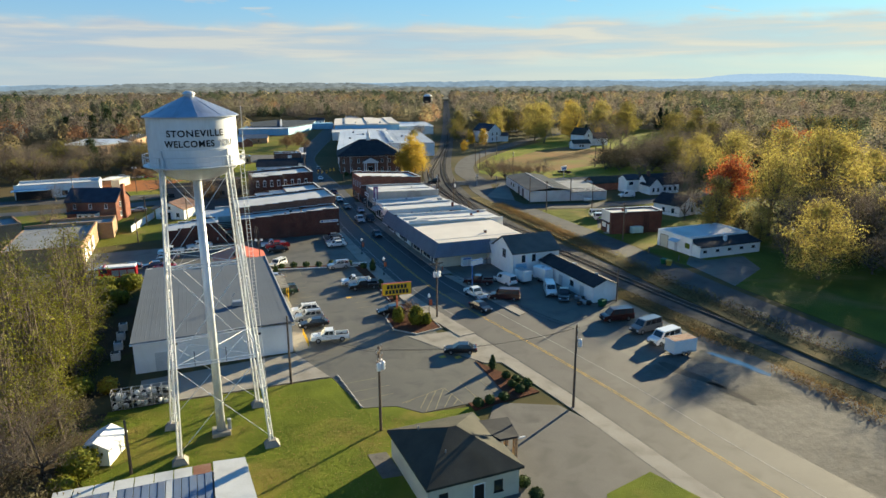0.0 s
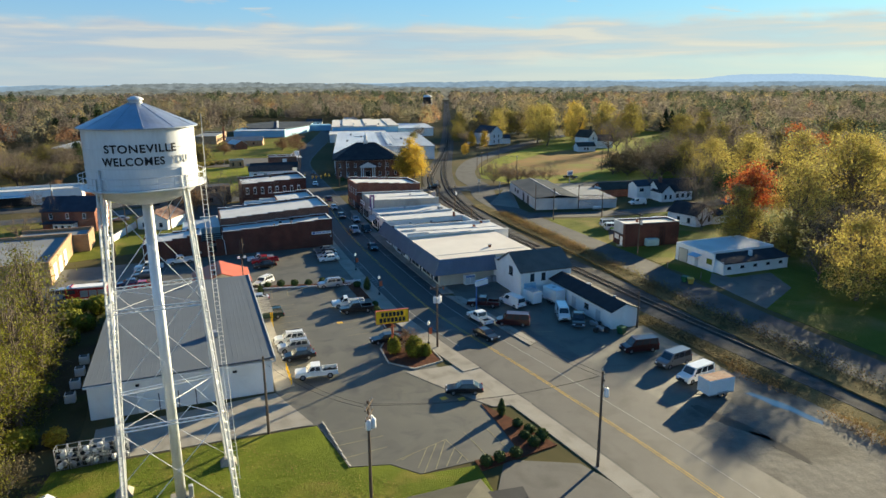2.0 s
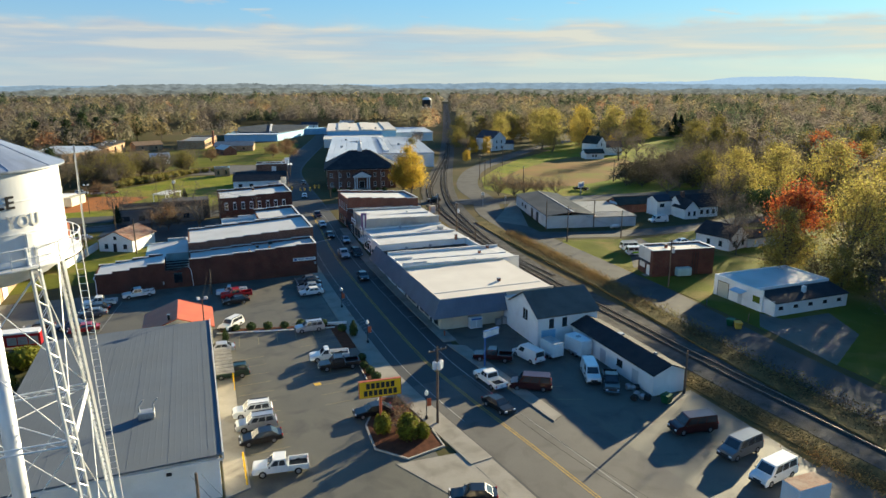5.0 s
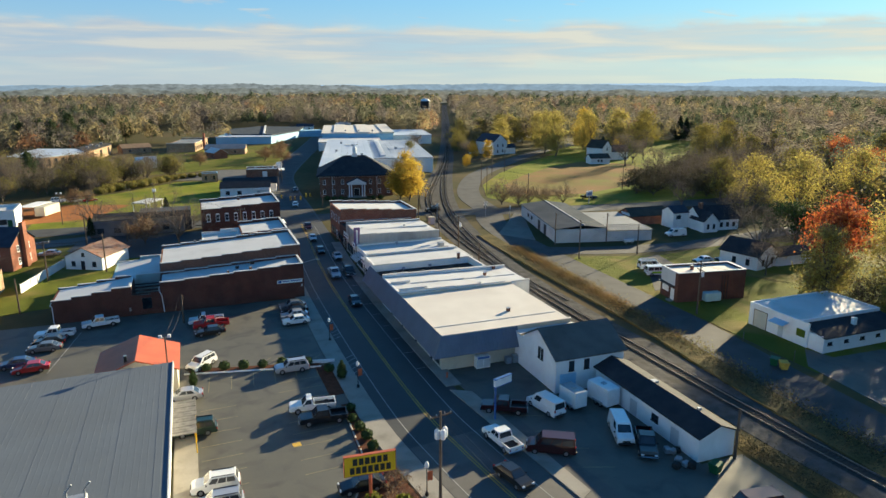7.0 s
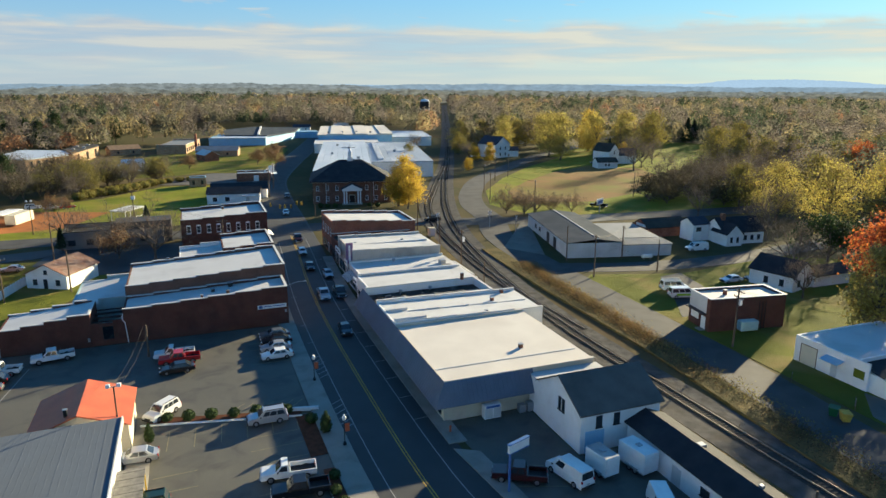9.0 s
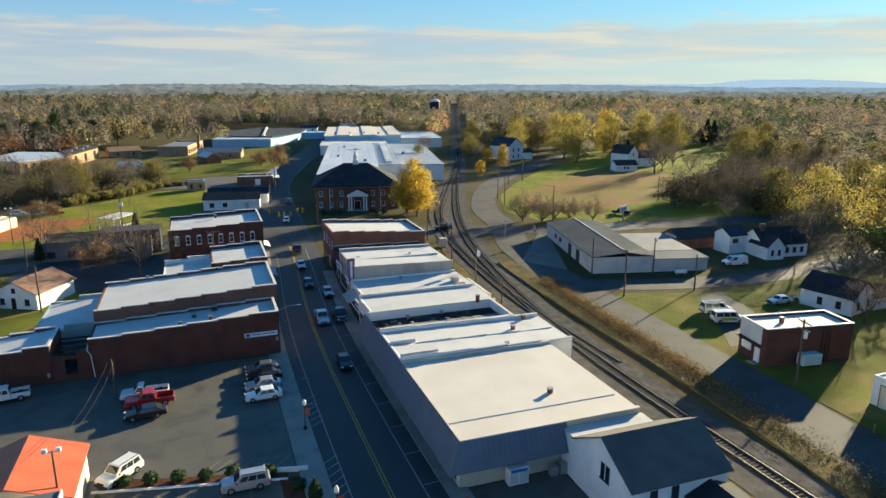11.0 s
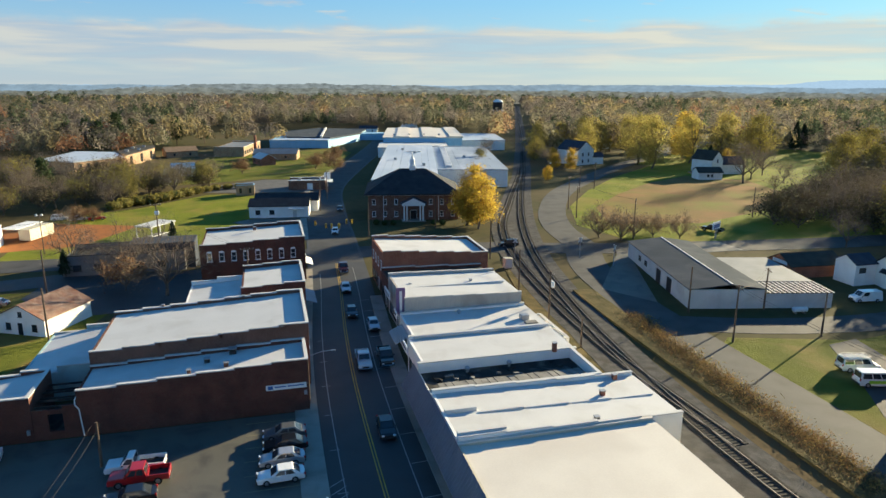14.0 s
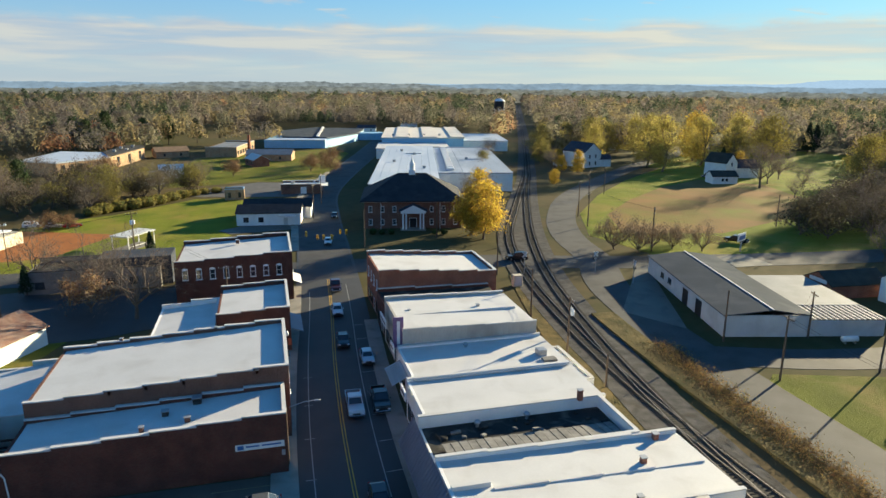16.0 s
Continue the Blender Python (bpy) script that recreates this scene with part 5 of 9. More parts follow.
patch("office_bed_south", [(26.9, 53.6), (29.0, 52.6), (29.4, 50.0), (27.0, 49.6)], "gravel", 0.06, "pebble bed round the clipped bush")
part("bin", spin([(0, 0), (0.32, 0), (0.36, 0.95), (0.3, 1.0), (0, 1.02)], 12), M["grey_wall"], None).matrix_world = pose(15.4, 52.6, 0.02)
tagged(bpy.data.objects["bin"], "grey round litter bin beside the office", "bin")

# low corrugated building in the south-west
lowb = thing("corrugated_shed", pose(-6, 58.0, 0), "low shed with a ribbed rusty metal roof", "shed")
for a in ((-7.5, -6, 0, 8.4, -5.7, 3.0), (-7.5, 2.6, 0, 8.4, 2.9, 3.3), (-7.5, -5.7, 0, -7.2, 2.6, 3.1), (8.1, -5.7, 0, 8.4, 2.6, 3.1)):
    part("wall", boxes(a), M["grey_wall"], lowb)
for k in range(20):
    x = -8 + k * 0.66
    bm = bmesh.new(); lo = [(x, -6.4, 3.0), (x + 0.6, -6.4, 3.0), (x + 0.6, 2.2, 3.55), (x, 2.2, 3.55)]
    solid(bm, lo, [(a, b_, c + 0.05 + 0.03 * (k % 2)) for a, b_, c in lo]); bmesh.ops.recalc_face_normals(bm, faces=bm.faces)
    part("roof_sheet", bm, M["shed_blue"] if k % 7 else M["grey_wall"], lowb)
for k in range(8):
    part("ridge_sheet", boxes((-8 + k * 1.65, 2.2, 3.5, -6.45 + k * 1.65, 3.8, 3.62)), M["rust_roof"] if k > 6 else M["grey_wall"], lowb)
part("roof_panel", slab([(5.3, 4.2), (8.2, 3.9), (8.9, -6.4), (5.3, -6.4)], 3.3, 3.5), M["grey_wall"], lowb)

# ---- east of the rails
def low_gable(name, x, y, w, d, h, ridge, wall, roof, label, rz, category="building"):
    return gable_house(name, x, y, w, d, h, ridge, wall, roof, label, rz, 0.2, category, 0.12)


wh = thing("warehouse", pose(101.3, 191.6, 0, 0, 0, -13.5), "long grey warehouse with low metal roofs", "warehouse")
for a in ((0, 0, 0, 13.5, 0.3, 3.5), (0, 0.3, 0, 0.3, 36.5, 3.5), (0.3, 36.2, 0, 13.5, 36.5, 3.5), (13.2, 0.3, 0, 13.5, 36.2, 3.5)):
    part("wall", boxes(a), M["grey_wall"], wh)
for x0, x1, z0, z1, m in ((-0.3, 7.4, 3.5, 4.4, "roof_slate"), (7.4, 13.8, 4.4, 3.5, "roof_slate")):
    bm = bmesh.new(); lo = [(x0, -0.3, z0), (x1, -0.3, z1), (x1, 36.8, z1), (x0, 36.8, z0)]
    solid(bm, lo, [(a, b_, c + 0.14) for a, b_, c in lo]); bmesh.ops.recalc_face_normals(bm, faces=bm.faces)
    part("roof", bm, M[m], wh)
part("roof_trim", boxes((7.3, -0.3, 4.5, 7.5, 36.8, 4.62)), M["trim"], wh)
for y, w_ in ((10, 2.6), (16, 2.6)):
    door(wh, 0, y, w_, 2.8, "w", "dark", frame="grey_wall")
for y in (24, 28):
    window(wh, 0, y, 1.4, 1.6, 1.0, "w", "dark")
annex = thing("warehouse_annex", pose(114.4, 188.6, 0, 0, 0, -13.5), "low warehouse annex with a dark-striped roof", "warehouse")
part("wall", boxes((0.1, 0, 0, 12.2, 11.5, 2.8)), M["grey_wall"], annex)
for k in range(14):
    part("roof_sheet", boxes((0.1 + k * 0.87, -0.3, 2.8, 0.82 + k * 0.87, 6.4, 2.9)), M["shingle"], annex)
    part("roof_rib", boxes((0.82 + k * 0.87, -0.3, 2.8, 0.97 + k * 0.87, 6.4, 2.97)), M["trim"], annex)
part("rear_roof", boxes((0.1, 6.5, 2.8, 12.2, 24, 3.0)), M["roof_grey"], annex)
part("rear_wall", boxes((0.1, 11.5, 0, 12.2, 23.8, 2.8)), M["grey_wall"], annex)
tank = thing("gas_tank", pose(118.5, 184.6, 0.02, 0, 0, -10), "white horizontal gas tank", "tank")
bm = bmesh.new(); tube(bm, (-1.2, 0, 0.75), (1.2, 0, 0.75), 0.45, n=14); rounded(bm, 0.12)
part("vessel", bm, M["trim"], tank, smooth=True)
for x in (-0.8, 0.8):
    part("foot", boxes((x - 0.08, -0.35, 0, x + 0.08, 0.35, 0.5)), M["concrete"], tank)

bg = thing("brick_garage", pose(98.2, 142.0, 0, 0, 0, -9), "red brick garage with a pale panelled shop front and flat roof", "garage")
part("wall", boxes((0.3, 0, 0, 14.0, 0.3, 5.6)), M["brick_dark"], bg)
part("wall", boxes((0.3, 5.6, 0, 14.0, 5.9, 5.6)), M["brick_dark"], bg)
part("wall", boxes((13.7, 0.3, 0, 14.0, 5.6, 5.6)), M["brick_dark"], bg)
part("front_wall", boxes((0, 0, 0, 0.28, 5.9, 5.6)), M["brick_dark"], bg)
part("front_panel", boxes((-0.06, 0.95, 2.95, -0.003, 5.85, 5.55), bevel=0.015), M["grey_wall"], bg, "pale grey sheet panel over the shop front")
part("canopy", boxes((-0.75, 0.8, 2.78, -0.003, 5.95, 2.93), bevel=0.02), M["dark"], bg, "narrow dark canopy")
part("sign_board", boxes((-0.05, 3.0, 1.25, -0.003, 5.2, 2.5), bevel=0.01), M["white_wall"], bg, "blank white board")
part("step", boxes((-1.0, 0.9, 0, -0.003, 2.3, 0.16), bevel=0.02), M["concrete"], bg)
part("roof", boxes((0.3, 0.3, 5.0, 13.7, 5.6, 5.3)), M["roof_cream"], bg)
for a in ((0.25, -0.05, 5.6, 14.1, 0.35, 5.72), (0.25, 5.55, 5.6, 14.1, 5.95, 5.72), (13.65, 0.36, 5.6, 14.1, 5.54, 5.72), (-0.08, -0.05, 5.6, 0.24, 5.95, 5.72)):
    part("coping", boxes(a), M["trim"], bg)
door(bg, 0, 1.6, 1.0, 2.2, "w", "white_wall")
vent(bg, 4.5, 3.0, 5.3, 0.5, 0.8, "brick_red")
part("teal_tank", boxes((5.0, -1.6, 0.3, 8.2, -0.2, 2.0), bevel=0.15), M["teal_wall"], bg, "teal metal container")
for k in range(3):
    part("pipe", boxes((9 + k * 0.6, -0.12, 0, 9.08 + k * 0.6, -0.02, 4.8)), M["dark"], bg)

wg = thing("white_garage", pose(102.3, 117.2, 0), "white block garage with a patched pale roof and dark lean-to", "garage")
for a in ((0, 0, 0, 0.3, 11.6, 3.9), (0.3, 11.3, 0, 17.4, 11.6, 3.9), (17.1, 1.6, 0, 17.4, 11.3, 3.9), (0.3, 1.6, 0, 17.1, 1.9, 3.9)):
    part("wall", boxes(a), M["white_wall"], wg)
part("roof", boxes((0.3, 1.9, 3.5, 17.1, 11.3, 3.75)), M["roof_white"], wg)
part("lean_to_wall", boxes((0.3, -2.6, 0, 17.2, -2.3, 2.3)), M["white_wall"], wg)
part("lean_to_end", boxes((0.3, -2.3, 0, 0.6, 1.6, 2.6)), M["white_wall"], wg)
part("lean_to_end", boxes((16.9, -2.3, 0, 17.2, 1.6, 2.5)), M["white_wall"], wg)
bm = bmesh.new(); lo = [(0.3, -2.8, 2.3), (17.5, -2.8, 2.3), (17.5, 1.7, 3.3), (0.3, 1.7, 3.3)]
solid(bm, lo, [(a, b_, c + 0.12) for a, b_, c in lo]); bmesh.ops.recalc_face_normals(bm, faces=bm.faces)
part("lean_to_roof", bm, M["shingle"], wg)
part("chimney", boxes((8.6, -0.8, 2.6, 9.2, -0.2, 4.0)), M["white_wall"], wg)
door(wg, 0, 9.2, 2.6, 2.9, "w", "cream_wall", frame="pole")
awning(wg, -1.4, 0, 3.6, 6.4, 2.4, 2.8, "blue_wall")
door(wg, 0, 5, 1.0, 2.0, "w", "grey_wall")
part("logo_disc", boxes((-0.03, 0.5, 1.4, 0, 2.1, 2.6), bevel=0.01), M["lawn"], wg, "faded green emblem")
for k in range(5):
    window(wg, 1.6 + k * 3.4, -2.6, 1.2, 0.9, 0.5, "s", "dark", panes=1)

c1 = gable_house("cottage", 131.6, 158.6, 9, 8, 3.2, 5.6, "white_wall", "shingle", "small white cottage with a dark roof", rz=-75)
for y in (-1.8, 1.8):
    window(c1, 4.5, y, 0.9, 0.9, 1.3, "e", "dark")
window(c1, -1, -4, 0.9, 0.9, 1.3, "s", "dark"); window(c1, 2.2, -4, 0.9, 0.9, 1.3, "s", "dark")
c1b = gable_house("cottage_wing", 141, 157, 10, 5, 2.4, 3.6, "white_wall", "shingle", "low rear wing of the white cottage", rz=0)
c2 = gable_house("cottage", 152, 193, 12, 8, 3.2, 6.2, "white_wall", "shingle", "white cottage with a dark roof and front gable", rz=-6)
c2b = gable_house("cottage_gable", 147.6, 190.6, 6, 4.4, 3.2, 5.4, "white_wall", "shingle", "front gable of the white cottage", rz=84)
for y in (-0.9, 0.9):
    window(c2b, -3.0, y, 1.0, 0.7, 1.3, "w", "dark")
for k in range(3):
    window(c2, 0.5 + k * 2, -4, 1.0, 0.9, 1.2, "s", "dark")
part("chimney", boxes((-4.6, -1, 4, -3.6, 0, 7.4), bevel=0.03), M["brick_brown"], c2)
c2c = gable_house("house", 143.6, 198, 5, 5, 4.4, 5.8, "white_wall", "shingle_blue", "two-storey white house behind the cottage", rz=0)
window(c2c, -0.8, -2.5, 2.6, 1.6, 1.0, "s", "dark")
c3 = gable_house("brick_bungalow", 139, 206, 12, 7, 2.6, 4.4, "brick_red", "shingle_brown", "brown-roofed brick bungalow behind a hedge", rz=-4)
part("gable_panel", boxes((-6.1, -2.2, 2.5, -6.02, 2.2, 3.2)), M["trim"], c3)

# farmhouses on the rise
f1 = gable_house("white_farmhouse", 179.5, 400, 14, 11, 7.2, 11.2, "white_wall", "shingle_blue", "tall white farmhouse with a steep gable", rz=-70)
for y in (-2, 2):
    window(f1, 7.0, y, 4.4, 0.9, 1.5, "e", "dark"); window(f1, 7.0, y, 1.2, 0.9, 1.5, "e", "dark")
f1b = gable_house("farm_wing", 188, 398, 9, 6, 3.6, 5.4, "white_wall", "shingle_blue", "low wing of the white farmhouse", rz=-10)
f1c = gable_house("farm_shed", 169.5, 404, 4, 4, 2.6, 4.0, "white_wall", "shingle_brown", "little white farm shed", rz=0)
f2 = gable_house("gabled_house", 219, 350, 10, 8, 6.8, 10.4, "white_wall", "shingle_brown", "white gabled house with a dark steep roof", rz=-70)
window(f2, 5.0, 0, 5.4, 0.9, 1.4, "e", "dark"); window(f2, 5.0, 0, 1.6, 1.6, 1.4, "e", "dark")
f2b = gable_house("gabled_house_wing", 229, 350, 12, 7, 4.4, 7.4, "white_wall", "shingle_blue", "rear wing of the gabled house", rz=-10)
f2c = gable_house("white_garage_cottage", 209.6, 336.6, 10, 7, 3.0, 4.8, "white_wall", "shingle_brown", "low white garage with hipped dark roof", rz=-12, category="garage")
for x in (-1, 0.6):
    window(f2c, x, -3.5, 1.2, 1.0, 1.0, "s", "dark")

# ---- town hall
hall = thing("town_hall", pose(73.2, 291.4, 0, 0, 0, -11), "two-storey brick town hall with dark hipped roof and white portico", "town hall")
for a in ((-13, -11, 0, 13, -10.7, 7.2), (-13, 10.7, 0, 13, 11, 7.2), (-13, -10.7, 0, -12.7, 10.7, 7.2), (12.7, -10.7, 0, 13, 10.7, 7.2)):
    part("wall", boxes(a), M["brick_brown"], hall)
part("eave_band", boxes((-13.8, -11.5, 7.2, 13.8, 11.5, 7.5)), M["trim"], hall)
hip_roof(hall, 26, 22, 7.6, 13.6, 3.9, "shingle", 1.1)
for z in (1.0, 4.5):
    for x in (-11.4, -8.2, -5.0, 5.0, 8.2, 11.4):
        window(hall, x, -11, z, 1.0, 1.6, "s")
    for y in (-8, -3, 2, 7):
        window(hall, -13, y, z, 1.0, 1.7, "w")
window(hall, 0, -11, 4.9, 1.6, 1.5, "s")
door(hall, 0, -11, 1.8, 2.8, "s", "dark")
for x in (-8.6, 7.2):
    part("downpipe", boxes((x - 0.06, -12.15, 0, x + 0.06, -12.02, 7.2)), M["trim"], hall)
port = thing("portico", pose(73.2, 291.4, 0, 0, 0, -11) @ pose(0, -11, 0), "white columned portico with a pediment", "portico")
for x in (-2.7, -1.9, 1.9, 2.7):
    bm = bmesh.new(); tube(bm, (x, -2.6, 0.3), (x, -2.6, 4.6), 0.24, 0.2, n=14)
    part("column", bm, M["trim"], port)
part("floor", boxes((-3.4, -3.1, 0, 3.4, -0.05, 0.3)), M["concrete"], port)
part("entablature", boxes((-3.3, -3.0, 4.6, 3.3, -0.05, 5.1)), M["trim"], port)
bm = bmesh.new()
solid(bm, [(-3.5, -3.1, 5.1), (3.5, -3.1, 5.1), (0, -3.1, 6.8)], [(-3.5, -0.05, 5.1), (3.5, -0.05, 5.1), (0, -0.05, 6.8)])
bmesh.ops.recalc_face_normals(bm, faces=bm.faces)
part("pediment", bm, M["trim"], port)
for s in (-1, 1):
    bm = bmesh.new(); lo = [(s * 3.8, -3.2, 5.0), (0, -3.2, 6.85), (0, 0.6, 6.85), (s * 3.8, 0.6, 5.0)]
    solid(bm, lo, [(a, b_, c + 0.15) for a, b_, c in lo]); bmesh.ops.recalc_face_normals(bm, faces=bm.faces)
    part("roof", bm, M["shingle_blue"], port)
cup = thing("cupola", pose(73.2, 291.4, 13.3, 0, 0, -11), "white cupola with a thin spire", "cupola")
part("base", boxes((-0.9, -0.9, -0.6, 0.9, 0.9, 1.2), bevel=0.04), M["trim"], cup)
part("lantern", spin([(0.7, 1.2), (0.7, 2.8), (0.85, 2.85), (0.5, 3.3), (0.1, 4.4), (0.04, 5.6), (0, 5.6)], 12), M["trim"], cup)

# ---- factories beyond the town hall
fac = thing("factory", pose(64.8, 318, 0, 0, 0, -12.7), "large factory with long metal roofs, blue sky light in their colour", "factory")
for nm, row in (("south_wall", (0, 0, 0, 23, 0.3, 6.6)), ("west_wall", (0, 0.3, 0, 0.3, 129.7, 6.6)), ("step_wall", (23, 28, 0, 50, 28.3, 6.4)), ("east_wall", (49.7, 28.3, 0, 50, 122, 6.4)), ("inner_wall", (22.7, 0.3, 0, 23, 28, 6.6)), ("north_wall", (0.3, 129.7, 0, 50, 130, 6.6))):
    part(nm, boxes(row), M["white_wall"], fac)
for k in range(8):
    part("roof_sheet", boxes((-0.3 + k * 2.92, -0.3, 6.6, 2.56 + k * 2.92, 130.3, 6.86 + 0.03 * (k % 2))), M["roof_pale"], fac)
for k in range(9):
    part("roof_sheet", boxes((23.1 + k * 3.02, 27.8, 6.5, 26.06 + k * 3.02, 122.3, 6.8 + 0.03 * (k % 2))), M["roof_patched"], fac)
for k in range(15):
    part("skylight", boxes((26.4, 34 + k * 5.8, 6.85, 29.0, 36.6 + k * 5.8, 7.7), bevel=0.1), M["trim"], fac)
for k, (x, y) in enumerate(((6, 60), (14, 88), (18, 40), (36, 70), (44, 96), (8, 104))):
    vent(fac, x, y, 6.88, 1.2, 0.9, "galv")
part("roof_hatch", boxes((10, 92, 6.86, 17, 94, 7.3)), M["trim"], fac)
fac2 = thing("factory", pose(97, 482, 0, 0, 0, -12), "cream-roofed factory hall with a blue wall", "factory")
part("wall", boxes((0, 0, 0, 46, 84, 7.6)), M["blue_wall"], fac2)
for k in range(6):
    part("roof", boxes((-0.5 + k * 7.85, -0.4, 7.6, 7.3 + k * 7.85, 84.4, 8.2 + 0.5 * (k % 2))), M["roof_cream"], fac2)
part("front_hall", boxes((-1.5, -34, 0, 36, -0.2, 5.0)), M["white_wall"], fac2)
part("front_roof", boxes((-1.8, -34.3, 5.0, 36.3, -0.45, 5.4)), M["roof_white"], fac2)
part("yard_wall", boxes((36.5, -20, 0, 60, -16, 4.0)), M["blue_wall"], fac2)
part("side_hall", boxes((46.5, 6, 0, 72, 60, 5.6)), M["white_wall"], fac2)
part("side_roof", boxes((46.4, 5.7, 5.6, 72.3, 60.3, 6.0)), M["roof_pale"], fac2)
for k in range(4):
    vent(fac2, 6 + k * 9, 14, 8.2, 1.2, 1.0, "galv")
fac3 = thing("factory", pose(66, 540, 0), "wide low factory with dark roofs and pale blue walls", "factory")
part("wall", slab([(-33, -22), (1.7, -30.5), (27, 16), (38, 60), (6, 75), (-21, 45)], 0, 4.6), M["blue_wall"], fac3)
part("roof", slab([(-22, -9), (-2, -16), (9, 70), (5, 75), (-21, 45)], 4.6, 5.6), M["roof_slate"], fac3)
part("roof", slab([(-1.6, -16.2), (4, -19), (27.4, 16), (38.4, 60), (9.4, 70)], 4.6, 5.5), M["roof_slate"], fac3)
part("front_roof", slab([(-33.3, -22.3), (1.9, -31), (3.9, -19.4), (-2, -16.4), (-22.2, -9.4)], 4.6, 4.9), M["roof_pale"], fac3)
part("roof_ridge", slab([(-2.2, -16.6), (-0.8, -16.8), (10, 70), (8.6, 70.2)], 5.6, 6.3), M["roof_white"], fac3)
part("link_hall", boxes((27.4, 22, 0, 46, 34, 4.6)), M["blue_wall"], fac3)

# ---- service station and shops along the upper street
st = gable_house("service_station", 34, 297.5, 17, 9, 3.4, 5.0, "white_wall", "shingle", "white service building with a dark gable roof", rz=-8, category="shop")
st2 = gable_house("service_wing", 36.5, 306.6, 19, 8, 3.4, 5.0, "white_wall", "shingle", "rear wing of the white service building", rz=-8, category="shop")
for x in (-6, -2):
    window(st, x, -4.5, 1.0, 1.4, 1.3, "s", "dark")
door(st, 4.6, -4.5, 1.1, 2.1, "s", "grey_wall"); awning(st, 7.4, 3.0, -6.4, -4.5, 2.7, 2.9, "trim")
ks = flat_building("kiosk", 19.8, 336.5, 26, 341.5, 3.6, "brick_tan", "roof_white", "small brick kiosk with a blue flat canopy", coping="blue_wall", category="kiosk")
for x in (-1.6, 1.6):
    window(ks, x, -2.5, 1.0, 0.9, 1.6, "s", "dark")
sh = flat_building("corner_shop", 38.5, 345, 52, 354, 3.4, "brick_brown", "roof_white", "low brick shop with a white flat roof", coping="trim", category="shop", rz=-6)
vent(sh, -3, 1, 2.8, 1.0, 0.8, "galv"); vent(sh, 2.4, -1.4, 2.8, 1.2, 0.7, "galv"); vent(sh, 4.6, 2, 2.8, 0.7, 0.9, "trim")
awning(sh, 6.9, 9.4, -3.6, 3.6, 2.6, 2.6, "trim")
shopfront(sh, -6.7, -4, 4, "w", 3); door(sh, 1, -4.5, 1.8, 2.3, "s", "trim")
gs = thing("pylon_sign", pose(52.8, 351.2, 0), "white pole sign beside the corner shop", "sign")
part("board", boxes((-1.1, -0.2, 2.6, 1.1, 0.2, 5.4), bevel=0.05), M["trim"], gs)
part("post", boxes((-0.15, -0.15, 0, 0.15, 0.15, 2.6)), M["galv"], gs)

# ---- school, halls and houses west of the street
sc = thing("school", pose(-48, 436, 0), "long low school with a bright metal roof and tan walls", "school")
part("wall", slab([(-18, -14), (-1.5, -24), (15, -6), (8, 16), (-12, 24)], 0, 5.0), M["brick_tan"], sc)
part("roof", slab([(-18.4, -14.2), (-1.5, -24.6), (15.4, -6), (8, 16.4), (-12.2, 24.4)], 5.0, 5.5), M["roof_pale"], sc)
for k in range(6):
    bm = boxes((-0.5, -0.16, 1.0, 0.5, 0.0, 4.2)); bm.transform(pose(0.6 + k * 2.6, -21.9 + k * 2.84, 0, 0, 0, 47.5)); part("window", bm, M["glass"], sc)
sc2 = thing("school_wing", pose(-32, 458, 0), "flat-roofed tan brick school wing with dark roof", "school")
part("wall", slab([(-8, -6), (-1, -28), (6.5, 14), (5, 24), (-4, 28)], 0, 5.4), M["brick_tan"], sc2)
part("roof", slab([(-8.2, -6), (-1, -28.4), (6.8, 14), (5, 24.4), (-4, 28.4)], 5.4, 5.8), M["tar"], sc2)
for k in range(4):
    vent(sc2, -3 + (k % 2) * 4, -8 + k * 8, 5.8, 1.4, 0.8, "galv")
for k in range(3):
    bm = boxes((-1.4, -0.2, 0.6, 1.4, 0.0, 4.6)); bm.transform(pose(0.6 + k * 2.4, -19 + k * 13.4, 0, 0, 0, 80)); part("window", bm, M["glass"], sc2)
sc3 = flat_building("school_hall", 7.5, 470, 23.5, 510, 5.2, "brick_tan", "roof_grey", "brick school hall with a tall chimney", rz=-12, category="school")
part("chimney", boxes((8.1, 4, 0, 9.3, 5.2, 9.6)), M["brick_red"], sc3)
for k in range(7):
    window(sc3, 8.0, -17 + k * 5.4, 1.2, 3.4, 2.0, "e", "dark", panes=1)
for x, y, rz, roof, wall, ln, nm in ((-14, 478, 20, "shingle_tan", "brick_tan", 16, "tan-roofed bungalow near the school"), (-4, 398, 10, "trim", "white_wall", 9, "small pale outbuilding by the school"), (-8, 378, 20, "roof_grey", "white_wall", 7, "small white shed in the thicket"), (29.5, 432, -70, "roof_white", "brick_red", 12, "low brick outbuilding on the school field"), (36, 455, -10, "roof_grey", "brick_tan", 22, "low grey-roofed school shed"), (112, 640, -14, "shingle_blue", "white_wall", 14, "pale house beyond the factory"), (150, 660, 10, "roof_white", "white_wall", 12, "distant white house among trees"), (230, 470, 20, "shingle_blue", "white_wall", 11, "blue-roofed house among trees"), (244, 486, 35, "shingle_blue", "white_wall", 11, "grey house among the trees"), (258, 506, 20, "shingle", "white_wall", 12, "dark-roofed house among trees")):
    hs = gable_house("house", x, y, ln, ln * 0.6, 3.2, 5.2, wall, roof, nm, rz=rz)
    for k in (-0.25, 0.25):
        window(hs, k * ln, -ln * 0.3, 1.0, 1.0, 1.2, "s", "dark")
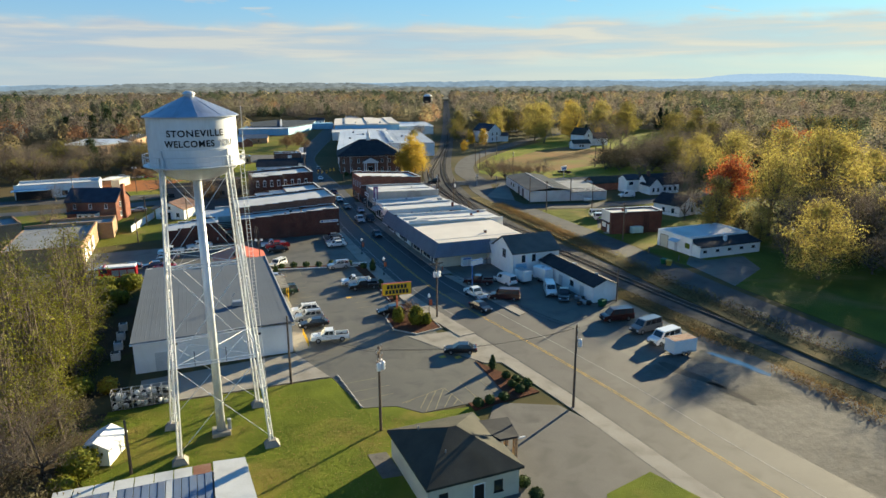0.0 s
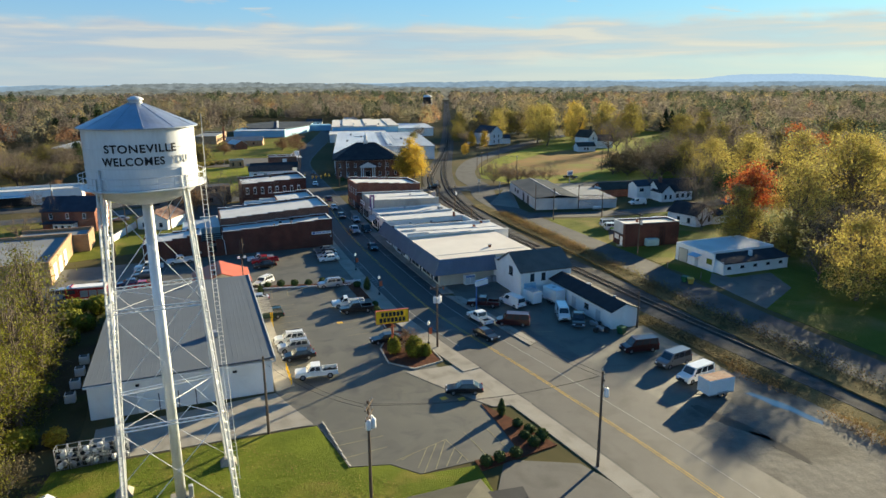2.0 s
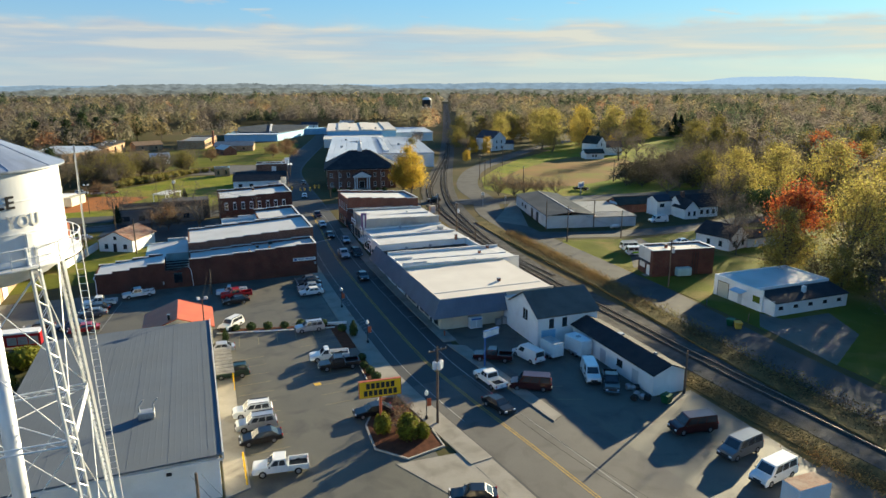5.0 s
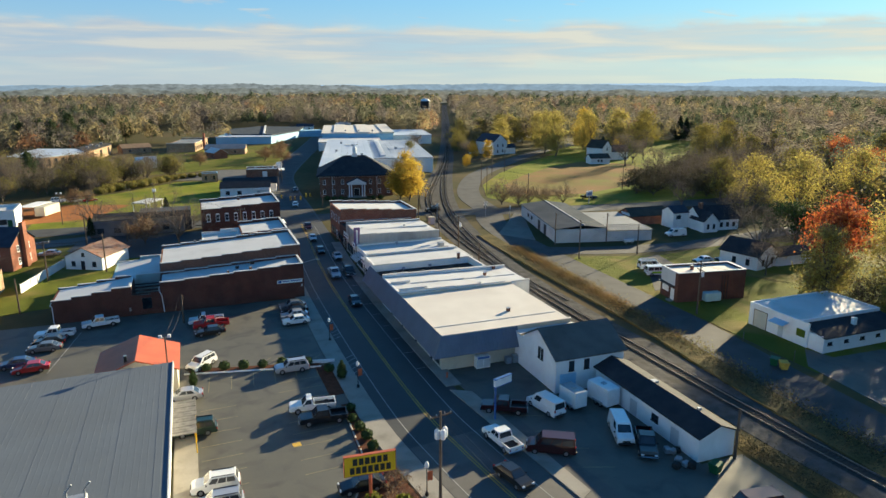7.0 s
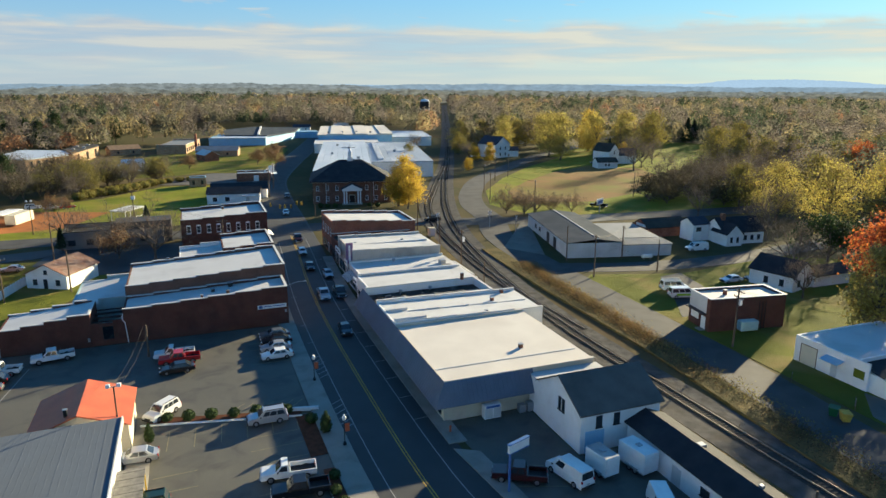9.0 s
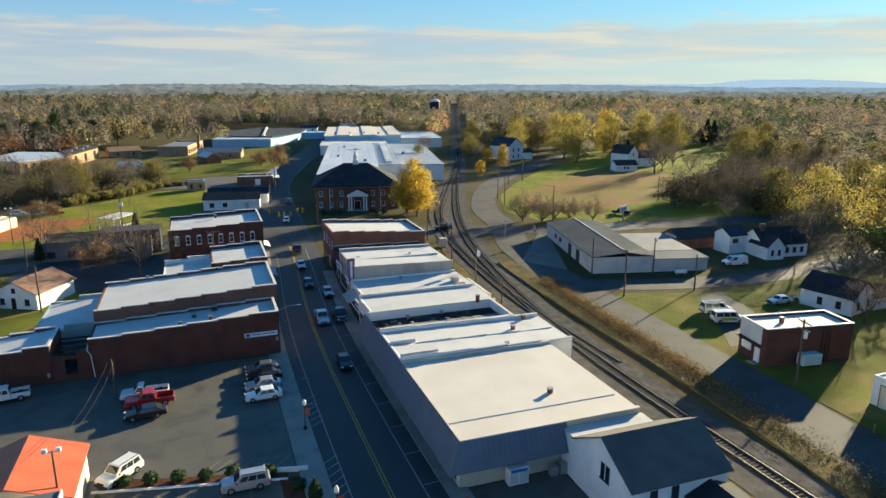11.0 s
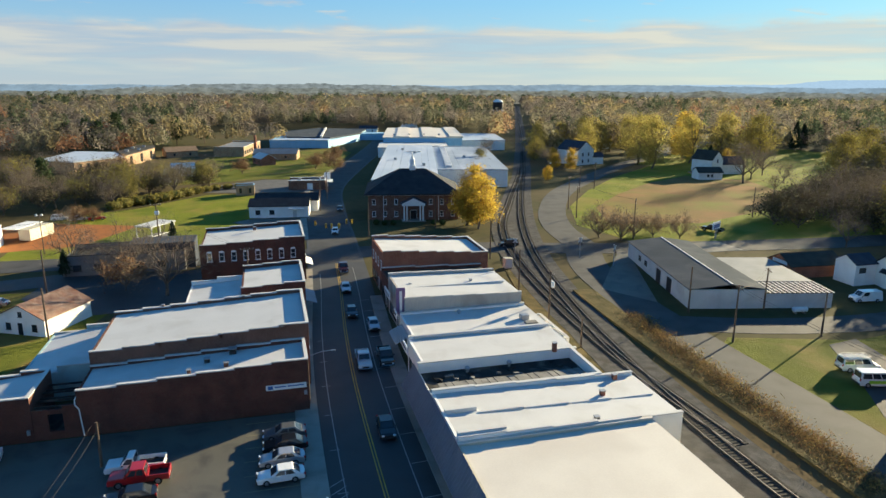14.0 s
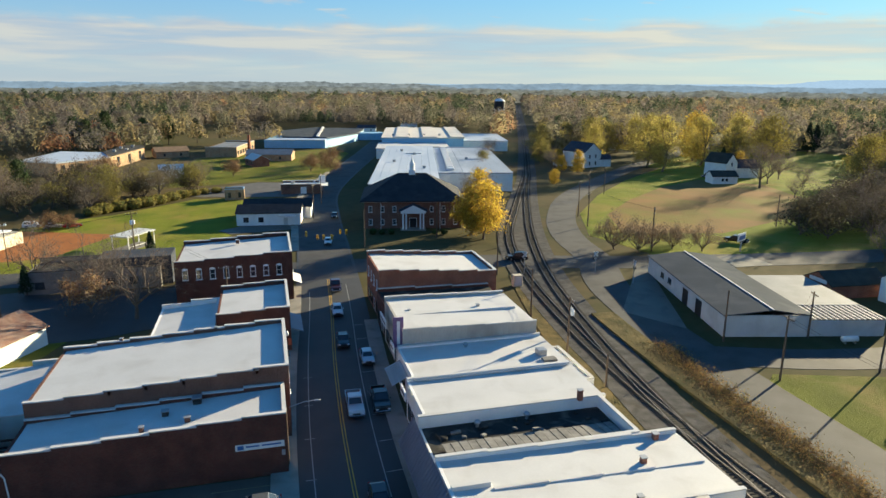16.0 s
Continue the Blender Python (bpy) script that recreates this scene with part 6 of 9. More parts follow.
fw = flat_building("white_market", -58, 262, -32, 274, 4.8, "white_wall", "roof_white", "long white market with a dark sheet for its shaded open front", rz=3, category="shop")
# solid dark sheet stands for the shade inside the open front
part("open_front", boxes((-12.6, -6.2, 0, -2, -6.02, 3.2)), M["dark"], fw); part("canopy", boxes((-13.5, -9.5, 3.2, -2, -6.05, 3.4)), M["blue_wall"], fw)
for k in range(3):
    window(fw, 2 + k * 4, -6.0, 1.0, 1.8, 1.4, "s", "dark")
door(fw, 11.6, -6.0, 1.2, 2.2, "s", "green_bin")
bh = gable_house("brick_house", -27, 216.5, 14, 9.5, 5.6, 8.8, "brick_red", "shingle_blue", "two-storey brick house with a dark blue roof", rz=-18)
for x in (-4.5, -0.2, 4.2):
    window(bh, x, -4.75, 3.6, 0.9, 1.4, "s")
for y in (-2, 2):
    window(bh, 7.0, y, 3.8, 0.9, 1.4, "e"); window(bh, 7.0, y, 1.0, 0.9, 1.5, "e")
part("chimney", boxes((7.05, -0.7, 0, 7.9, 0.7, 10), bevel=0.03), M["brick_red"], bh)
part("porch_roof", slab([(-6, -8), (2.5, -8), (2.5, -4.8), (-6, -4.8)], 2.7, 2.95), M["shingle_blue"], bh)
part("porch_wall", slab([(-2.8, -7.6), (2.2, -7.6), (2.2, -4.8), (-2.8, -4.8)], 0, 2.7), M["white_wall"], bh)
for x in (-2, -0.3, 1.4):
    window(bh, x, -7.6, 0.9, 1.0, 1.4, "s", "trim")
hw = gable_house("small_white_house", -5.4, 210.6, 10, 8.6, 2.9, 4.9, "white_wall", "rust_roof", "small white house with a rusted tin roof", rz=63)
window(hw, -5.0, -2.4, 0.8, 0.9, 1.1, "w", "dark"); window(hw, -5.0, 2.4, 0.8, 0.9, 1.1, "w", "dark"); window(hw, -5.0, 0, 3.0, 0.7, 0.8, "w", "dark")
door(hw, -5.0, 0.2, 0.9, 2.0, "w", "dark")
fence = thing("picket_fence", pose(-16.9, 191.5, 0), "long white board fence", "fence")
for k in range(20):
    t = k / 19
    x, y = 4.6 * t, 18.2 * t
    part("panel", slab([(x - 0.03, y), (x + 0.03, y), (x + 0.27, y + 0.955), (x + 0.21, y + 0.955)], 0.05, 1.75), M["trim"], fence)
    part("post", boxes((x - 0.07, y - 0.07, 0, x + 0.07, y + 0.05, 1.95)), M["trim"], fence)
tg = flat_building("fire_station", -40, 158, -24, 186, 4.6, "brick_tan", "roof_grey", "tan brick fire station with white doors", coping="brick_tan", category="station")
for k in range(3):
    door(tg, 8.0, -9 + k * 6, 3.4, 3.3, "e", "trim", frame="brick_tan")
tg2 = flat_building("tan_block", -36, 186.2, -20.6, 196, 4.0, "brick_tan", "roof_grey", "low tan brick block with a flat roof", coping="brick_tan")
tg3 = flat_building("orange_block", -70, 190, -44, 204, 3.8, "brick_tan", "roof_grey", "long orange brick block with a grey roof", coping="brick_tan", rz=20)
tr = thing("site_trailer", pose(-26.5, 280, 0, 0, 0, 70), "rusty-panelled site trailer beside the clay plot", "trailer")
part("body", boxes((-4.5, -1.5, 0.4, 4.5, 1.5, 3.2), bevel=0.06), M["cream_wall"], tr); part("canopy", boxes((-5, 1.6, 3.2, 5, 6, 3.35)), M["trim"], tr)
for x in (-4.6, 4.6):
    part("post", boxes((x, 5.6, 0, x + 0.12, 5.72, 3.2)), M["galv"], tr)
gz = thing("picnic_shelter", pose(2.2, 275.5, 0, 0, 0, 58), "open picnic shelter with a pale flat roof", "shelter")
part("roof", boxes((-4.6, -2.6, 3.2, 4.6, 2.6, 3.45)), M["grey_wall"], gz)
for x in (-4.2, 4.2):
    for y in (-2.3, 2.3):
        part("post", boxes((x - 0.08, y - 0.08, 0, x + 0.08, y + 0.08, 3.2)), M["trim"], gz)
part("rail", boxes((-4.2, -2.35, 0.8, 4.2, -2.25, 0.95)), M["trim"], gz); part("floor", boxes((-4.4, -2.4, 0, 4.4, 2.4, 0.12)), M["plank_grey"], gz)

# ---------- trees ----------
def leaf_axes(n, rng, outward=None, bias=1.1):
    """Two axes across each leaf; with outward given, leaves lie mostly flat to the crown's surface."""
    v = rng.normal(size=(n, 3)); v /= np.linalg.norm(v, axis=1, keepdims=True)
    if outward is not None:
        v = v + outward * bias
        v /= np.linalg.norm(v, axis=1, keepdims=True)
    r = rng.normal(size=(n, 3))
    a = np.cross(v, r); a /= np.linalg.norm(a, axis=1, keepdims=True)
    return a, np.cross(v, a)


def leaf_quads(centres, size, rng, thin=1.0, outward=None):
    """Loose small quads round the given points."""
    n = len(centres)
    a, b = leaf_axes(n, rng, outward)
    s = size * rng.uniform(0.55, 1.3, (n, 1)) / 2
    a, b = a * s, b * s * thin
    return np.stack([centres - a - b, centres + a - b, centres + a + b, centres - a + b], 1).reshape(-1, 3)


def leaf_tris(centres, size, rng, thin=1.0, outward=None, bias=1.1):
    n = len(centres)
    a, b = leaf_axes(n, rng, outward, bias)
    s = size * rng.uniform(0.6, 1.3, (n, 1)) * 0.7
    return np.stack([centres - a * s, centres + a * s * 0.6 + b * s * thin, centres + a * s * 0.6 - b * s * thin], 1).reshape(-1, 3)


def away(c, centre):
    d = c - np.asarray(centre)
    return d / (np.linalg.norm(d, axis=1, keepdims=True) + 1e-6)


def grow(rng, height, spread, fork, levels=3, arms=5, lean=0.0, rise=0.8):
    """Limbs of a broad-leaved tree: tubes as (p0, p1, r0, r1), and the ends of the twigs."""
    limbs, ends = [], []
    r = height * 0.018 + 0.06
    top = Vector((rng.normal() * 0.3, rng.normal() * 0.3, height * fork))
    limbs.append((Vector((0, 0, -0.3)), top, r * 1.25, r * 0.8))

    def branch(p, d, length, rad, level):
        mid = p + d * length * 0.55 + Vector(rng.normal(size=3)) * length * 0.06
        end = p + d * length + Vector(rng.normal(size=3)) * length * 0.10
        limbs.append((p, mid, rad, rad * 0.7)); limbs.append((mid, end, rad * 0.7, rad * 0.38))
        ends.append((mid + end) / 2); ends.append(end)
        if level < levels:
            for k in range(3 if level < levels - 1 else 2):
                t = rng.uniform(0.35, 1.0)
                nd = (d + Vector(rng.normal(size=3)) * 0.55 + Vector((0, 0, 0.18))).normalized()
                branch(p.lerp(end, t), nd, length * rng.uniform(0.5, 0.72), rad * 0.5, level + 1)

    for k in range(arms):
        a = 2 * math.pi * (k + rng.uniform(-0.3, 0.3)) / arms
        d = Vector((math.cos(a) * spread, math.sin(a) * spread, rise * rng.uniform(0.7, 1.3))).normalized()
        branch(top.lerp(Vector((0, 0, height * fork * 0.75)), rng.uniform(0, 0.8)), d, height * (1 - fork) * rng.uniform(0.55, 0.72), r * 0.6, 1)
    branch(top, Vector((rng.normal() * 0.1, rng.normal() * 0.1, 1)).normalized(), height * (1 - fork) * 0.7, r * 0.65, 1)
    return limbs, ends


def twig_tris(centres, length, rng, outward):
    """Long thin slivers that point outwards and up from the limbs."""
    n = len(centres)
    d = outward + rng.normal(size=(n, 3)) * 0.55 + np.array([0, 0, 0.35])
    d /= np.linalg.norm(d, axis=1, keepdims=True)
    w = np.cross(d, rng.normal(size=(n, 3))); w /= np.linalg.norm(w, axis=1, keepdims=True)
    ln = length * rng.uniform(0.5, 1.3, (n, 1))
    return np.stack([centres - w * 0.028, centres + w * 0.028, centres + d * ln], 1).reshape(-1, 3)


def broad_tree(name, label, seed, height, spread, fork, leaf, count, size, cluster, twigs=0, arms=5, levels=3, dome=0.0):
    """trunk with limbs, and a crown of loose leaves or bare twigs; dome is the share of leaves that fill out a rounded outline."""
    rng = np.random.default_rng(seed)
    t = thing(name, pose(0, 0, 0), label, "tree")
    limbs, ends = grow(rng, height, spread, fork, levels, arms)
    bm = bmesh.new()
    for p0, p1, r0, r1 in limbs:
        if r0 > 0.025:
            tube(bm, p0, p1, r0, max(r1, 0.015), n=6 if r0 > 0.1 else 4, caps=False)
    part("trunk", bm, M["bark"], t, smooth=True)
    e = np.array([tuple(v) for v in ends])
    if count:
        c = e[rng.integers(0, len(e), count)] + rng.normal(size=(count, 3)) * np.array([cluster, cluster, cluster * 0.75])
        k = int(count * dome)
        if k:
            u = rng.normal(size=(k, 3)); u /= np.linalg.norm(u, axis=1, keepdims=True)
            u[:, 2] = np.where(u[:, 2] < -0.7, -u[:, 2], u[:, 2])
            lump = 1 + 0.13 * np.sin(u[:, 0] * 7 + seed) * np.cos(u[:, 1] * 6 + u[:, 2] * 5) + 0.07 * np.sin(u[:, 0] * 17 + u[:, 2] * 13)
            c[:k] = u * (lump * rng.uniform(0.72, 1.03, k) ** 0.7)[:, None] * np.array([height * 0.38, height * 0.38, height * 0.46]) + np.array([0, 0, height * 0.53])
        c[:, 2] = np.maximum(c[:, 2], height * 0.12)
        bag("crown", leaf_tris(c, size, rng, thin=0.7, outward=away(c, (0, 0, height * 0.45)), bias=1.3), 3, M[leaf], t)
    if twigs:
        c = e[rng.integers(0, len(e), twigs)] + rng.normal(size=(twigs, 3)) * cluster * 0.8
        c[:, 2] = np.maximum(c[:, 2], height * 0.1)
        bag("twig_haze", twig_tris(c, height * 0.085, rng, away(c, (0, 0, height * 0.35))), 3, M["twig"], t, kind="stuff")
    return t


def fan_tree(name, label, seed, height, width, low, leaf, count, size, clumps=60, twigs=0, puff=0.085, stems=1):
    """An upswept tree: limbs fan out from a low fork to clumps of leaves that fill a tall egg-shaped outline."""
    rng = np.random.default_rng(seed)
    t = thing(name, pose(0, 0, 0), label, "tree")
    u = rng.uniform(0, 1, clumps)
    a = rng.uniform(0, 2 * math.pi, clumps)
    girth = np.sin(math.pi * (0.20 + 0.78 * u) ** 0.9) ** 0.7 * (1 + 0.16 * np.sin(a * 3 + seed) + 0.10 * np.sin(a * 2 + u * 7 + seed * 1.7))
    rho = rng.uniform(0.12, 1, clumps) ** 0.5
    c0 = np.stack([np.cos(a) * girth * rho * width * 0.45, np.sin(a) * girth * rho * width * 0.45, height * (low + 0.02 + (0.93 - low) * u)], 1)
    r = height * 0.013 + 0.07
    bm = bmesh.new()
    for k in range(stems):
        foot = Vector((rng.normal() * 0.3, rng.normal() * 0.3, -0.3)) if stems > 1 else Vector((0, 0, -0.3))
        fork = Vector((rng.normal() * width * 0.05, rng.normal() * width * 0.05, height * (low + 0.10 + 0.1 * k)))
        tube(bm, foot, fork, r * 1.3, r * 0.85, n=7, caps=False)
        tip = Vector((fork.x, fork.y, height * 0.8))
        tube(bm, fork, tip, r * 0.8, r * 0.15, n=6, caps=False)
        for x, y, z in c0[k::max(stems, 1)][:26]:
            end = Vector((x, y, z))
            start = fork.lerp(tip, min(0.75, max(0.0, (z / height - low) * 0.45)))
            mid = start.lerp(end, 0.5) + Vector((x, y, 0)).normalized() * width * 0.05 + Vector((0, 0, -height * 0.02))
            tube(bm, start, mid, r * 0.42, r * 0.26, n=5, caps=False); tube(bm, mid, end, r * 0.26, 0.03, n=4, caps=False)
    part("trunk", bm, M["bark"], t, smooth=True)
    pick = rng.integers(0, clumps, count)
    off = rng.normal(size=(count, 3)) * np.array([1, 1, 0.7])
    s = puff * (width + height) * 0.5 * rng.uniform(0.7, 1.3, clumps)
    c = c0[pick] + off * s[pick][:, None]
    c[:, 2] = np.maximum(c[:, 2], height * low * 0.8)
    o = off / (np.linalg.norm(off, axis=1, keepdims=True) + 1e-6) * 0.9 + away(c, (0, 0, height * 0.45))
    bag("crown", leaf_tris(c, size, rng, thin=0.75, outward=o / np.linalg.norm(o, axis=1, keepdims=True), bias=1.2), 3, M[leaf], t)
    if twigs:
        c = c0[rng.integers(0, clumps, twigs)] + rng.normal(size=(twigs, 3)) * s.mean() * 0.8
        bag("twig_haze", twig_tris(c, height * 0.075, rng, away(c, (0, 0, height * 0.3))), 3, M["twig"], t, kind="stuff")
    return t


def conifer(name, label, seed, height, radius, leaf="needle", count=2200):
    rng = np.random.default_rng(seed)
    t = thing(name, pose(0, 0, 0), label, "tree")
    bm = bmesh.new(); tube(bm, (0, 0, -0.3), (0, 0, height * 0.95), height * 0.018 + 0.05, 0.03, n=7)
    part("trunk", bm, M["bark"], t)
    h = rng.uniform(0.08, 1, count) ** 0.8
    a = rng.uniform(0, 2 * math.pi, count)
    lobes = 0.75 + 0.25 * np.sin(a * 5 + h * 40)
    r = radius * (1 - h) ** 0.8 * lobes * rng.uniform(0.55, 1.05, count) + 0.1
    c = np.stack([r * np.cos(a), r * np.sin(a), h * height], 1)
    bag("crown", leaf_quads(c, max(0.35, height * 0.045), rng, thin=0.45, outward=away(c, (0, 0, height * 0.3))), 4, M[leaf], t)
    return t


def bush(name, label, seed, w, h, leaf="shrub", count=500, size=0.16, cone=0.0):
    rng = np.random.default_rng(seed)
    t = thing(name, pose(0, 0, 0), label, "bush")
    u = rng.normal(size=(count, 3)); u /= np.linalg.norm(u, axis=1, keepdims=True)
    u *= rng.uniform(0.7, 1.05, (count, 1)) * (1 + 0.12 * np.sin(u[:, :1] * 9 + seed) * np.cos(u[:, 1:2] * 8))
    k = 1 - cone * (u[:, 2:] * 0.5 + 0.5)
    c = np.concatenate([u[:, :2] * w / 2 * k, u[:, 2:] * h / 2 + h / 2], 1)
    bag("foliage", leaf_quads(c, size, rng, outward=away(c, (0, 0, h * 0.4))), 4, M[leaf], t)
    bm = bmesh.new()
    r = bmesh.ops.create_icosphere(bm, subdivisions=2, radius=1)
    for v in r["verts"]:
        kk = 1 - cone * (v.co.z * 0.5 + 0.5)
        v.co = Vector((v.co.x * w * 0.42 * kk, v.co.y * w * 0.42 * kk, v.co.z * h * 0.44 + h * 0.5))
    part("core", bm, M[leaf], t)
    tube_bm = bmesh.new(); tube(tube_bm, (0, 0, -0.1), (0, 0, h * 0.3), 0.05, 0.04, n=5)
    part("stem", tube_bm, M["bark"], t)
    return t


def plant(proto, rows, group=""):
    """Sets the prototype at the first row and copies of it at the others: x, y, turn, scale."""
    for k, row in enumerate(rows):
        x, y, rz, s = row[:4]
        z = row[4] if len(row) > 4 else 0.0
        m = pose(x, y, z, 0, 0, rz) @ Matrix.Diagonal((s, s, s * (0.92 + 0.16 * ((k * 37) % 10) / 10), 1))
        ob = copy_thing(proto, m)
        if group:
            tagged(ob, group=group)
    for o in (*proto.children_recursive, proto):
        bpy.data.objects.remove(o)


def scatter(seed, n, poly_x, poly_y, s0, s1, keep=lambda x, y: True, gap=4.0):
    rng = np.random.default_rng(seed)
    out = []
    for _ in range(n * 30):
        x, y = rng.uniform(*poly_x), rng.uniform(*poly_y)
        if keep(x, y) and all((x - o[0]) ** 2 + (y - o[1]) ** 2 > gap * gap for o in out):
            out.append((x, y, rng.uniform(0, 360), rng.uniform(s0, s1)))
        if len(out) >= n:
            break
    return out


GOLD = lambda s: fan_tree("maple_tree", "tall golden-yellow autumn tree in full leaf", s, 16, 11, 0.10, "leaf_gold", 5600, 0.42, 64, twigs=250)
YELLOW = lambda s: fan_tree("autumn_tree", "tall oval autumn tree with yellow-olive leaves and grey limbs", s, 20, 14, 0.06, "leaf_yellow", 6800, 0.36, 80, twigs=500)
OLIVE = lambda s: fan_tree("autumn_tree", "broad tree with thinning olive autumn leaves", s, 18, 14, 0.14, "leaf_olive", 4200, 0.42, 60, twigs=700)
ORANGE = lambda s: fan_tree("autumn_tree", "autumn tree with bright orange-red leaves", s, 15, 9.5, 0.42, "leaf_orange", 4600, 0.32, 50, twigs=200)
BARE = lambda s: broad_tree("bare_tree", "leafless tree with a haze of grey-brown twigs", s, 14, 0.7, 0.22, "leaf_brown", 200, 0.2, 1.2, twigs=2200, arms=6)
BRUSHY = lambda s: broad_tree("thicket_tree", "tangled dark brown thicket tree with clinging leaves", s, 8, 0.9, 0.1, "leaf_dusk", 1150, 0.38, 0.8, twigs=450, arms=7, dome=0.3)
SMALL = lambda s: broad_tree("small_tree", "low round leafless ornamental tree with brown twigs", s, 5.2, 0.75, 0.12, "leaf_brown", 1500, 0.13, 0.45, twigs=2200, arms=8)

# the great yellow trees east of the rails
plant(fan_tree("autumn_tree", "great spreading yellow tree with several grey stems", 1, 27.5, 27, 0.14, "leaf_yellow", 15000, 0.40, 150, twigs=1400, puff=0.06, stems=3), [(166, 138, 0, 1.0)])
plant(fan_tree("autumn_tree", "tall narrow yellow tree beside the white garage", 2, 23, 15, 0.10, "leaf_yellow", 10000, 0.32, 100, twigs=900), [(134, 126, 40, 1.0)])
plant(fan_tree("autumn_tree", "round golden-yellow tree with open branches", 34, 17, 15, 0.12, "leaf_yellow", 10500, 0.27, 100, twigs=1200, puff=0.07), [(113, 93.5, 0, 1.0)])
plant(fan_tree("autumn_tree", "rounded olive-yellow tree behind the cottage", 35, 21.8, 17.5, 0.12, "leaf_yellow", 7500, 0.38, 90, twigs=800), [(181, 189, 80, 1.0), (183, 208.5, 200, 0.80), (212, 196, 40, 0.95)])
plant(ORANGE(3), [(130.6, 136.6, 0, 1.36), (263, 244, 70, 1.2), (268, 252, 140, 1.1), (242, 214, 200, 1.2)])
plant(fan_tree("autumn_tree", "slim yellow-olive tree behind the white garage", 36, 17, 9, 0.06, "leaf_yellow", 4600, 0.34, 60, twigs=900), [(121.4, 131, 0, 1.0), (126, 134, 120, 0.85), (126.5, 121.5, 20, 0.55), (196, 128, 300, 1.2), (154, 108, 10, 1.0)])
plant(YELLOW(5), [(212, 160, 200, 0.85), (240, 190, 10, 0.9), (204, 120, 40, 0.95), (250, 215, 250, 0.9)])
plant(OLIVE(6), [(214, 222, 200, 1.05), (168, 106, 40, 1.1), (160, 84, 300, 1.2), (180, 96, 160, 1.2), (146, 74, 80, 1.3), (142, 92, 20, 1.0), (186, 226, 0, 0.9)])
plant(BARE(7), [(140, 163, 0, 0.8), (128, 150, 90, 0.55), (160, 190, 180, 0.9), (166, 222, 270, 0.6), (136, 100, 30, 0.9), (121, 84, 140, 0.8), (130, 90, 210, 0.8), (126, 108, 10, 0.8), (118, 74, 80, 0.9), (132, 74, 20, 1.0), (140, 112, 100, 1.0), (116, 104, 70, 0.55), (196, 236, 10, 1.1), (206, 240, 60, 1.1)])
plant(BRUSHY(39), [(138, 118, 0, 1.3), (146, 112, 60, 1.4), (152, 118, 120, 1.4), (140, 106, 20, 1.3), (130, 114, 80, 1.0), (158, 112, 140, 1.4), (132, 98, 10, 1.2), (126, 92, 50, 1.1), (142, 98, 90, 1.3), (136, 84, 30, 1.3), (150, 130, 40, 1.2), (128, 128, 100, 0.7)])
# magnolia-dark evergreen by the cottage
plant(broad_tree("evergreen_tree", "dense dark glossy evergreen tree", 7, 12, 0.8, 0.12, "leaf_green", 4200, 0.45, 1.0), [(156, 168, 0, 1.0), (166, 160, 80, 0.8)])
# golden tree by the town hall
plant(GOLD(8), [(85.5, 264, 0, 0.95), (87.5, 271, 140, 1.0), (84, 270, 250, 0.85)])
# round leafless trees in a row beside the warehouse
plant(SMALL(9), [(112.8, 246.7, 0, 1.55), (116.6, 242.4, 80, 1.3), (122.4, 246, 150, 1.15), (126.6, 244, 220, 1.0), (132.3, 240.2, 300, 1.1), (131.4, 249, 40, 0.85)], "row of ornamental trees")
# farmhouse trees
plant(YELLOW(10), [(208, 389, 0, 1.26), (205.3, 372, 100, 1.22), (236, 388, 60, 1.24), (264, 398, 10, 1.34), (190, 409, 150, 0.94), (232, 442, 150, 1.1), (216, 452, 20, 1.05)])
plant(GOLD(29), [(241, 366, 0, 0.6), (246, 408, 0, 1.45), (166, 376, 20, 0.62)])
plant(OLIVE(11), [(252, 384, 0, 1.2), (284, 396, 120, 1.3), (296, 414, 60, 1.2), (164, 414, 190, 0.8), (206, 444, 120, 1.1), (176, 442, 0, 1.0), (310, 432, 30, 1.1), (222, 412, 30, 1.25)])
plant(BARE(12), [(215, 321, 0, 1.3), (226, 330, 140, 0.8), (232, 318, 50, 0.6), (212, 300, 200, 0.5), (240, 340, 90, 0.8)])
plant(conifer("spruce", "tall dark green spruce", 13, 15, 4.6, count=2600), [(232, 366, 0, 0.8), (343, 436, 60, 1.1), (336, 428, 20, 1.0), (352, 440, 200, 1.1), (170, 432, 0, 0.7), (8, 262, 10, 0.42), (-10, 240, 80, 0.4)])
# trees lining the railway
plant(BARE(25), [(x, y, k * 67, 0.5 + 0.05 * (k % 4)) for k, (x, y) in enumerate([(88, 288), (93, 302), (99, 316), (105, 330), (112, 348), (120, 370), (129, 394), (137, 414), (142, 432), (150, 454), (158, 474), (158, 384), (168, 408), (176, 430), (186, 452), (196, 476)])])
plant(GOLD(26), [(141, 345, 90, 0.42), (160, 380, 10, 0.45), (168, 402, 200, 0.5)])
plant(OLIVE(27), [(108, 338, 70, 0.5), (124, 382, 10, 0.55), (180, 446, 0, 0.8), (190, 450, 50, 0.8), (200, 462, 90, 0.9), (214, 440, 10, 1.0), (226, 450, 160, 1.0), (246, 446, 30, 1.1), (266, 440, 70, 1.1)])
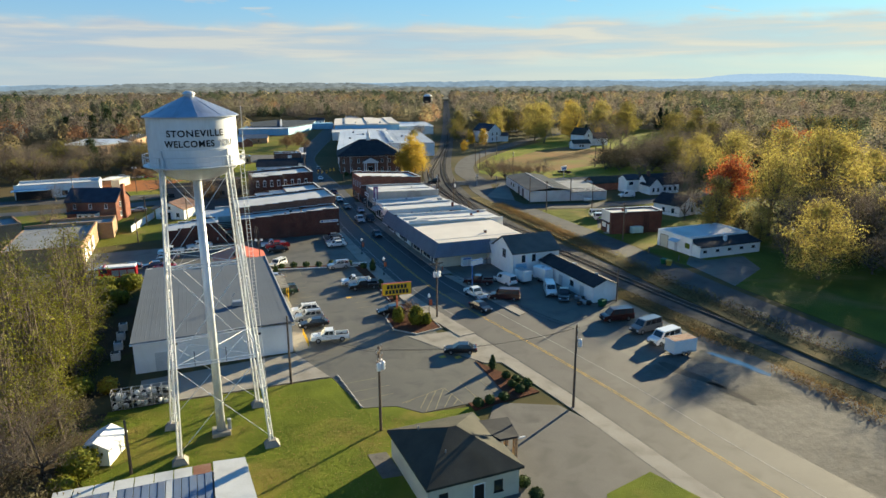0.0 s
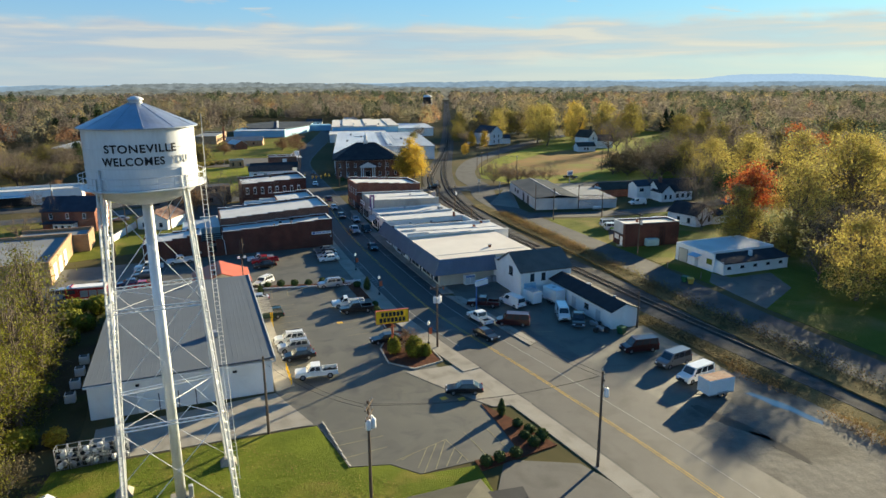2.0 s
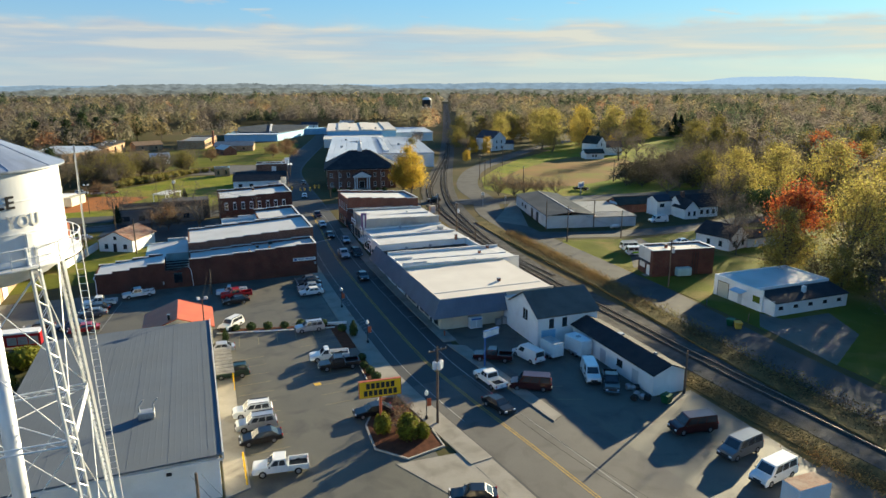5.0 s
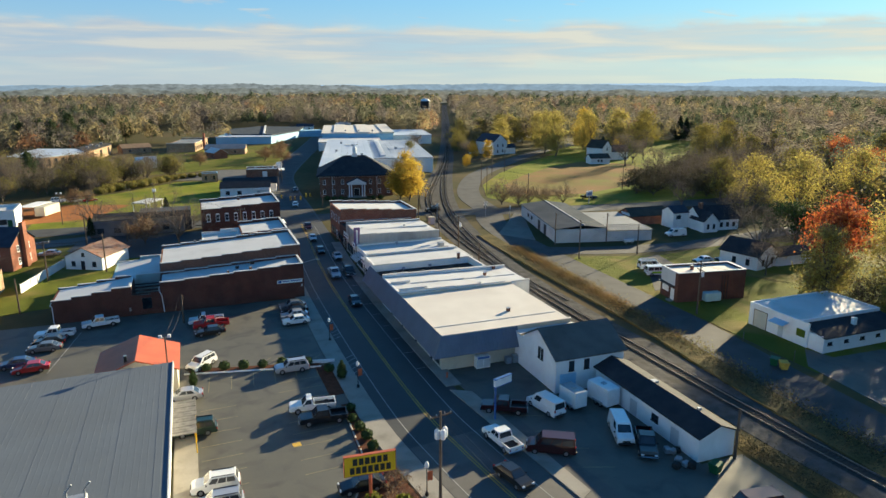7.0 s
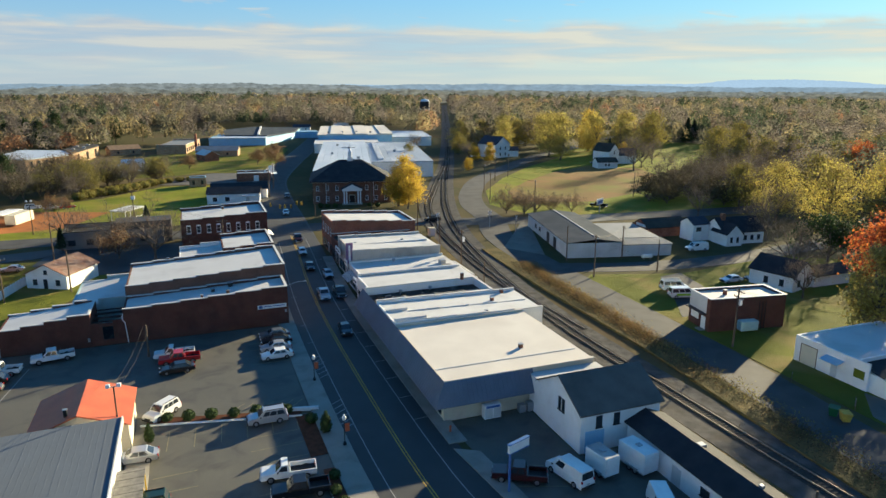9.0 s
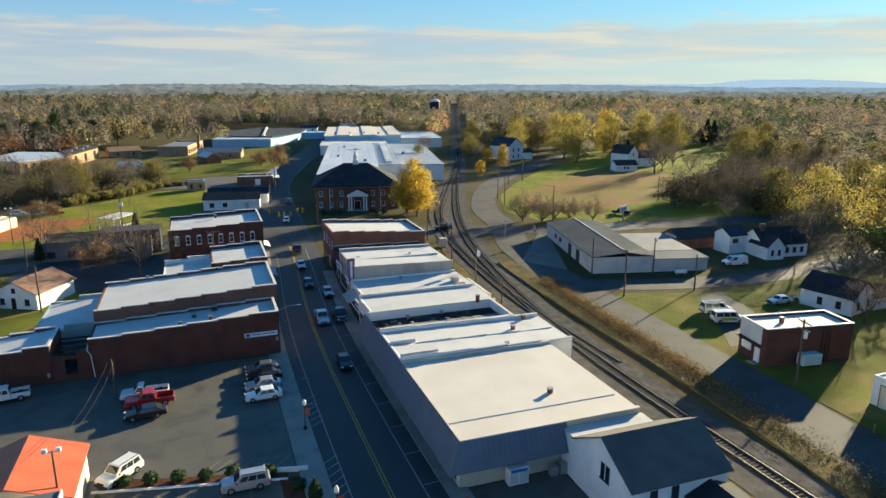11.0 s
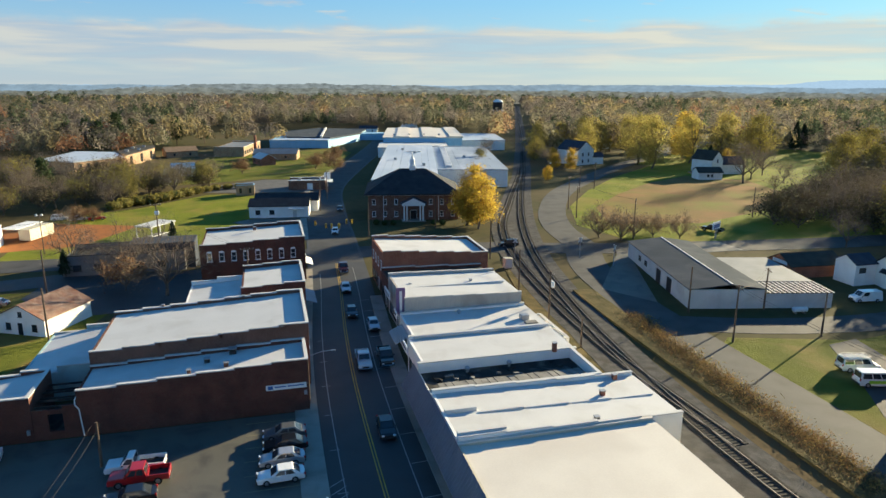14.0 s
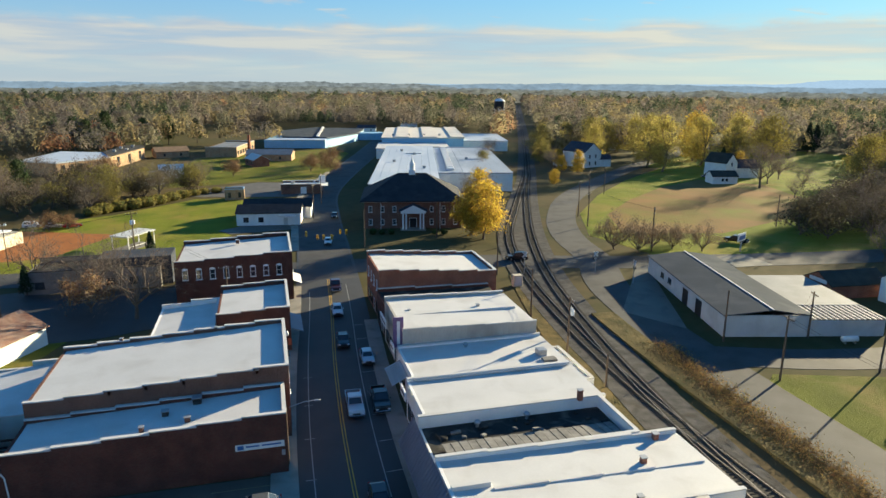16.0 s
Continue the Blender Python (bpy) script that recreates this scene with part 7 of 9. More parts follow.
# dark thicket below the meadow
in_thicket = lambda x, y: y < 262 + max(0, x - 182) * 0.62 and y > 262 - (x - 156) * 1.15 and y > 226
plant(BRUSHY(14), scatter(14, 52, (156, 252), (224, 300), 0.8, 1.3, in_thicket, 4.6))
plant(BARE(15), scatter(15, 14, (180, 256), (226, 300), 0.7, 1.1, in_thicket, 9))
plant(OLIVE(30), scatter(30, 18, (236, 330), (215, 380), 0.8, 1.15, lambda x, y: y < 250 + (x - 190) * 1.0, 10))
# trees along the west edge of the tower's yard
SLIM = lambda s, leaf, leaves, twigs: fan_tree("slim_tree", "slim upright tree with grey stems and thin olive-yellow leaves", s, 15, 6.5, 0.08, leaf, leaves, 0.21, 52, twigs=twigs, puff=0.10, stems=3)
plant(SLIM(16, "leaf_lime", 1500, 600), [(-21, 80, 0, 0.9), (-20.5, 92, 80, 1.0), (-18.6, 104, 10, 1.0), (-17.5, 113, 200, 1.15), (-19.5, 117, 300, 1.1), (-24, 98, 40, 1.05), (-26, 110, 70, 1.1), (-24, 86, 190, 1.0), (-30, 100, 30, 1.1), (-28, 122, 60, 1.0), (-22.5, 124, 10, 1.0), (-32, 114, 120, 1.0), (-28, 78, 20, 0.9), (-25, 72, 70, 0.85)])
plant(SLIM(17, "leaf_lime", 3200, 300), [(-16.4, 79, 0, 0.62), (-18, 86, 80, 0.72), (-17, 95, 200, 0.72), (-20, 99, 130, 0.8), (-16.6, 106, 40, 0.66), (-22, 107, 0, 0.8), (-26, 91, 60, 0.85), (-28, 105, 10, 0.85), (-20, 110, 50, 0.7), (-23, 76, 10, 0.7), (-25, 117, 30, 0.8), (-19, 76, 40, 0.6)])
plant(BRUSHY(38), [(-17.5, 66, 0, 0.5), (-20, 69.5, 70, 0.55), (-23, 66, 140, 0.6), (-18, 62.5, 200, 0.5), (-22, 62, 30, 0.6), (-26, 69, 10, 0.7), (-19, 82, 80, 0.6), (-21, 88, 0, 0.6), (-23, 94, 50, 0.65), (-21, 103, 20, 0.6), (-16, 74.5, 60, 0.35), (-15.6, 83, 60, 0.4), (-15.4, 98, 90, 0.4), (-17.4, 109.5, 10, 0.45), (-17.5, 118, 10, 0.5), (-16.4, 61, 40, 0.6), (-19, 58.5, 90, 0.7), (-15.6, 57, 10, 0.5), (-22, 56, 150, 0.7), (-25, 61, 60, 0.8), (-17, 54, 200, 0.6), (-28, 66, 0, 0.8), (-29, 73, 20, 0.8)])
plant(BARE(37), [(-16.8, 70.6, 0, 0.55), (-19.5, 73, 100, 0.6), (-21.5, 68, 40, 0.6)])
plant(bush("hedge_bush", "loose yellow-green shrub beside the yard", 18, 4.2, 3.2, "leaf_lime", 1400, 0.22), [(-13.2, 136.5, 60, 1.1), (-17, 136, 20, 1.0), (-14.5, 128, 0, 0.9), (-17, 131, 70, 1.0), (-16, 122, 140, 0.8), (-13.4, 70.2, 30, 0.95), (-16, 90, 90, 0.85), (-15.8, 101, 0, 0.8), (-18.5, 113, 0, 0.9), (-14.4, 66.8, 0, 0.7), (-20, 90, 60, 0.9)])
plant(bush("golden_bush", "small bright golden-orange bush", 19, 2.4, 2.2, "leaf_gold", 500, 0.22), [(-12.6, 89.8, 0, 1.05)])
# belt of mixed trees west of the green lawn
in_belt = lambda x, y: y > (312 + (x + 30) * 0.42 if x < -8 else 323 + (x + 8) * 1.3) + 4 and not (-2 < x and y > 366)
plant(BARE(20), scatter(20, 38, (-110, 14), (300, 392), 0.6, 0.95, in_belt, 6.5))
plant(BRUSHY(31), scatter(31, 32, (-105, 12), (300, 388), 0.75, 1.15, in_belt, 5.5))
plant(broad_tree("understory_tree", "low tree with brown and green leaves", 21, 9, 0.8, 0.15, "leaf_olive", 2400, 0.34, 0.9, twigs=700, dome=0.3), scatter(21, 20, (-90, 12), (302, 380), 0.8, 1.3, in_belt, 7))
plant(bush("thicket", "loose low yellow-green brush", 22, 5, 2.6, "leaf_olive", 900, 0.32), [(9, 349, 0, 0.9), (6, 345, 60, 1.0), (3, 340, 20, 1.1), (0, 335, 90, 1.2), (-3, 331, 10, 1.1), (-6.5, 328, 40, 1.2), (-10, 326, 120, 1.2), (-13.6, 322, 200, 1.1), (-16, 318, 30, 1.0), (12, 352, 0, 0.8), (16, 354, 0, 0.8), (20, 355, 40, 0.7)])
# pines behind the school
plant(fan_tree("pine", "tall dark green pine among the bare trees", 32, 19, 10, 0.18, "leaf_green", 3600, 0.5, 60, puff=0.07), [(-62, 520, 0, 1.0), (-54, 528, 70, 1.1), (-70, 526, 140, 1.0), (-46, 536, 200, 1.0), (-78, 516, 30, 0.85), (-36, 540, 90, 0.9), (-44, 350, 10, 0.75), (-24, 552, 0, 0.9), (-8, 560, 60, 0.8)])
plant(BARE(23), [(11.5, 222, 20, 0.95), (-10.5, 246, 0, 0.72), (2, 236, 90, 0.78), (-1, 232, 30, 0.5), (-33, 214, 0, 0.5), (-38, 200, 70, 0.55), (-44, 252, 0, 0.4)])
plant(broad_tree("russet_tree", "small tree with russet leaves", 24, 8, 0.8, 0.15, "leaf_brown", 2400, 0.35, 0.9), [(20, 395, 0, 0.9), (-44, 292, 0, 0.5), (-22, 298, 100, 0.6), (-18, 300, 30, 0.5), (3.5, 227, 60, 0.75), (52, 404, 0, 0.9), (58, 418, 50, 0.9), (64, 432, 150, 0.9), (60, 396, 220, 0.8), (-30, 402, 70, 1.1)])


# ---------- woodland to the horizon ----------
def dist_to(line, x, y):
    best = np.full(len(x), 1e9)
    for (ax, ay), (bx, by) in zip(line, line[1:]):
        dx, dy = bx - ax, by - ay
        t = np.clip(((x - ax) * dx + (y - ay) * dy) / (dx * dx + dy * dy), 0, 1)
        best = np.minimum(best, np.hypot(x - ax - t * dx, y - ay - t * dy))
    return best


RAIL_FAR = RAIL_A[::8] + [(900, 2400)]
CLEAR = [  # centre, half sizes and turn of the open places
    (24, 498, 50, 42, 0),     (20, 200, 95, 260, 0), (100, 400, 62, 120, -17), (60, 620, 75, 70, -14), (120, 560, 60, 60, -17), (-40, 420, 110, 52, 0), (160, 130, 62, 90, 0),
    (255, 690, 22, 22, 0), (-90, 230, 60, 110, 0), (-150, 640, 60, 30, 10), (420, 560, 60, 30, 30), (-60, 900, 60, 34, 0)]


MEADOW = [(100, 255), (120, 222), (196, 214), (250, 262), (262, 300), (340, 392), (332, 420), (262, 428), (196, 440), (150, 410), (118, 330)]


def open_ground(x, y):
    out = np.zeros(len(x), bool)
    for cx, cy, hx, hy, a in CLEAR:
        c, s = math.cos(radians(a)), math.sin(radians(a))
        u, v = (x - cx) * c + (y - cy) * s, -(x - cx) * s + (y - cy) * c
        out |= (np.abs(u) < hx) & (np.abs(v) < hy)
    inside = np.zeros(len(x), bool)
    for (ax, ay), (bx, by) in zip(MEADOW, MEADOW[1:] + MEADOW[:1]):
        inside ^= ((ay > y) != (by > y)) & (x < ax + (y - ay) * (bx - ax) / (by - ay))
    return out | inside | (dist_to(RAIL_FAR, x, y) < 13) | (dist_to(STREET, x, y) < 14) | (dist_to(EAST_ROAD, x, y) < 20)


# far crowns: paler, greyer copies of the leaf colours that carry some haze
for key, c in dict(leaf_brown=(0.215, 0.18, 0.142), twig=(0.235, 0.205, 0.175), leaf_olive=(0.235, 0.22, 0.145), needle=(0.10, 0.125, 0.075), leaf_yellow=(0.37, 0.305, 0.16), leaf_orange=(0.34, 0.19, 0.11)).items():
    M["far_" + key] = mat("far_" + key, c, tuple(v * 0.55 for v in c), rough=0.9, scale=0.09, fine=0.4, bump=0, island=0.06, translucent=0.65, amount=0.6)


def woodland():
    rng = np.random.default_rng(77)
    kinds = [("leaf_brown", 0), ("twig", 1), ("leaf_olive", 2), ("needle", 3), ("leaf_yellow", 4), ("leaf_orange", 5)]
    tris = {k: [] for k, _ in kinds}
    # from, to, spacing, leaves in a crown, leaf size, crown width
    rings = [(60, 400, 10.5, 430, 0.70, 1.2), (400, 720, 12.0, 310, 0.95, 1.35), (720, 1250, 15.0, 165, 1.4, 1.65), (1250, 1450, 18.0, 70, 2.8, 2.2)]
    for r0, r1, step, per, size, wide in rings:
        g = np.arange(-r1, r1, step)
        X, Y = (v.ravel() for v in np.meshgrid(g, g))
        X, Y = X + rng.uniform(-0.45, 0.45, len(X)) * step, Y + rng.uniform(-0.45, 0.45, len(Y)) * step
        R, A = np.hypot(X, Y), np.degrees(np.arctan2(X, Y))
        ok = (R >= r0) & (R < r1) & (A > -26) & (A < 62)
        X, Y = X[ok] + 20, Y[ok] + 50
        ok = ~open_ground(X, Y)
        X, Y = X[ok], Y[ok]
        # pines and colours gather in drifts
        drift = np.array([noise.noise(Vector((x / 90, y / 90, 0))) + 0.6 * noise.noise(Vector((x / 30, y / 30, 5))) for x, y in zip(X, Y)])
        hue = np.array([noise.noise(Vector((x / 150, y / 150, 9))) for x, y in zip(X, Y)])
        pick = rng.uniform(0, 1, len(X)) - hue * 0.25
        kind = np.where(drift > 0.36, 3, np.where(pick < 0.34, 1, np.where(pick < 0.58, 0, np.where(pick < 0.84, 2, np.where(pick < 1.0, 4, 5)))))
        base = np.array([terrain_height(x, y) for x, y in zip(X, Y)])
        H = rng.uniform(11, 22, len(X))  * np.where(kind == 3, 1.2, 1.0)
        Wd = rng.uniform(3.4, 5.6, len(X)) * wide * np.where(kind == 3, 0.85, 1.0)
        for m, k in kinds:
            sel = kind == k
            n = int(sel.sum())
            if not n:
                continue
            u = rng.normal(size=(n, per, 3)); u /= np.linalg.norm(u, axis=2, keepdims=True)
            u[:, :, 2] = np.abs(u[:, :, 2]) * 1.5 - 0.55
            o = (u + np.array([0, 0, 0.25])).reshape(-1, 3)
            o /= np.linalg.norm(o, axis=1, keepdims=True)
            u *= rng.uniform(0.8, 1.08, (n, per, 1)) * (1 + 0.16 * np.sin(u[:, :, :1] * 6 + rng.uniform(0, 6, (n, 1, 1))) * np.cos(u[:, :, 1:2] * 6))
            cone = 1 - 0.3 * (u[:, :, 2:] * 0.5 + 0.5) if k == 3 else 1.0
            c = np.concatenate([u[:, :, :2] * Wd[sel][:, None, None] * cone, u[:, :, 2:] * (H[sel] * 0.42)[:, None, None]], 2)
            c += np.stack([X[sel], Y[sel], base[sel] + H[sel] * 0.55], 1)[:, None, :]
            tris[m].append(leaf_tris(c.reshape(-1, 3), size, rng, thin=0.6 if m == "twig" else 0.9, outward=o, bias=3.2))
    names = dict(leaf_brown="brown autumn woodland", twig="grey leafless woodland", leaf_olive="olive autumn woodland", needle="dark green pine woodland", leaf_yellow="yellow autumn woodland", leaf_orange="rusty red autumn woodland")
    for m, _ in kinds:
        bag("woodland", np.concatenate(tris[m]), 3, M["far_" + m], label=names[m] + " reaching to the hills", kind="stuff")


woodland()


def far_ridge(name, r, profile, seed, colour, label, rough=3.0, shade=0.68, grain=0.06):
    """A long low ridge at the edge of sight; haze is put into its glowing colour."""
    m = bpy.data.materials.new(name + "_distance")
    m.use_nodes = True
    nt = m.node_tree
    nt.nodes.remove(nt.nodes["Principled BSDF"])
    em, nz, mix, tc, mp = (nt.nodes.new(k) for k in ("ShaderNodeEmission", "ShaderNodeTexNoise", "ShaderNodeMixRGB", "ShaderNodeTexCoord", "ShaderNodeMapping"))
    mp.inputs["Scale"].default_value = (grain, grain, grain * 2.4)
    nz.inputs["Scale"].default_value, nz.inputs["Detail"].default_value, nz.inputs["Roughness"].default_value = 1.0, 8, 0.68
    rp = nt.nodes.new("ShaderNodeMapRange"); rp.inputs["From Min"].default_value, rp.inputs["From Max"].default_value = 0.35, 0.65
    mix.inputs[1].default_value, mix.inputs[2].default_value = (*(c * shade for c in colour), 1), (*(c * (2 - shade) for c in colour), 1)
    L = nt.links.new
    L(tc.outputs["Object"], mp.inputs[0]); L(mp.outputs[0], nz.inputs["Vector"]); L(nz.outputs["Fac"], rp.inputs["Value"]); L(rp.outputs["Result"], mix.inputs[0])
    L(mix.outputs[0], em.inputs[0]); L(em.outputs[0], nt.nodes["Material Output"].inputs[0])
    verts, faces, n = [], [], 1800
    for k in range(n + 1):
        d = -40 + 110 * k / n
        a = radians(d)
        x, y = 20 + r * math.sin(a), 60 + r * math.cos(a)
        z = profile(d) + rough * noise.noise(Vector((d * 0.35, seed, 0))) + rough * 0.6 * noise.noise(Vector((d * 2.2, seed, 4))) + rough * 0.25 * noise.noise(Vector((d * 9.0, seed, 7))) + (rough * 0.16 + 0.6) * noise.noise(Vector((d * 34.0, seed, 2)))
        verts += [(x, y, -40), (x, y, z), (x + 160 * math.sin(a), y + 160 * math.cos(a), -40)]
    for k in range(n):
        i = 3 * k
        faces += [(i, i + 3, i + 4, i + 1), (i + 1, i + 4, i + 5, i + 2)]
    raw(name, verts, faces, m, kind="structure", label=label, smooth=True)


def bump_at(a, c, w, h):
    return h * math.exp(-((a - c) / w) ** 4)


# painted haze: each farther ridge glows paler and bluer
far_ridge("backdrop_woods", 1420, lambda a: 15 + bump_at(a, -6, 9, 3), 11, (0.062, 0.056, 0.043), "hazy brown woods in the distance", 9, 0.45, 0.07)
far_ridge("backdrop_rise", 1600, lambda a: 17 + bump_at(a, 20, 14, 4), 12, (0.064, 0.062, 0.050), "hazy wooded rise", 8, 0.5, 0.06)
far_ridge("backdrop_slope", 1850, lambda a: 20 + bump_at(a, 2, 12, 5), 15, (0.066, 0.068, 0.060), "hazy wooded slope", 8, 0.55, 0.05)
far_ridge("backdrop_near", 2250, lambda a: 16 + bump_at(a, 3, 13, 20) - bump_at(a, -22, 9, 4), 2, (0.072, 0.078, 0.077), "wooded ridge in the distance, haze in its grey-brown colour", 6, 0.62, 0.04)
far_ridge("backdrop_middle", 3400, lambda a: 26 + bump_at(a, 27, 11, 9) + bump_at(a, -14, 9, 4), 7, (0.085, 0.110, 0.132), "wooded hills with blue-grey haze in their colour", 4, 0.82, 0.02)
far_ridge("backdrop_far", 4500, lambda a: 27 + bump_at(a, 47.3, 5.2, 38) + bump_at(a, 38, 6, 11) + bump_at(a, 60, 8, 8), 5, (0.137, 0.181, 0.226), "flat-topped hill on the horizon with pale blue haze in its colour", 4, 0.94)

# ---------- vehicles ----------
def side_loop(bm, pts, w, inset=0.0):
    """A body from a side outline (x, z), w wide, a little narrower at the top."""
    z0, z1 = min(z for _, z in pts), max(z for _, z in pts)
    k = lambda z: 1 - inset * (z - z0) / max(z1 - z0, 0.01)
    solid(bm, [(x, -w / 2 * k(z), z) for x, z in pts], [(x, w / 2 * k(z), z) for x, z in pts])
    bmesh.ops.recalc_face_normals(bm, faces=bm.faces)


def quad(parent, name, pts, material, push):
    """A thin pane through four points, standing a little proud along push."""
    bm = bmesh.new()
    p = Vector(push) * 0.012
    solid(bm, [Vector(q) - p for q in pts], [Vector(q) + p for q in pts])
    bmesh.ops.recalc_face_normals(bm, faces=bm.faces)
    return part(name, bm, M[material], parent)


def wheel(parent, x, y, r, w=0.22):
    s = 1 if y > 0 else -1
    bm = bmesh.new(); tube(bm, (x, y - s * w, r), (x, y, r), r, n=14)
    t = part("wheel", bm, M["tyre"], parent)
    bm = bmesh.new(); tube(bm, (x, y - s * 0.02, r), (x, y + s * 0.015, r), r * 0.62, r * 0.56, n=12)
    part("rim", bm, M["rim"], t)


CARS = dict(  # length, width, height, bonnet, belt; cabin base and roof stations along x
    sedan=dict(L=4.7, W=1.78, H=1.44, belt=0.92, hood=0.80, wb=2.75, base=(-1.95, 1.05), roof=(-1.15, 0.25), r=0.33, tail=0.92),
    suv=dict(L=4.75, W=1.86, H=1.76, belt=1.08, hood=1.02, wb=2.75, base=(-2.22, 1.15), roof=(-1.95, 0.45), r=0.37, tail=1.08),
    van=dict(L=5.4, W=1.98, H=2.08, belt=1.15, hood=1.08, wb=3.4, base=(-2.62, 1.75), roof=(-2.5, 1.0), r=0.37, tail=1.15))


def vehicle(kind, colour, x, y, heading, label, sub=None, name=None):
    """A road vehicle that faces +x in its own frame."""
    nm = name or {"sedan": "sedan", "suv": "sport_utility_car", "van": "van", "pickup": "pickup_truck"}[kind]
    v = thing(nm, pose(x, y, 0.045, 0, 0, heading), label, {"sedan": "car", "suv": "car", "van": "van", "pickup": "pickup truck"}[kind])
    P = PAINT[colour]
    if kind == "pickup":
        L, W, H, wb, r = 5.7, 1.95, 1.86, 3.6, 0.40
        crew = sub != "regular"
        cb = (-0.75, 1.35) if crew else (-0.1, 1.35)
        cr = (-0.55, 0.65) if crew else (0.05, 0.65)
        bm = bmesh.new()
        side_loop(bm, [(-L / 2, 0.48), (L / 2 - 0.05, 0.42), (L / 2, 0.75), (L / 2 - 0.12, 1.04), (cb[1], 1.12), (cb[0], 1.14), (cb[0] - 0.02, 0.62), (-L / 2, 0.62)], W, 0.04)
        rounded(bm, 0.06)
        part("body", bm, P, v)
        b0, b1 = -L / 2, cb[0] - 0.06
        bm = boxes((b0, -W / 2, 0.62, b1, -W / 2 + 0.1, 1.14), (b0, W / 2 - 0.1, 0.62, b1, W / 2, 1.14), (b0, -W / 2 + 0.1, 0.62, b0 + 0.08, W / 2 - 0.1, 1.14), (b1 - 0.06, -W / 2 + 0.1, 0.62, b1, W / 2 - 0.1, 1.14))
        part("bed", bm, P, v)
        part("bed_liner", boxes((b0 + 0.08, -W / 2 + 0.1, 0.6, b1 - 0.06, W / 2 - 0.1, 0.68)), M["plastic"], v)
        belt, hgt = 1.13, H
    else:
        c = CARS[kind]
        L, W, H, wb, r, belt, hgt = c["L"], c["W"], c["H"], c["wb"], c["r"], c["belt"], c["H"]
        cb, cr = c["base"], c["roof"]
        bm = bmesh.new()
        side_loop(bm, [(-L / 2 + 0.05, 0.30), (L / 2 - 0.1, 0.26), (L / 2, 0.50), (L / 2 - 0.12, c["hood"] - 0.12), (L / 2 - 0.45, c["hood"]), (cb[1], belt), (cb[0], belt), (-L / 2 + 0.04, c["tail"] - 0.06), (-L / 2, 0.6)], W, 0.05)
        rounded(bm, 0.07)
        part("body", bm, P, v)
    # cabin with its panes
    wb_, wt = W / 2 * 0.93, W / 2 * (0.74 if kind == "sedan" else 0.82)
    bot = [(cb[0], -wb_, belt - 0.03), (cb[1], -wb_, belt - 0.03), (cb[1], wb_, belt - 0.03), (cb[0], wb_, belt - 0.03)]
    top = [(cr[0], -wt, hgt), (cr[1], -wt, hgt), (cr[1], wt, hgt), (cr[0], wt, hgt)]
    bm = bmesh.new(); solid(bm, bot, top); rounded(bm, 0.06)
    cab = part("cabin", bm, P, v)
    bot, top = [Vector(p) for p in bot], [Vector(p) for p in top]

    def pane(name, a, b, c2, d, push, u0=0.07, u1=0.93, w0=0.12, w1=0.86, proud=0.0):
        f = lambda s, t: (a.lerp(b, s)).lerp(d.lerp(c2, s), t) + Vector(push) * proud
        quad(cab, name, [f(u0, w0), f(u1, w0), f(u1, w1), f(u0, w1)], "glass", push)

    pane("windscreen", bot[1], bot[2], top[2], top[1], (0.9, 0, 0.4))
    pane("rear_window", bot[3], bot[0], top[0], top[3], (-0.9, 0, 0.4))
    splits = {"sedan": [(0.16, 0.50), (0.53, 0.86)], "suv": [(0.07, 0.34), (0.37, 0.62), (0.65, 0.88)], "van": [(0.64, 0.9)] if sub == "cargo" else [(0.05, 0.34), (0.37, 0.62), (0.65, 0.9)], "pickup": [(0.1, 0.45), (0.5, 0.86)] if sub != "regular" else [(0.15, 0.85)]}[kind]
    for u0, u1 in splits:
        pane("side_window", bot[0], bot[1], top[1], top[0], (0, -1, 0.25), u0, u1, 0.14, 0.84)
        pane("side_window", bot[3], bot[2], top[2], top[3], (0, 1, 0.25), u0, u1, 0.14, 0.84)
    for sx in (-1, 1):
        for sy in (-1, 1):
            wheel(v, sx * wb / 2 + (0.05 if kind != "pickup" else 0), sy * (W / 2 + 0.01), r)
    for sy in (-1, 1):
        part("headlight", boxes((L / 2 - 0.16, sy * W * 0.36 - 0.17, 0.60, L / 2 + 0.005, sy * W * 0.36 + 0.17, 0.78), bevel=0.03), M["lamp_white"], v)
        z = 0.8 if kind != "van" else 1.1
        part("tail_light", boxes((-L / 2 - 0.015, sy * W * 0.42 - 0.1, z - 0.16, -L / 2 + 0.14, sy * W * 0.42 + 0.1, z + 0.12), bevel=0.02), M["lamp_red"], v)
        part("mirror", boxes((cb[1] - 0.35, sy * (W / 2 + 0.1) - 0.09, belt, cb[1] - 0.2, sy * (W / 2 + 0.1) + 0.09, belt + 0.16), bevel=0.03), P if kind == "sedan" else M["plastic"], v)
    bump_m = M["chrome"] if kind == "pickup" else M["plastic"]
    part("front_bumper", boxes((L / 2 - 0.12, -W / 2 + 0.08, 0.32, L / 2 + 0.07, W / 2 - 0.08, 0.54), bevel=0.04), bump_m, v)
    part("rear_bumper", boxes((-L / 2 - 0.07, -W / 2 + 0.08, 0.36, -L / 2 + 0.1, W / 2 - 0.08, 0.56), bevel=0.04), bump_m, v)
    part("grille", boxes((L / 2 - 0.1, -W * 0.22, 0.56, L / 2 + 0.015, W * 0.22, 0.74)), M["plastic"], v)
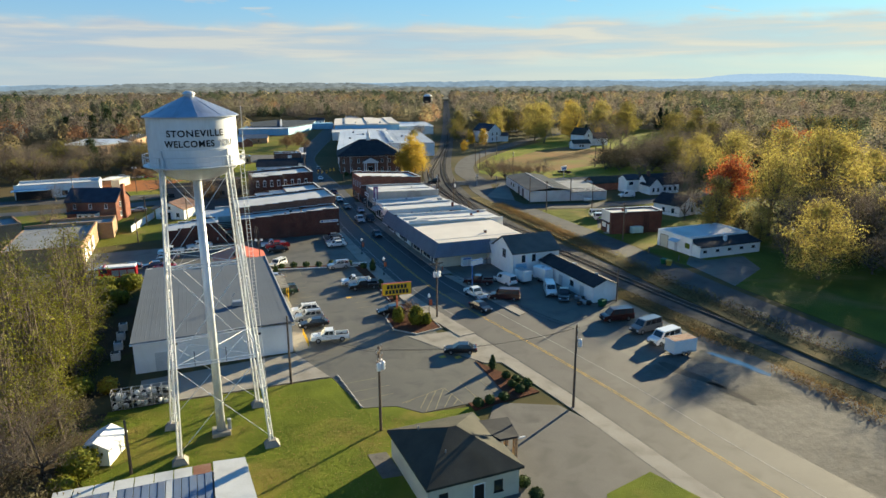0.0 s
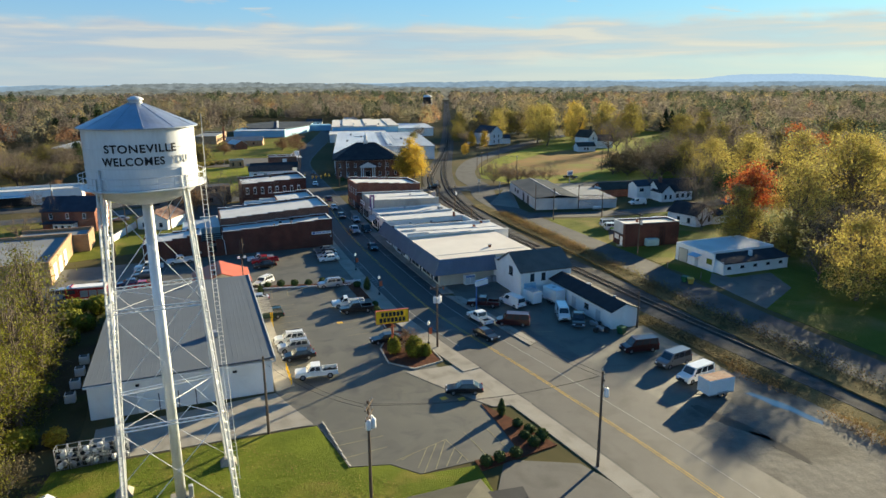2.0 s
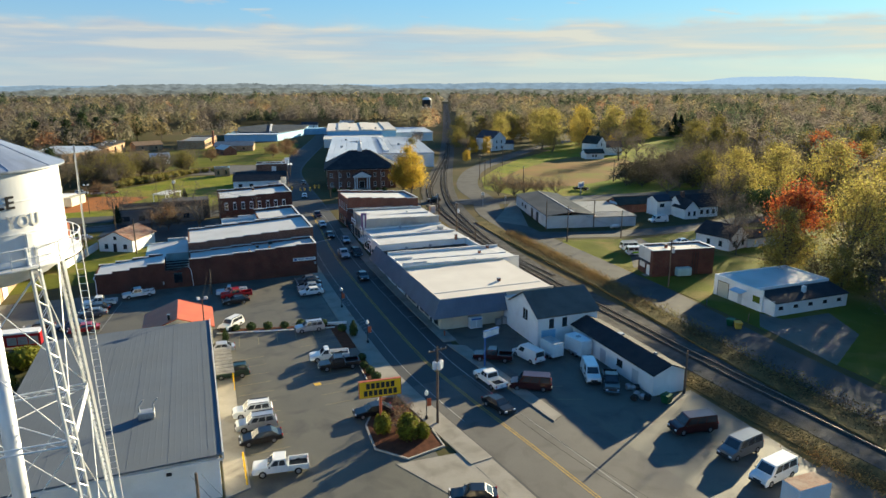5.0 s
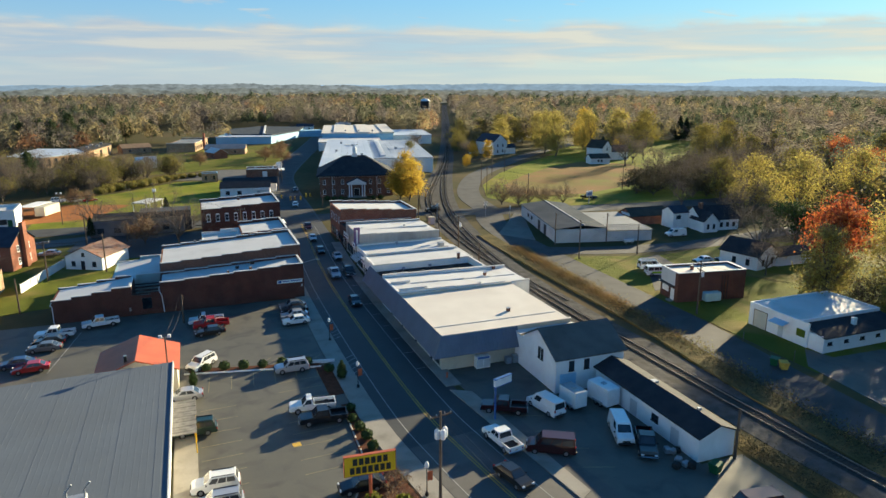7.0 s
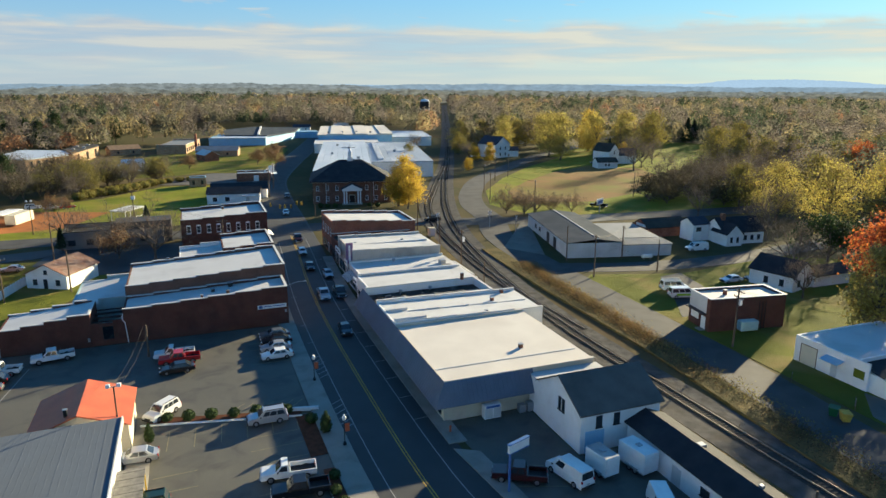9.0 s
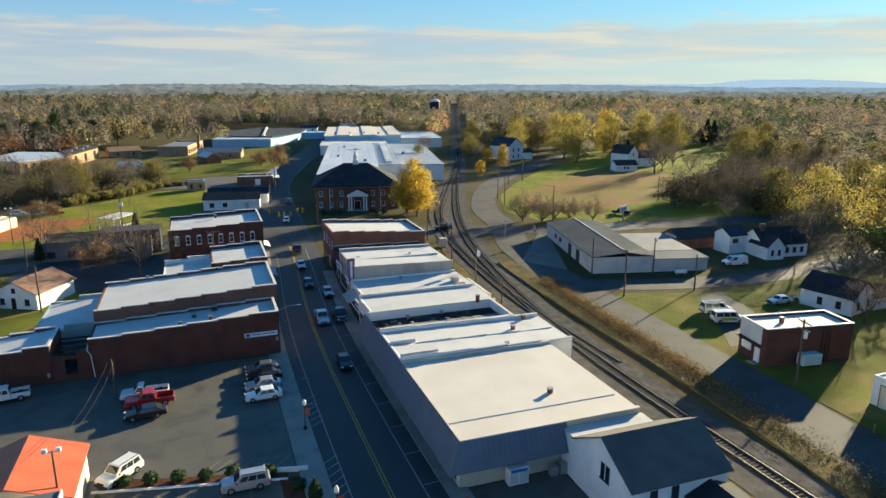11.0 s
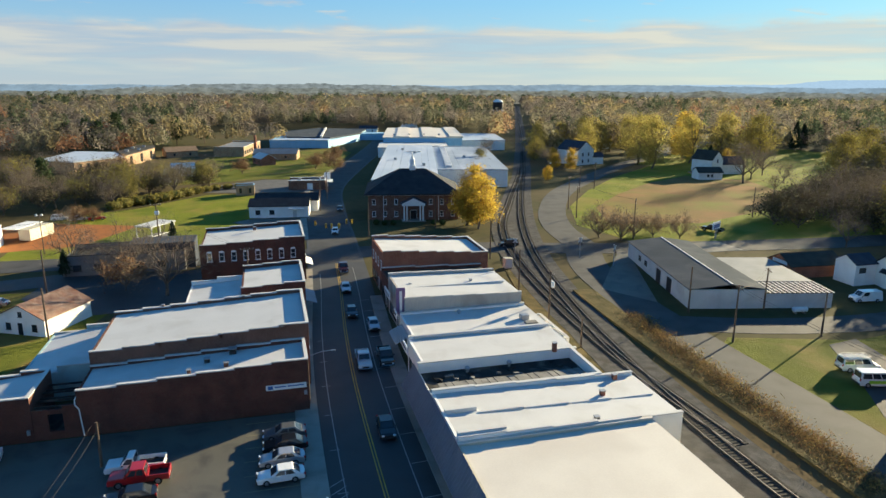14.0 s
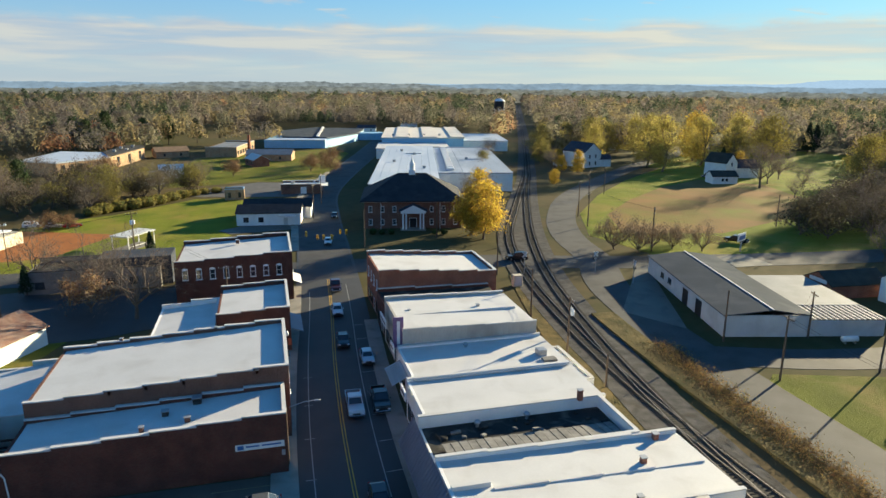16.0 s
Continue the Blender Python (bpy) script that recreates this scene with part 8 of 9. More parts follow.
    part("number_plate", boxes((-L / 2 - 0.03, -0.17, 0.66, -L / 2 + 0.03, 0.17, 0.78)), M["paint_white"], v)
    if kind == "suv" or sub == "rack":
        for sy in (-1, 1):
            part("roof_rail", boxes((cr[0] + 0.1, sy * wt * 0.85 - 0.02, hgt, cr[1] - 0.1, sy * wt * 0.85 + 0.02, hgt + 0.07)), M["plastic"], v)
    if sub == "ladder":
        for k in range(5):
            part("ladder_rung", boxes((cr[0] + 0.3 + k * 0.7, -0.7, hgt + 0.12, cr[0] + 0.36 + k * 0.7, 0.7, hgt + 0.17)), M["galv"], v)
        for sy in (-0.65, -0.2, 0.25, 0.65):
            part("ladder_rail", boxes((cr[0] + 0.1, sy - 0.03, hgt + 0.14, cr[1] + 0.2, sy + 0.03, hgt + 0.22)), M["galv"], v)
    if sub == "stripe":
        for sy in (-1, 1):
            part("stripe", boxes((-1.6, sy * (W / 2 + 0.004) - 0.006, 0.62, 1.2, sy * (W / 2 + 0.004) + 0.006, 1.05)), M["lime_paint"], v, "green side stripe")
    return v


def box_trailer(x, y, heading, L, W, H, label, roof="trim", hatch=True):
    t = thing("cargo_trailer", pose(x, y, 0.045, 0, 0, heading), label, "trailer")
    bm = boxes((-L / 2, -W / 2, 0.45, L / 2, W / 2, H)); rounded(bm, 0.05, 1)
    part("body", bm, PAINT["white"], t)
    part("roof", boxes((-L / 2 + 0.06, -W / 2 + 0.06, H, L / 2 - 0.06, W / 2 - 0.06, H + 0.03)), M[roof], t)
    for sy in (-1, 1):
        for dx in (-0.45, 0.4):
            wheel(t, dx - 0.2, sy * (W / 2 + 0.02), 0.33)
        part("fender", boxes((-1.1, sy * (W / 2 + 0.1) - 0.12, 0.68, 0.75, sy * (W / 2 + 0.1) + 0.12, 0.73)), M["galv"], t)
        part("trim_rail", boxes((-L / 2, sy * (W / 2 + 0.01) - 0.012, 0.42, L / 2, sy * (W / 2 + 0.01) + 0.012, 0.55)), M["galv"], t)
    bm = bmesh.new(); tube(bm, (L / 2, -0.6, 0.5), (L / 2 + 1.2, 0, 0.5), 0.05, n=6); tube(bm, (L / 2, 0.6, 0.5), (L / 2 + 1.2, 0, 0.5), 0.05, n=6)
    part("drawbar", bm, M["dark"], t)
    if hatch:
        part("hatch", boxes((-0.9, -W / 2 - 0.03, 1.2, 0.9, -W / 2, 2.0)), M["grey_wall"], t)
        part("vent", boxes((-0.3, -0.3, H, 0.3, 0.3, H + 0.16), bevel=0.04), M["galv"], t)
    part("door", boxes((-L / 2 - 0.02, -W / 2 + 0.15, 0.55, -L / 2, W / 2 - 0.15, H - 0.15)), M["trim"], t)
    return t


FLEET = [
    ("pickup", "white", 17.2, 97.0, 172, "white crew-cab pickup parked in the store lot", None),
    ("suv", "white", 15.6, 110.6, 177, "white sport utility car with dark windows", None),
    ("suv", "silver", 15.7, 107.2, 178, "silver sport utility car parked by the store walk", None),
    ("sedan", "black", 15.9, 103.9, 180, "black saloon parked beside the store", None),
    ("suv", "green", 13.9, 122.9, 178, "dark green large sport utility car", None),
    ("sedan", "silver", 12.6, 132.7, 178, "silver saloon by the store corner", None),
    ("suv", "white", 15.0, 142.6, 228, "white crossover parked askew by the hedge", None),
    ("suv", "silver", 26.9, 136.6, 180, "pale silver estate car in front of the hedge", None),
    ("pickup", "white", 27.6, 124.0, 174, "white regular-cab pickup with a black bed", "regular"),
    ("pickup", "black", 28.3, 120.5, 176, "black pickup beside a white one", None),
    ("sedan", "black", 29.3, 105.4, 178, "black car parked behind the sign island", None),
    ("sedan", "black", 34.0, 85.4, 160, "black saloon leaving the car park", None),
    ("pickup", "white", 46.2, 108.3, 98, "white crew-cab pickup with tools in its bed", None),
    ("van", "maroon", 50.6, 105.0, 150, "maroon passenger van in the east lot", None),
    ("pickup", "darkred", 49.8, 115.2, 150, "dark red pickup beside the blue sign", None),
    ("van", "white", 54.8, 113.7, 102, "white cargo van parked by the hall", "cargo"),
    ("van", "white", 59.9, 105.2, 248, "white cargo van beside the trailers", "cargo"),
    ("pickup", "black", 60.9, 101.9, 240, "black pickup by the shed", None),
    ("van", "maroon", 63.0, 88.6, 172, "dark maroon van at the edge of the gravel", None),
    ("van", "grey", 64.4, 82.8, 190, "dark grey conversion van with tinted windows", None),
    ("van", "white", 64.0, 77.9, 190, "white passenger van beside a trailer", None),
    ("pickup", "white", -0.4, 166.0, 190, "white pickup below the brick wall", None),
    ("pickup", "white", -6.6, 162.8, 176, "white pickup with a utility cap", None),
    ("sedan", "black", -7.0, 160.0, 178, "black saloon in the north lot", None),
    ("sedan", "grey", -7.2, 157.2, 178, "dark grey car in the north lot", None),
    ("sedan", "red", -7.6, 149.4, 184, "red car parked in the north lot", None),
    ("sedan", "blue", -9.8, 151.8, 182, "dark blue car beside a red one", None),
    ("pickup", "white", 16.2, 161.2, 178, "white pickup next to a red pickup", "regular"),
    ("pickup", "red", 16.9, 158.9, 180, "bright red pickup with a black bed", None),
    ("sedan", "black", 16.6, 155.6, 184, "black saloon beside the red pickup", None),
    ("sedan", "grey", 31.0, 164.2, 180, "grey saloon parked nose to the lot", None),
    ("sedan", "black", 31.0, 161.6, 180, "black saloon between two others", None),
    ("sedan", "silver", 30.6, 158.9, 180, "silver saloon in the parking row", None),
    ("sedan", "white", 30.4, 155.8, 182, "white saloon at the end of the row", None),
    ("sedan", "silver", 46.0, 196.0, 268, "silver saloon parked along the kerb", None),
    ("pickup", "black", 45.6, 182.4, 268, "black pickup parked along the kerb", None),
    ("pickup", "silver", 42.4, 182.0, 268, "silver pickup on the main street", None),
    ("sedan", "black", 43.4, 203.0, 267, "black car on the main street", None),
    ("sedan", "white", 44.0, 217.0, 267, "white saloon near the crossing", None),
    ("sedan", "black", 42.2, 162.6, 268, "black saloon on the main street", None),
    ("pickup", "darkred", 45.1, 231.0, 267, "dark red pickup waiting at the crossing", None),
    ("sedan", "black", 44.2, 101.4, 284, "black saloon driving down the main street", None),
    ("van", "white", 108.4, 162.9, -14, "white works van with roof ladders", "ladder"),
    ("van", "white", 106.8, 158.4, -16, "white works van with a green stripe", "stripe"),
    ("van", "white", 135.2, 187.2, 170, "white van in the side lane", "cargo"),
    ("sedan", "white", 123.2, 163.2, 178, "white car by the cottage", None),
    ("sedan", "grey", 129.0, 162.4, 174, "grey car by the cottage", None),
    ("suv", "black", 86.5, 243.0, 176, "dark sport utility car on the level crossing", None),
    ("sedan", "black", 52.0, 300.0, 262, "dark car on the upper street", None),
    ("sedan", "white", 47.2, 268.0, 262, "white car near the traffic lights", None),
    ("sedan", "white", -28.0, 218.0, 170, "white car beside the brick house", None),
    ("sedan", "silver", -17.0, 222.5, 175, "silver car behind the house", None),
    ("sedan", "blue", 214.0, 352.0, 170, "blue car on the farmhouse drive", None),
    ("pickup", "black", 146.0, 246.0, 120, "black truck at the field edge", None),
]
def fire_engine(x, y, heading):
    """cab, body with lockers, ladder rack and wheels."""
    v = thing("fire_engine", pose(x, y, 0.03, 0, 0, heading), "red fire engine with a white roof", "fire engine")
    bm = boxes((1.2, -1.15, 0.5, 3.4, 1.15, 2.7)); rounded(bm, 0.12)
    cab = part("cab", bm, PAINT["red"], v)
    part("windscreen", boxes((3.38, -1.0, 1.6, 3.43, 1.0, 2.4)), M["glass"], cab)
    for sy in (-1, 1):
        part("side_window", boxes((1.7, sy * 1.15 - 0.02, 1.6, 3.0, sy * 1.15 + 0.02, 2.35)), M["glass"], cab)
    bm = boxes((-3.6, -1.2, 0.6, 1.15, 1.2, 2.5)); rounded(bm, 0.06)
    part("body", bm, PAINT["red"], v)
    part("roof_deck", boxes((-3.5, -1.1, 2.5, 3.2, 1.1, 2.76), bevel=0.03), M["trim"], v, "white roof deck")
    for sy in (-1, 1):
        for k in range(3):
            part("locker", boxes((-3.3 + k * 1.45, sy * 1.21 - 0.02, 0.9, -2.0 + k * 1.45, sy * 1.21 + 0.02, 2.1)), M["galv"], v)
        for dx in (-2.2, 2.2):
            wheel(v, dx, sy * 1.1, 0.5)
    part("light_bar", boxes((2.2, -0.8, 2.76, 2.6, 0.8, 2.95), bevel=0.03), M["lamp_red"], v)


fire_engine(-16.2, 145.4, 176)
FLEET += [("sedan", "red", -17.5, 302.0, 20, "red car parked by the clay plot", None), ("sedan", "silver", -22.2, 302.3, 10, "silver car parked by the clay plot", None), ("suv", "white", -27.4, 303.8, 0, "white car parked by the clay plot", None)]
FLEET += [("van", "silver", -21.6, 147.4, 176, "silver minibus parked by the fire station", None), ("sedan", "black", -14.6, 152.6, 178, "black saloon near the fire station", None)]
for row in FLEET:
    vehicle(row[0], row[1], row[2], row[3], row[4], row[5], row[6])
box_trailer(58.5, 113.4, 98, 3.2, 1.9, 2.5, "white box trailer with a serving hatch", "galv")
box_trailer(62.5, 112.7, 99, 3.8, 2.1, 2.7, "tall white enclosed trailer by the hall", "trim")
box_trailer(63.4, 73.6, 180, 4.0, 2.1, 2.4, "white enclosed trailer with a rusty roof", "rust_roof", hatch=False)

# ---------- water tower ----------
def text_bars(word, size, bold=0.0):
    """Flat lettering as a bmesh, in the x-z plane, left edge at 0."""
    cu = bpy.data.curves.new("letters", "FONT")
    cu.body, cu.size, cu.offset, cu.extrude, cu.space_character = word, size, bold, 0.012, 1.12
    tmp = bpy.data.objects.new("letters", cu)
    scene.collection.objects.link(tmp)
    me = bpy.data.meshes.new_from_object(tmp.evaluated_get(bpy.context.evaluated_depsgraph_get()))
    bpy.data.objects.remove(tmp)
    bm = bmesh.new(); bm.from_mesh(me)
    bpy.data.meshes.remove(me)
    return bm


def water_tower():
    t = thing("water_tower", pose(0.36, 74.0, 0), "silver water tower on four laced steel legs", "water tower")
    R, z0, z1 = 4.27, 30.5, 35.25
    part("tank", spin([(R, z0), (R, z1)], 64), M["steel"], t, "pale silver tank shell", smooth=True)
    for z in (z0 + 0.05, z0 + 1.6, z0 + 3.2, z1 - 0.05):
        part("seam_band", spin([(R + 0.005, z - 0.04), (R + 0.03, z - 0.03), (R + 0.03, z + 0.03), (R + 0.005, z + 0.04)], 64), M["steel"], t)
    roof = part("roof", spin([(R - 0.1, z1 - 0.02), (R + 0.32, z1 - 0.1), (R + 0.32, z1 - 0.02), (0.55, z1 + 1.8), (0.5, z1 + 1.85)], 48), M["tower_roof"], t, "shallow conical roof of dull blue-grey sheets")
    for k in range(12):
        a = radians(k * 30 + 8)
        bm = bmesh.new(); tube(bm, (math.cos(a) * (R + 0.3), math.sin(a) * (R + 0.3), z1), (math.cos(a) * 0.55, math.sin(a) * 0.55, z1 + 1.81), 0.018, n=5)
        part("roof_rib", bm, M["tower_roof"], roof)
    part("cap", spin([(0.55, z1 + 1.75), (0.5, z1 + 2.0), (0.62, z1 + 2.03), (0.6, z1 + 2.15), (0.3, z1 + 2.3), (0, z1 + 2.35)], 20), M["steel"], t, smooth=True)
    part("bowl", spin([(0.0, 28.75), (1.0, 28.8), (2.2, 29.05), (3.3, 29.5), (4.0, 30.0), (R, z0)], 64), M["steel"], t, "dished tank bottom", smooth=True)
    # balcony
    bal = part("balcony", spin([(R + 0.01, z0 - 0.12), (R + 0.62, z0 - 0.12), (R + 0.62, z0 - 0.04), (R + 0.01, z0 - 0.04)], 48), M["steel"], t)
    for zz in (0.45, 0.95):
        part("rail", spin([(R + 0.58, z0 + zz), (R + 0.61, z0 + zz + 0.03), (R + 0.64, z0 + zz), (R + 0.61, z0 + zz - 0.03), (R + 0.58, z0 + zz)], 40), M["steel"], bal)
    for k in range(24):
        a = radians(k * 15)
        bm = bmesh.new(); tube(bm, (math.cos(a) * (R + 0.61), math.sin(a) * (R + 0.61), z0 - 0.1), (math.cos(a) * (R + 0.61), math.sin(a) * (R + 0.61), z0 + 0.95), 0.025, n=5)
        part("baluster", bm, M["steel"], bal)
    # riser
    bm = bmesh.new(); tube(bm, (0, 0, 0.5), (0, 0, 28.9), 0.46, 0.43, n=24)
    riser = part("riser", bm, M["steel"], t, "central riser pipe", smooth=True)
    part("riser_base", boxes((-1.0, -1.0, 0, 1.0, 1.0, 0.5), bevel=0.08), M["concrete"], riser)
    part("valve_box", boxes((0.7, -0.25, 0.3, 1.1, 0.25, 1.6), bevel=0.04), M["galv"], riser)
    bases = [(5.0, -4.5), (4.5, 5.4), (-5.2, 3.4), (-4.3, -4.7)]
    tops = [(3.15, -3.15), (3.1, 3.2), (-3.2, 3.0), (-3.1, -3.2)]
    lev = [0.6, 10.4, 20.6, z0 + 0.9]
    at = lambda k, z: Vector(bases[k]).to_3d().lerp(Vector(tops[k]).to_3d(), (z - 0.6) / (z0 - 0.6)) * 1 + Vector((0, 0, z))
    for k in range(4):
        o = Vector(tops[k]).normalized()
        side = Vector((-o.y, o.x, 0)) * 0.24
        leg = part("leg", boxes((0, 0, 0, 0.01, 0.01, 0.01)), M["steel"], t, "laced steel leg")
        bm = bmesh.new()
        for s in (-1, 1):
            a, b = at(k, 0.6) + side * s, at(k, z0 + 0.9) + side * s
            d = (b - a).normalized(); u = Vector((o.x, o.y, 0)) * 0.09; v = side.normalized() * 0.05
            solid(bm, [a - u - v, a + u - v, a + u + v, a - u + v], [b - u - v, b + u - v, b + u + v, b - u + v])
        bmesh.ops.recalc_face_normals(bm, faces=bm.faces)
        bm.to_mesh(leg.data); bm.free()
        bm = bmesh.new()
        n = 64
        for face in (-1, 1):
            off = Vector((o.x, o.y, 0)) * 0.08 * face
            for j in range(n):
                za, zb = 0.6 + (z0 - 0.6) * j / n, 0.6 + (z0 - 0.6) * (j + 1) / n
                s = 1 if j % 2 else -1
                tube(bm, at(k, za) + side * s + off, at(k, zb) - side * s + off, 0.028, n=4, caps=False)
        part("lacing", bm, M["steel"], leg, kind="stuff")
        bm = bmesh.new()
        p = at(k, 0)
        solid(bm, [(p.x - 0.9, p.y - 0.9, -0.1), (p.x + 0.9, p.y - 0.9, -0.1), (p.x + 0.9, p.y + 0.9, -0.1), (p.x - 0.9, p.y + 0.9, -0.1)],
              [(p.x - 0.4, p.y - 0.4, 0.62), (p.x + 0.4, p.y - 0.4, 0.62), (p.x + 0.4, p.y + 0.4, 0.62), (p.x - 0.4, p.y + 0.4, 0.62)])
        part("footing", bm, M["concrete"], t, "tapered concrete footing")
        bm = bmesh.new()
        a, b = at(k, z0 - 0.3), at(k, z0 + 2.0)
        box(bm, -0.13, -0.06, -0.3, 0.13, 0.06, 1.55)
        bm.transform(Matrix.Translation((o.x * (R + 0.1), o.y * (R + 0.1), z0)) @ Matrix.Rotation(math.atan2(o.y, o.x) + math.pi / 2, 4, "Z"))
        part("gusset", bm, M["steel"], t)
    for k in range(4):
        j = (k + 1) % 4
        for z in lev[1:3]:
            a, b = at(k, z), at(j, z)
            for dz in (-0.16, 0.16):
                bm = bmesh.new(); tube(bm, a + Vector((0, 0, dz)), b + Vector((0, 0, dz)), 0.055, n=6); part("strut", bm, M["steel"], t)
            bm = bmesh.new()
            for m in range(12):
                tube(bm, a.lerp(b, m / 12) + Vector((0, 0, -0.16 if m % 2 else 0.16)), a.lerp(b, (m + 1) / 12) + Vector((0, 0, 0.16 if m % 2 else -0.16)), 0.025, n=4, caps=False)
            part("strut_lacing", bm, M["steel"], t, kind="stuff")
        for za, zb in ((1.0, 10.2), (10.6, 20.4), (20.8, 30.0)):
            for p, q in ((k, j), (j, k)):
                bm = bmesh.new(); tube(bm, at(p, za), at(q, zb), 0.032, n=6); part("tie_rod", bm, M["steel"], t)
    for k in range(4):
        for z in lev[1:3]:
            bm = bmesh.new(); tube(bm, at(k, z), (0, 0, z), 0.03, n=5); part("tie_rod", bm, M["steel"], t)
    # ladder and mast
    bm = bmesh.new()
    for s in (-0.2, 0.2):
        tube(bm, (5.2 + s, 1.0, 0.6), (4.55 + s, 0.6, 31.4), 0.03, n=5, caps=False)
    for k in range(70):
        f = k / 70
        x, y, z = 5.2 - 0.65 * f, 1.0 - 0.4 * f, 0.8 + 30 * f
        tube(bm, (x - 0.2, y, z), (x + 0.2, y, z), 0.018, n=4, caps=False)
    part("ladder", bm, M["steel"], t, kind="stuff")
    bm = bmesh.new(); tube(bm, (4.9, 1.6, 29.6), (4.95, 1.6, 36.0), 0.05, n=6)
    part("mast", bm, M["galv"], t, "thin aerial mast")
    # lettering bent round the shell
    # YOU is painted grey for the glare on the sunlit side
    rows = [("STONEVILLE", 33.40, -33, 40, "lettering"), ("WELCOMES", 32.42, -37, 26, "lettering"), ("YOU", 32.42, 33, 55, "faded")]
    for word, z, a0, a1, ink in rows:
        bm = text_bars(word, 0.86, 0.02)
        xs = [v.co.x for v in bm.verts]
        lo, hi = min(xs), max(xs)
        for v in bm.verts:
            a = radians(-90 + a0 + (a1 - a0) * (v.co.x - lo) / (hi - lo))
            r = R + 0.035 + v.co.z
            v.co = Vector((math.cos(a) * r, math.sin(a) * r, z + v.co.y))
        part("lettering", bm, M[ink], t, ("black painted lettering " if ink == "lettering" else "lettering greyed for sun glare ") + word)


water_tower()

far_t = thing("water_tower", pose(237, 681, 0), "distant water tower with a white and black tank", "water tower")
part("tank", spin([(4.6, 15.5), (4.8, 17), (4.8, 22.5)], 24), M["dark"], far_t); part("roof", spin([(4.9, 22.5), (3.4, 24.2), (0, 25.0)], 24), M["trim"], far_t)
bm = bmesh.new(); tube(bm, (0, 0, 0), (0, 0, 15.6), 0.7, n=12); part("riser", bm, M["steel"], far_t)
for k in range(6):
    a = radians(k * 60)
    bm = bmesh.new(); tube(bm, (5.4 * math.cos(a), 5.4 * math.sin(a), 0), (4.6 * math.cos(a), 4.6 * math.sin(a), 16.5), 0.3, n=6); part("leg", bm, M["steel"], far_t)


# ---------- poles, wires, lamps ----------
def utility_pole(x, y, h, arms=1, cans=0, turn=0.0, label="weathered wooden utility pole with crossarm"):
    p = thing("utility_pole", pose(x, y, 0, 0, 0, turn), label, "utility pole")
    bm = bmesh.new(); tube(bm, (0, 0, -0.3), (0, 0, h), 0.17, 0.11, n=10)
    part("pole", bm, M["pole"], p)
    for k in range(arms):
        z = h - 0.5 - k * 1.0
        arm = part("crossarm", boxes((-1.2, -0.14, z, 1.2, -0.03, z + 0.13)), M["pole"], p)
        for u in (-1.1, -0.45, 0.45, 1.1):
            bm = bmesh.new(); tube(bm, (u, -0.085, z + 0.13), (u, -0.085, z + 0.34), 0.055, 0.035, n=8)
            part("insulator", bm, M["galv"], arm)
        for u in (-0.7, 0.7):
            bm = bmesh.new(); tube(bm, (u, -0.09, z), (0, -0.09, z - 0.55), 0.025, n=4); part("brace", bm, M["pole"], p)
    for k in range(cans):
        a = radians(-90 + (k - (cans - 1) / 2) * 75)
        c = Vector((math.cos(a) * 0.45, math.sin(a) * 0.45, h - 2.7))
        bm = spin([(0, 0), (0.24, 0.02), (0.26, 0.1), (0.26, 0.85), (0.2, 0.95), (0, 1.0)], 14); bm.transform(Matrix.Translation(c))
        can_ = part("transformer", bm, M["trim"], p, "pale grey transformer can", smooth=True)
        bm = bmesh.new(); tube(bm, c + Vector((0, 0, 0.95)), c + Vector((0, 0, 1.25)), 0.05, 0.03, n=6); part("bushing", bm, M["galv"], can_)
    return p


def wire(a, b, sag=0.8, r=0.016, name="power_line", n=10):
    """One unbroken hanging wire of square section."""
    a, b = Vector(a), Vector(b)
    d = (b - a).normalized(); u = Vector((-d.y, d.x, 0)).normalized() * r; w = Vector((0, 0, r))
    bm = bmesh.new()
    rings = []
    for k in range(n + 1):
        p = a.lerp(b, k / n) - Vector((0, 0, sag * 4 * (k / n) * (1 - k / n)))
        rings.append([bm.verts.new(p + o) for o in (u, w, -u, -w)])
    for p, q in zip(rings, rings[1:]):
        for i in range(4):
            bm.faces.new((p[i], p[(i + 1) % 4], q[(i + 1) % 4], q[i]))
    return tagged(part(name, bm, M["cable"]), "thin black overhead wire between poles", "wire", "overhead wires")


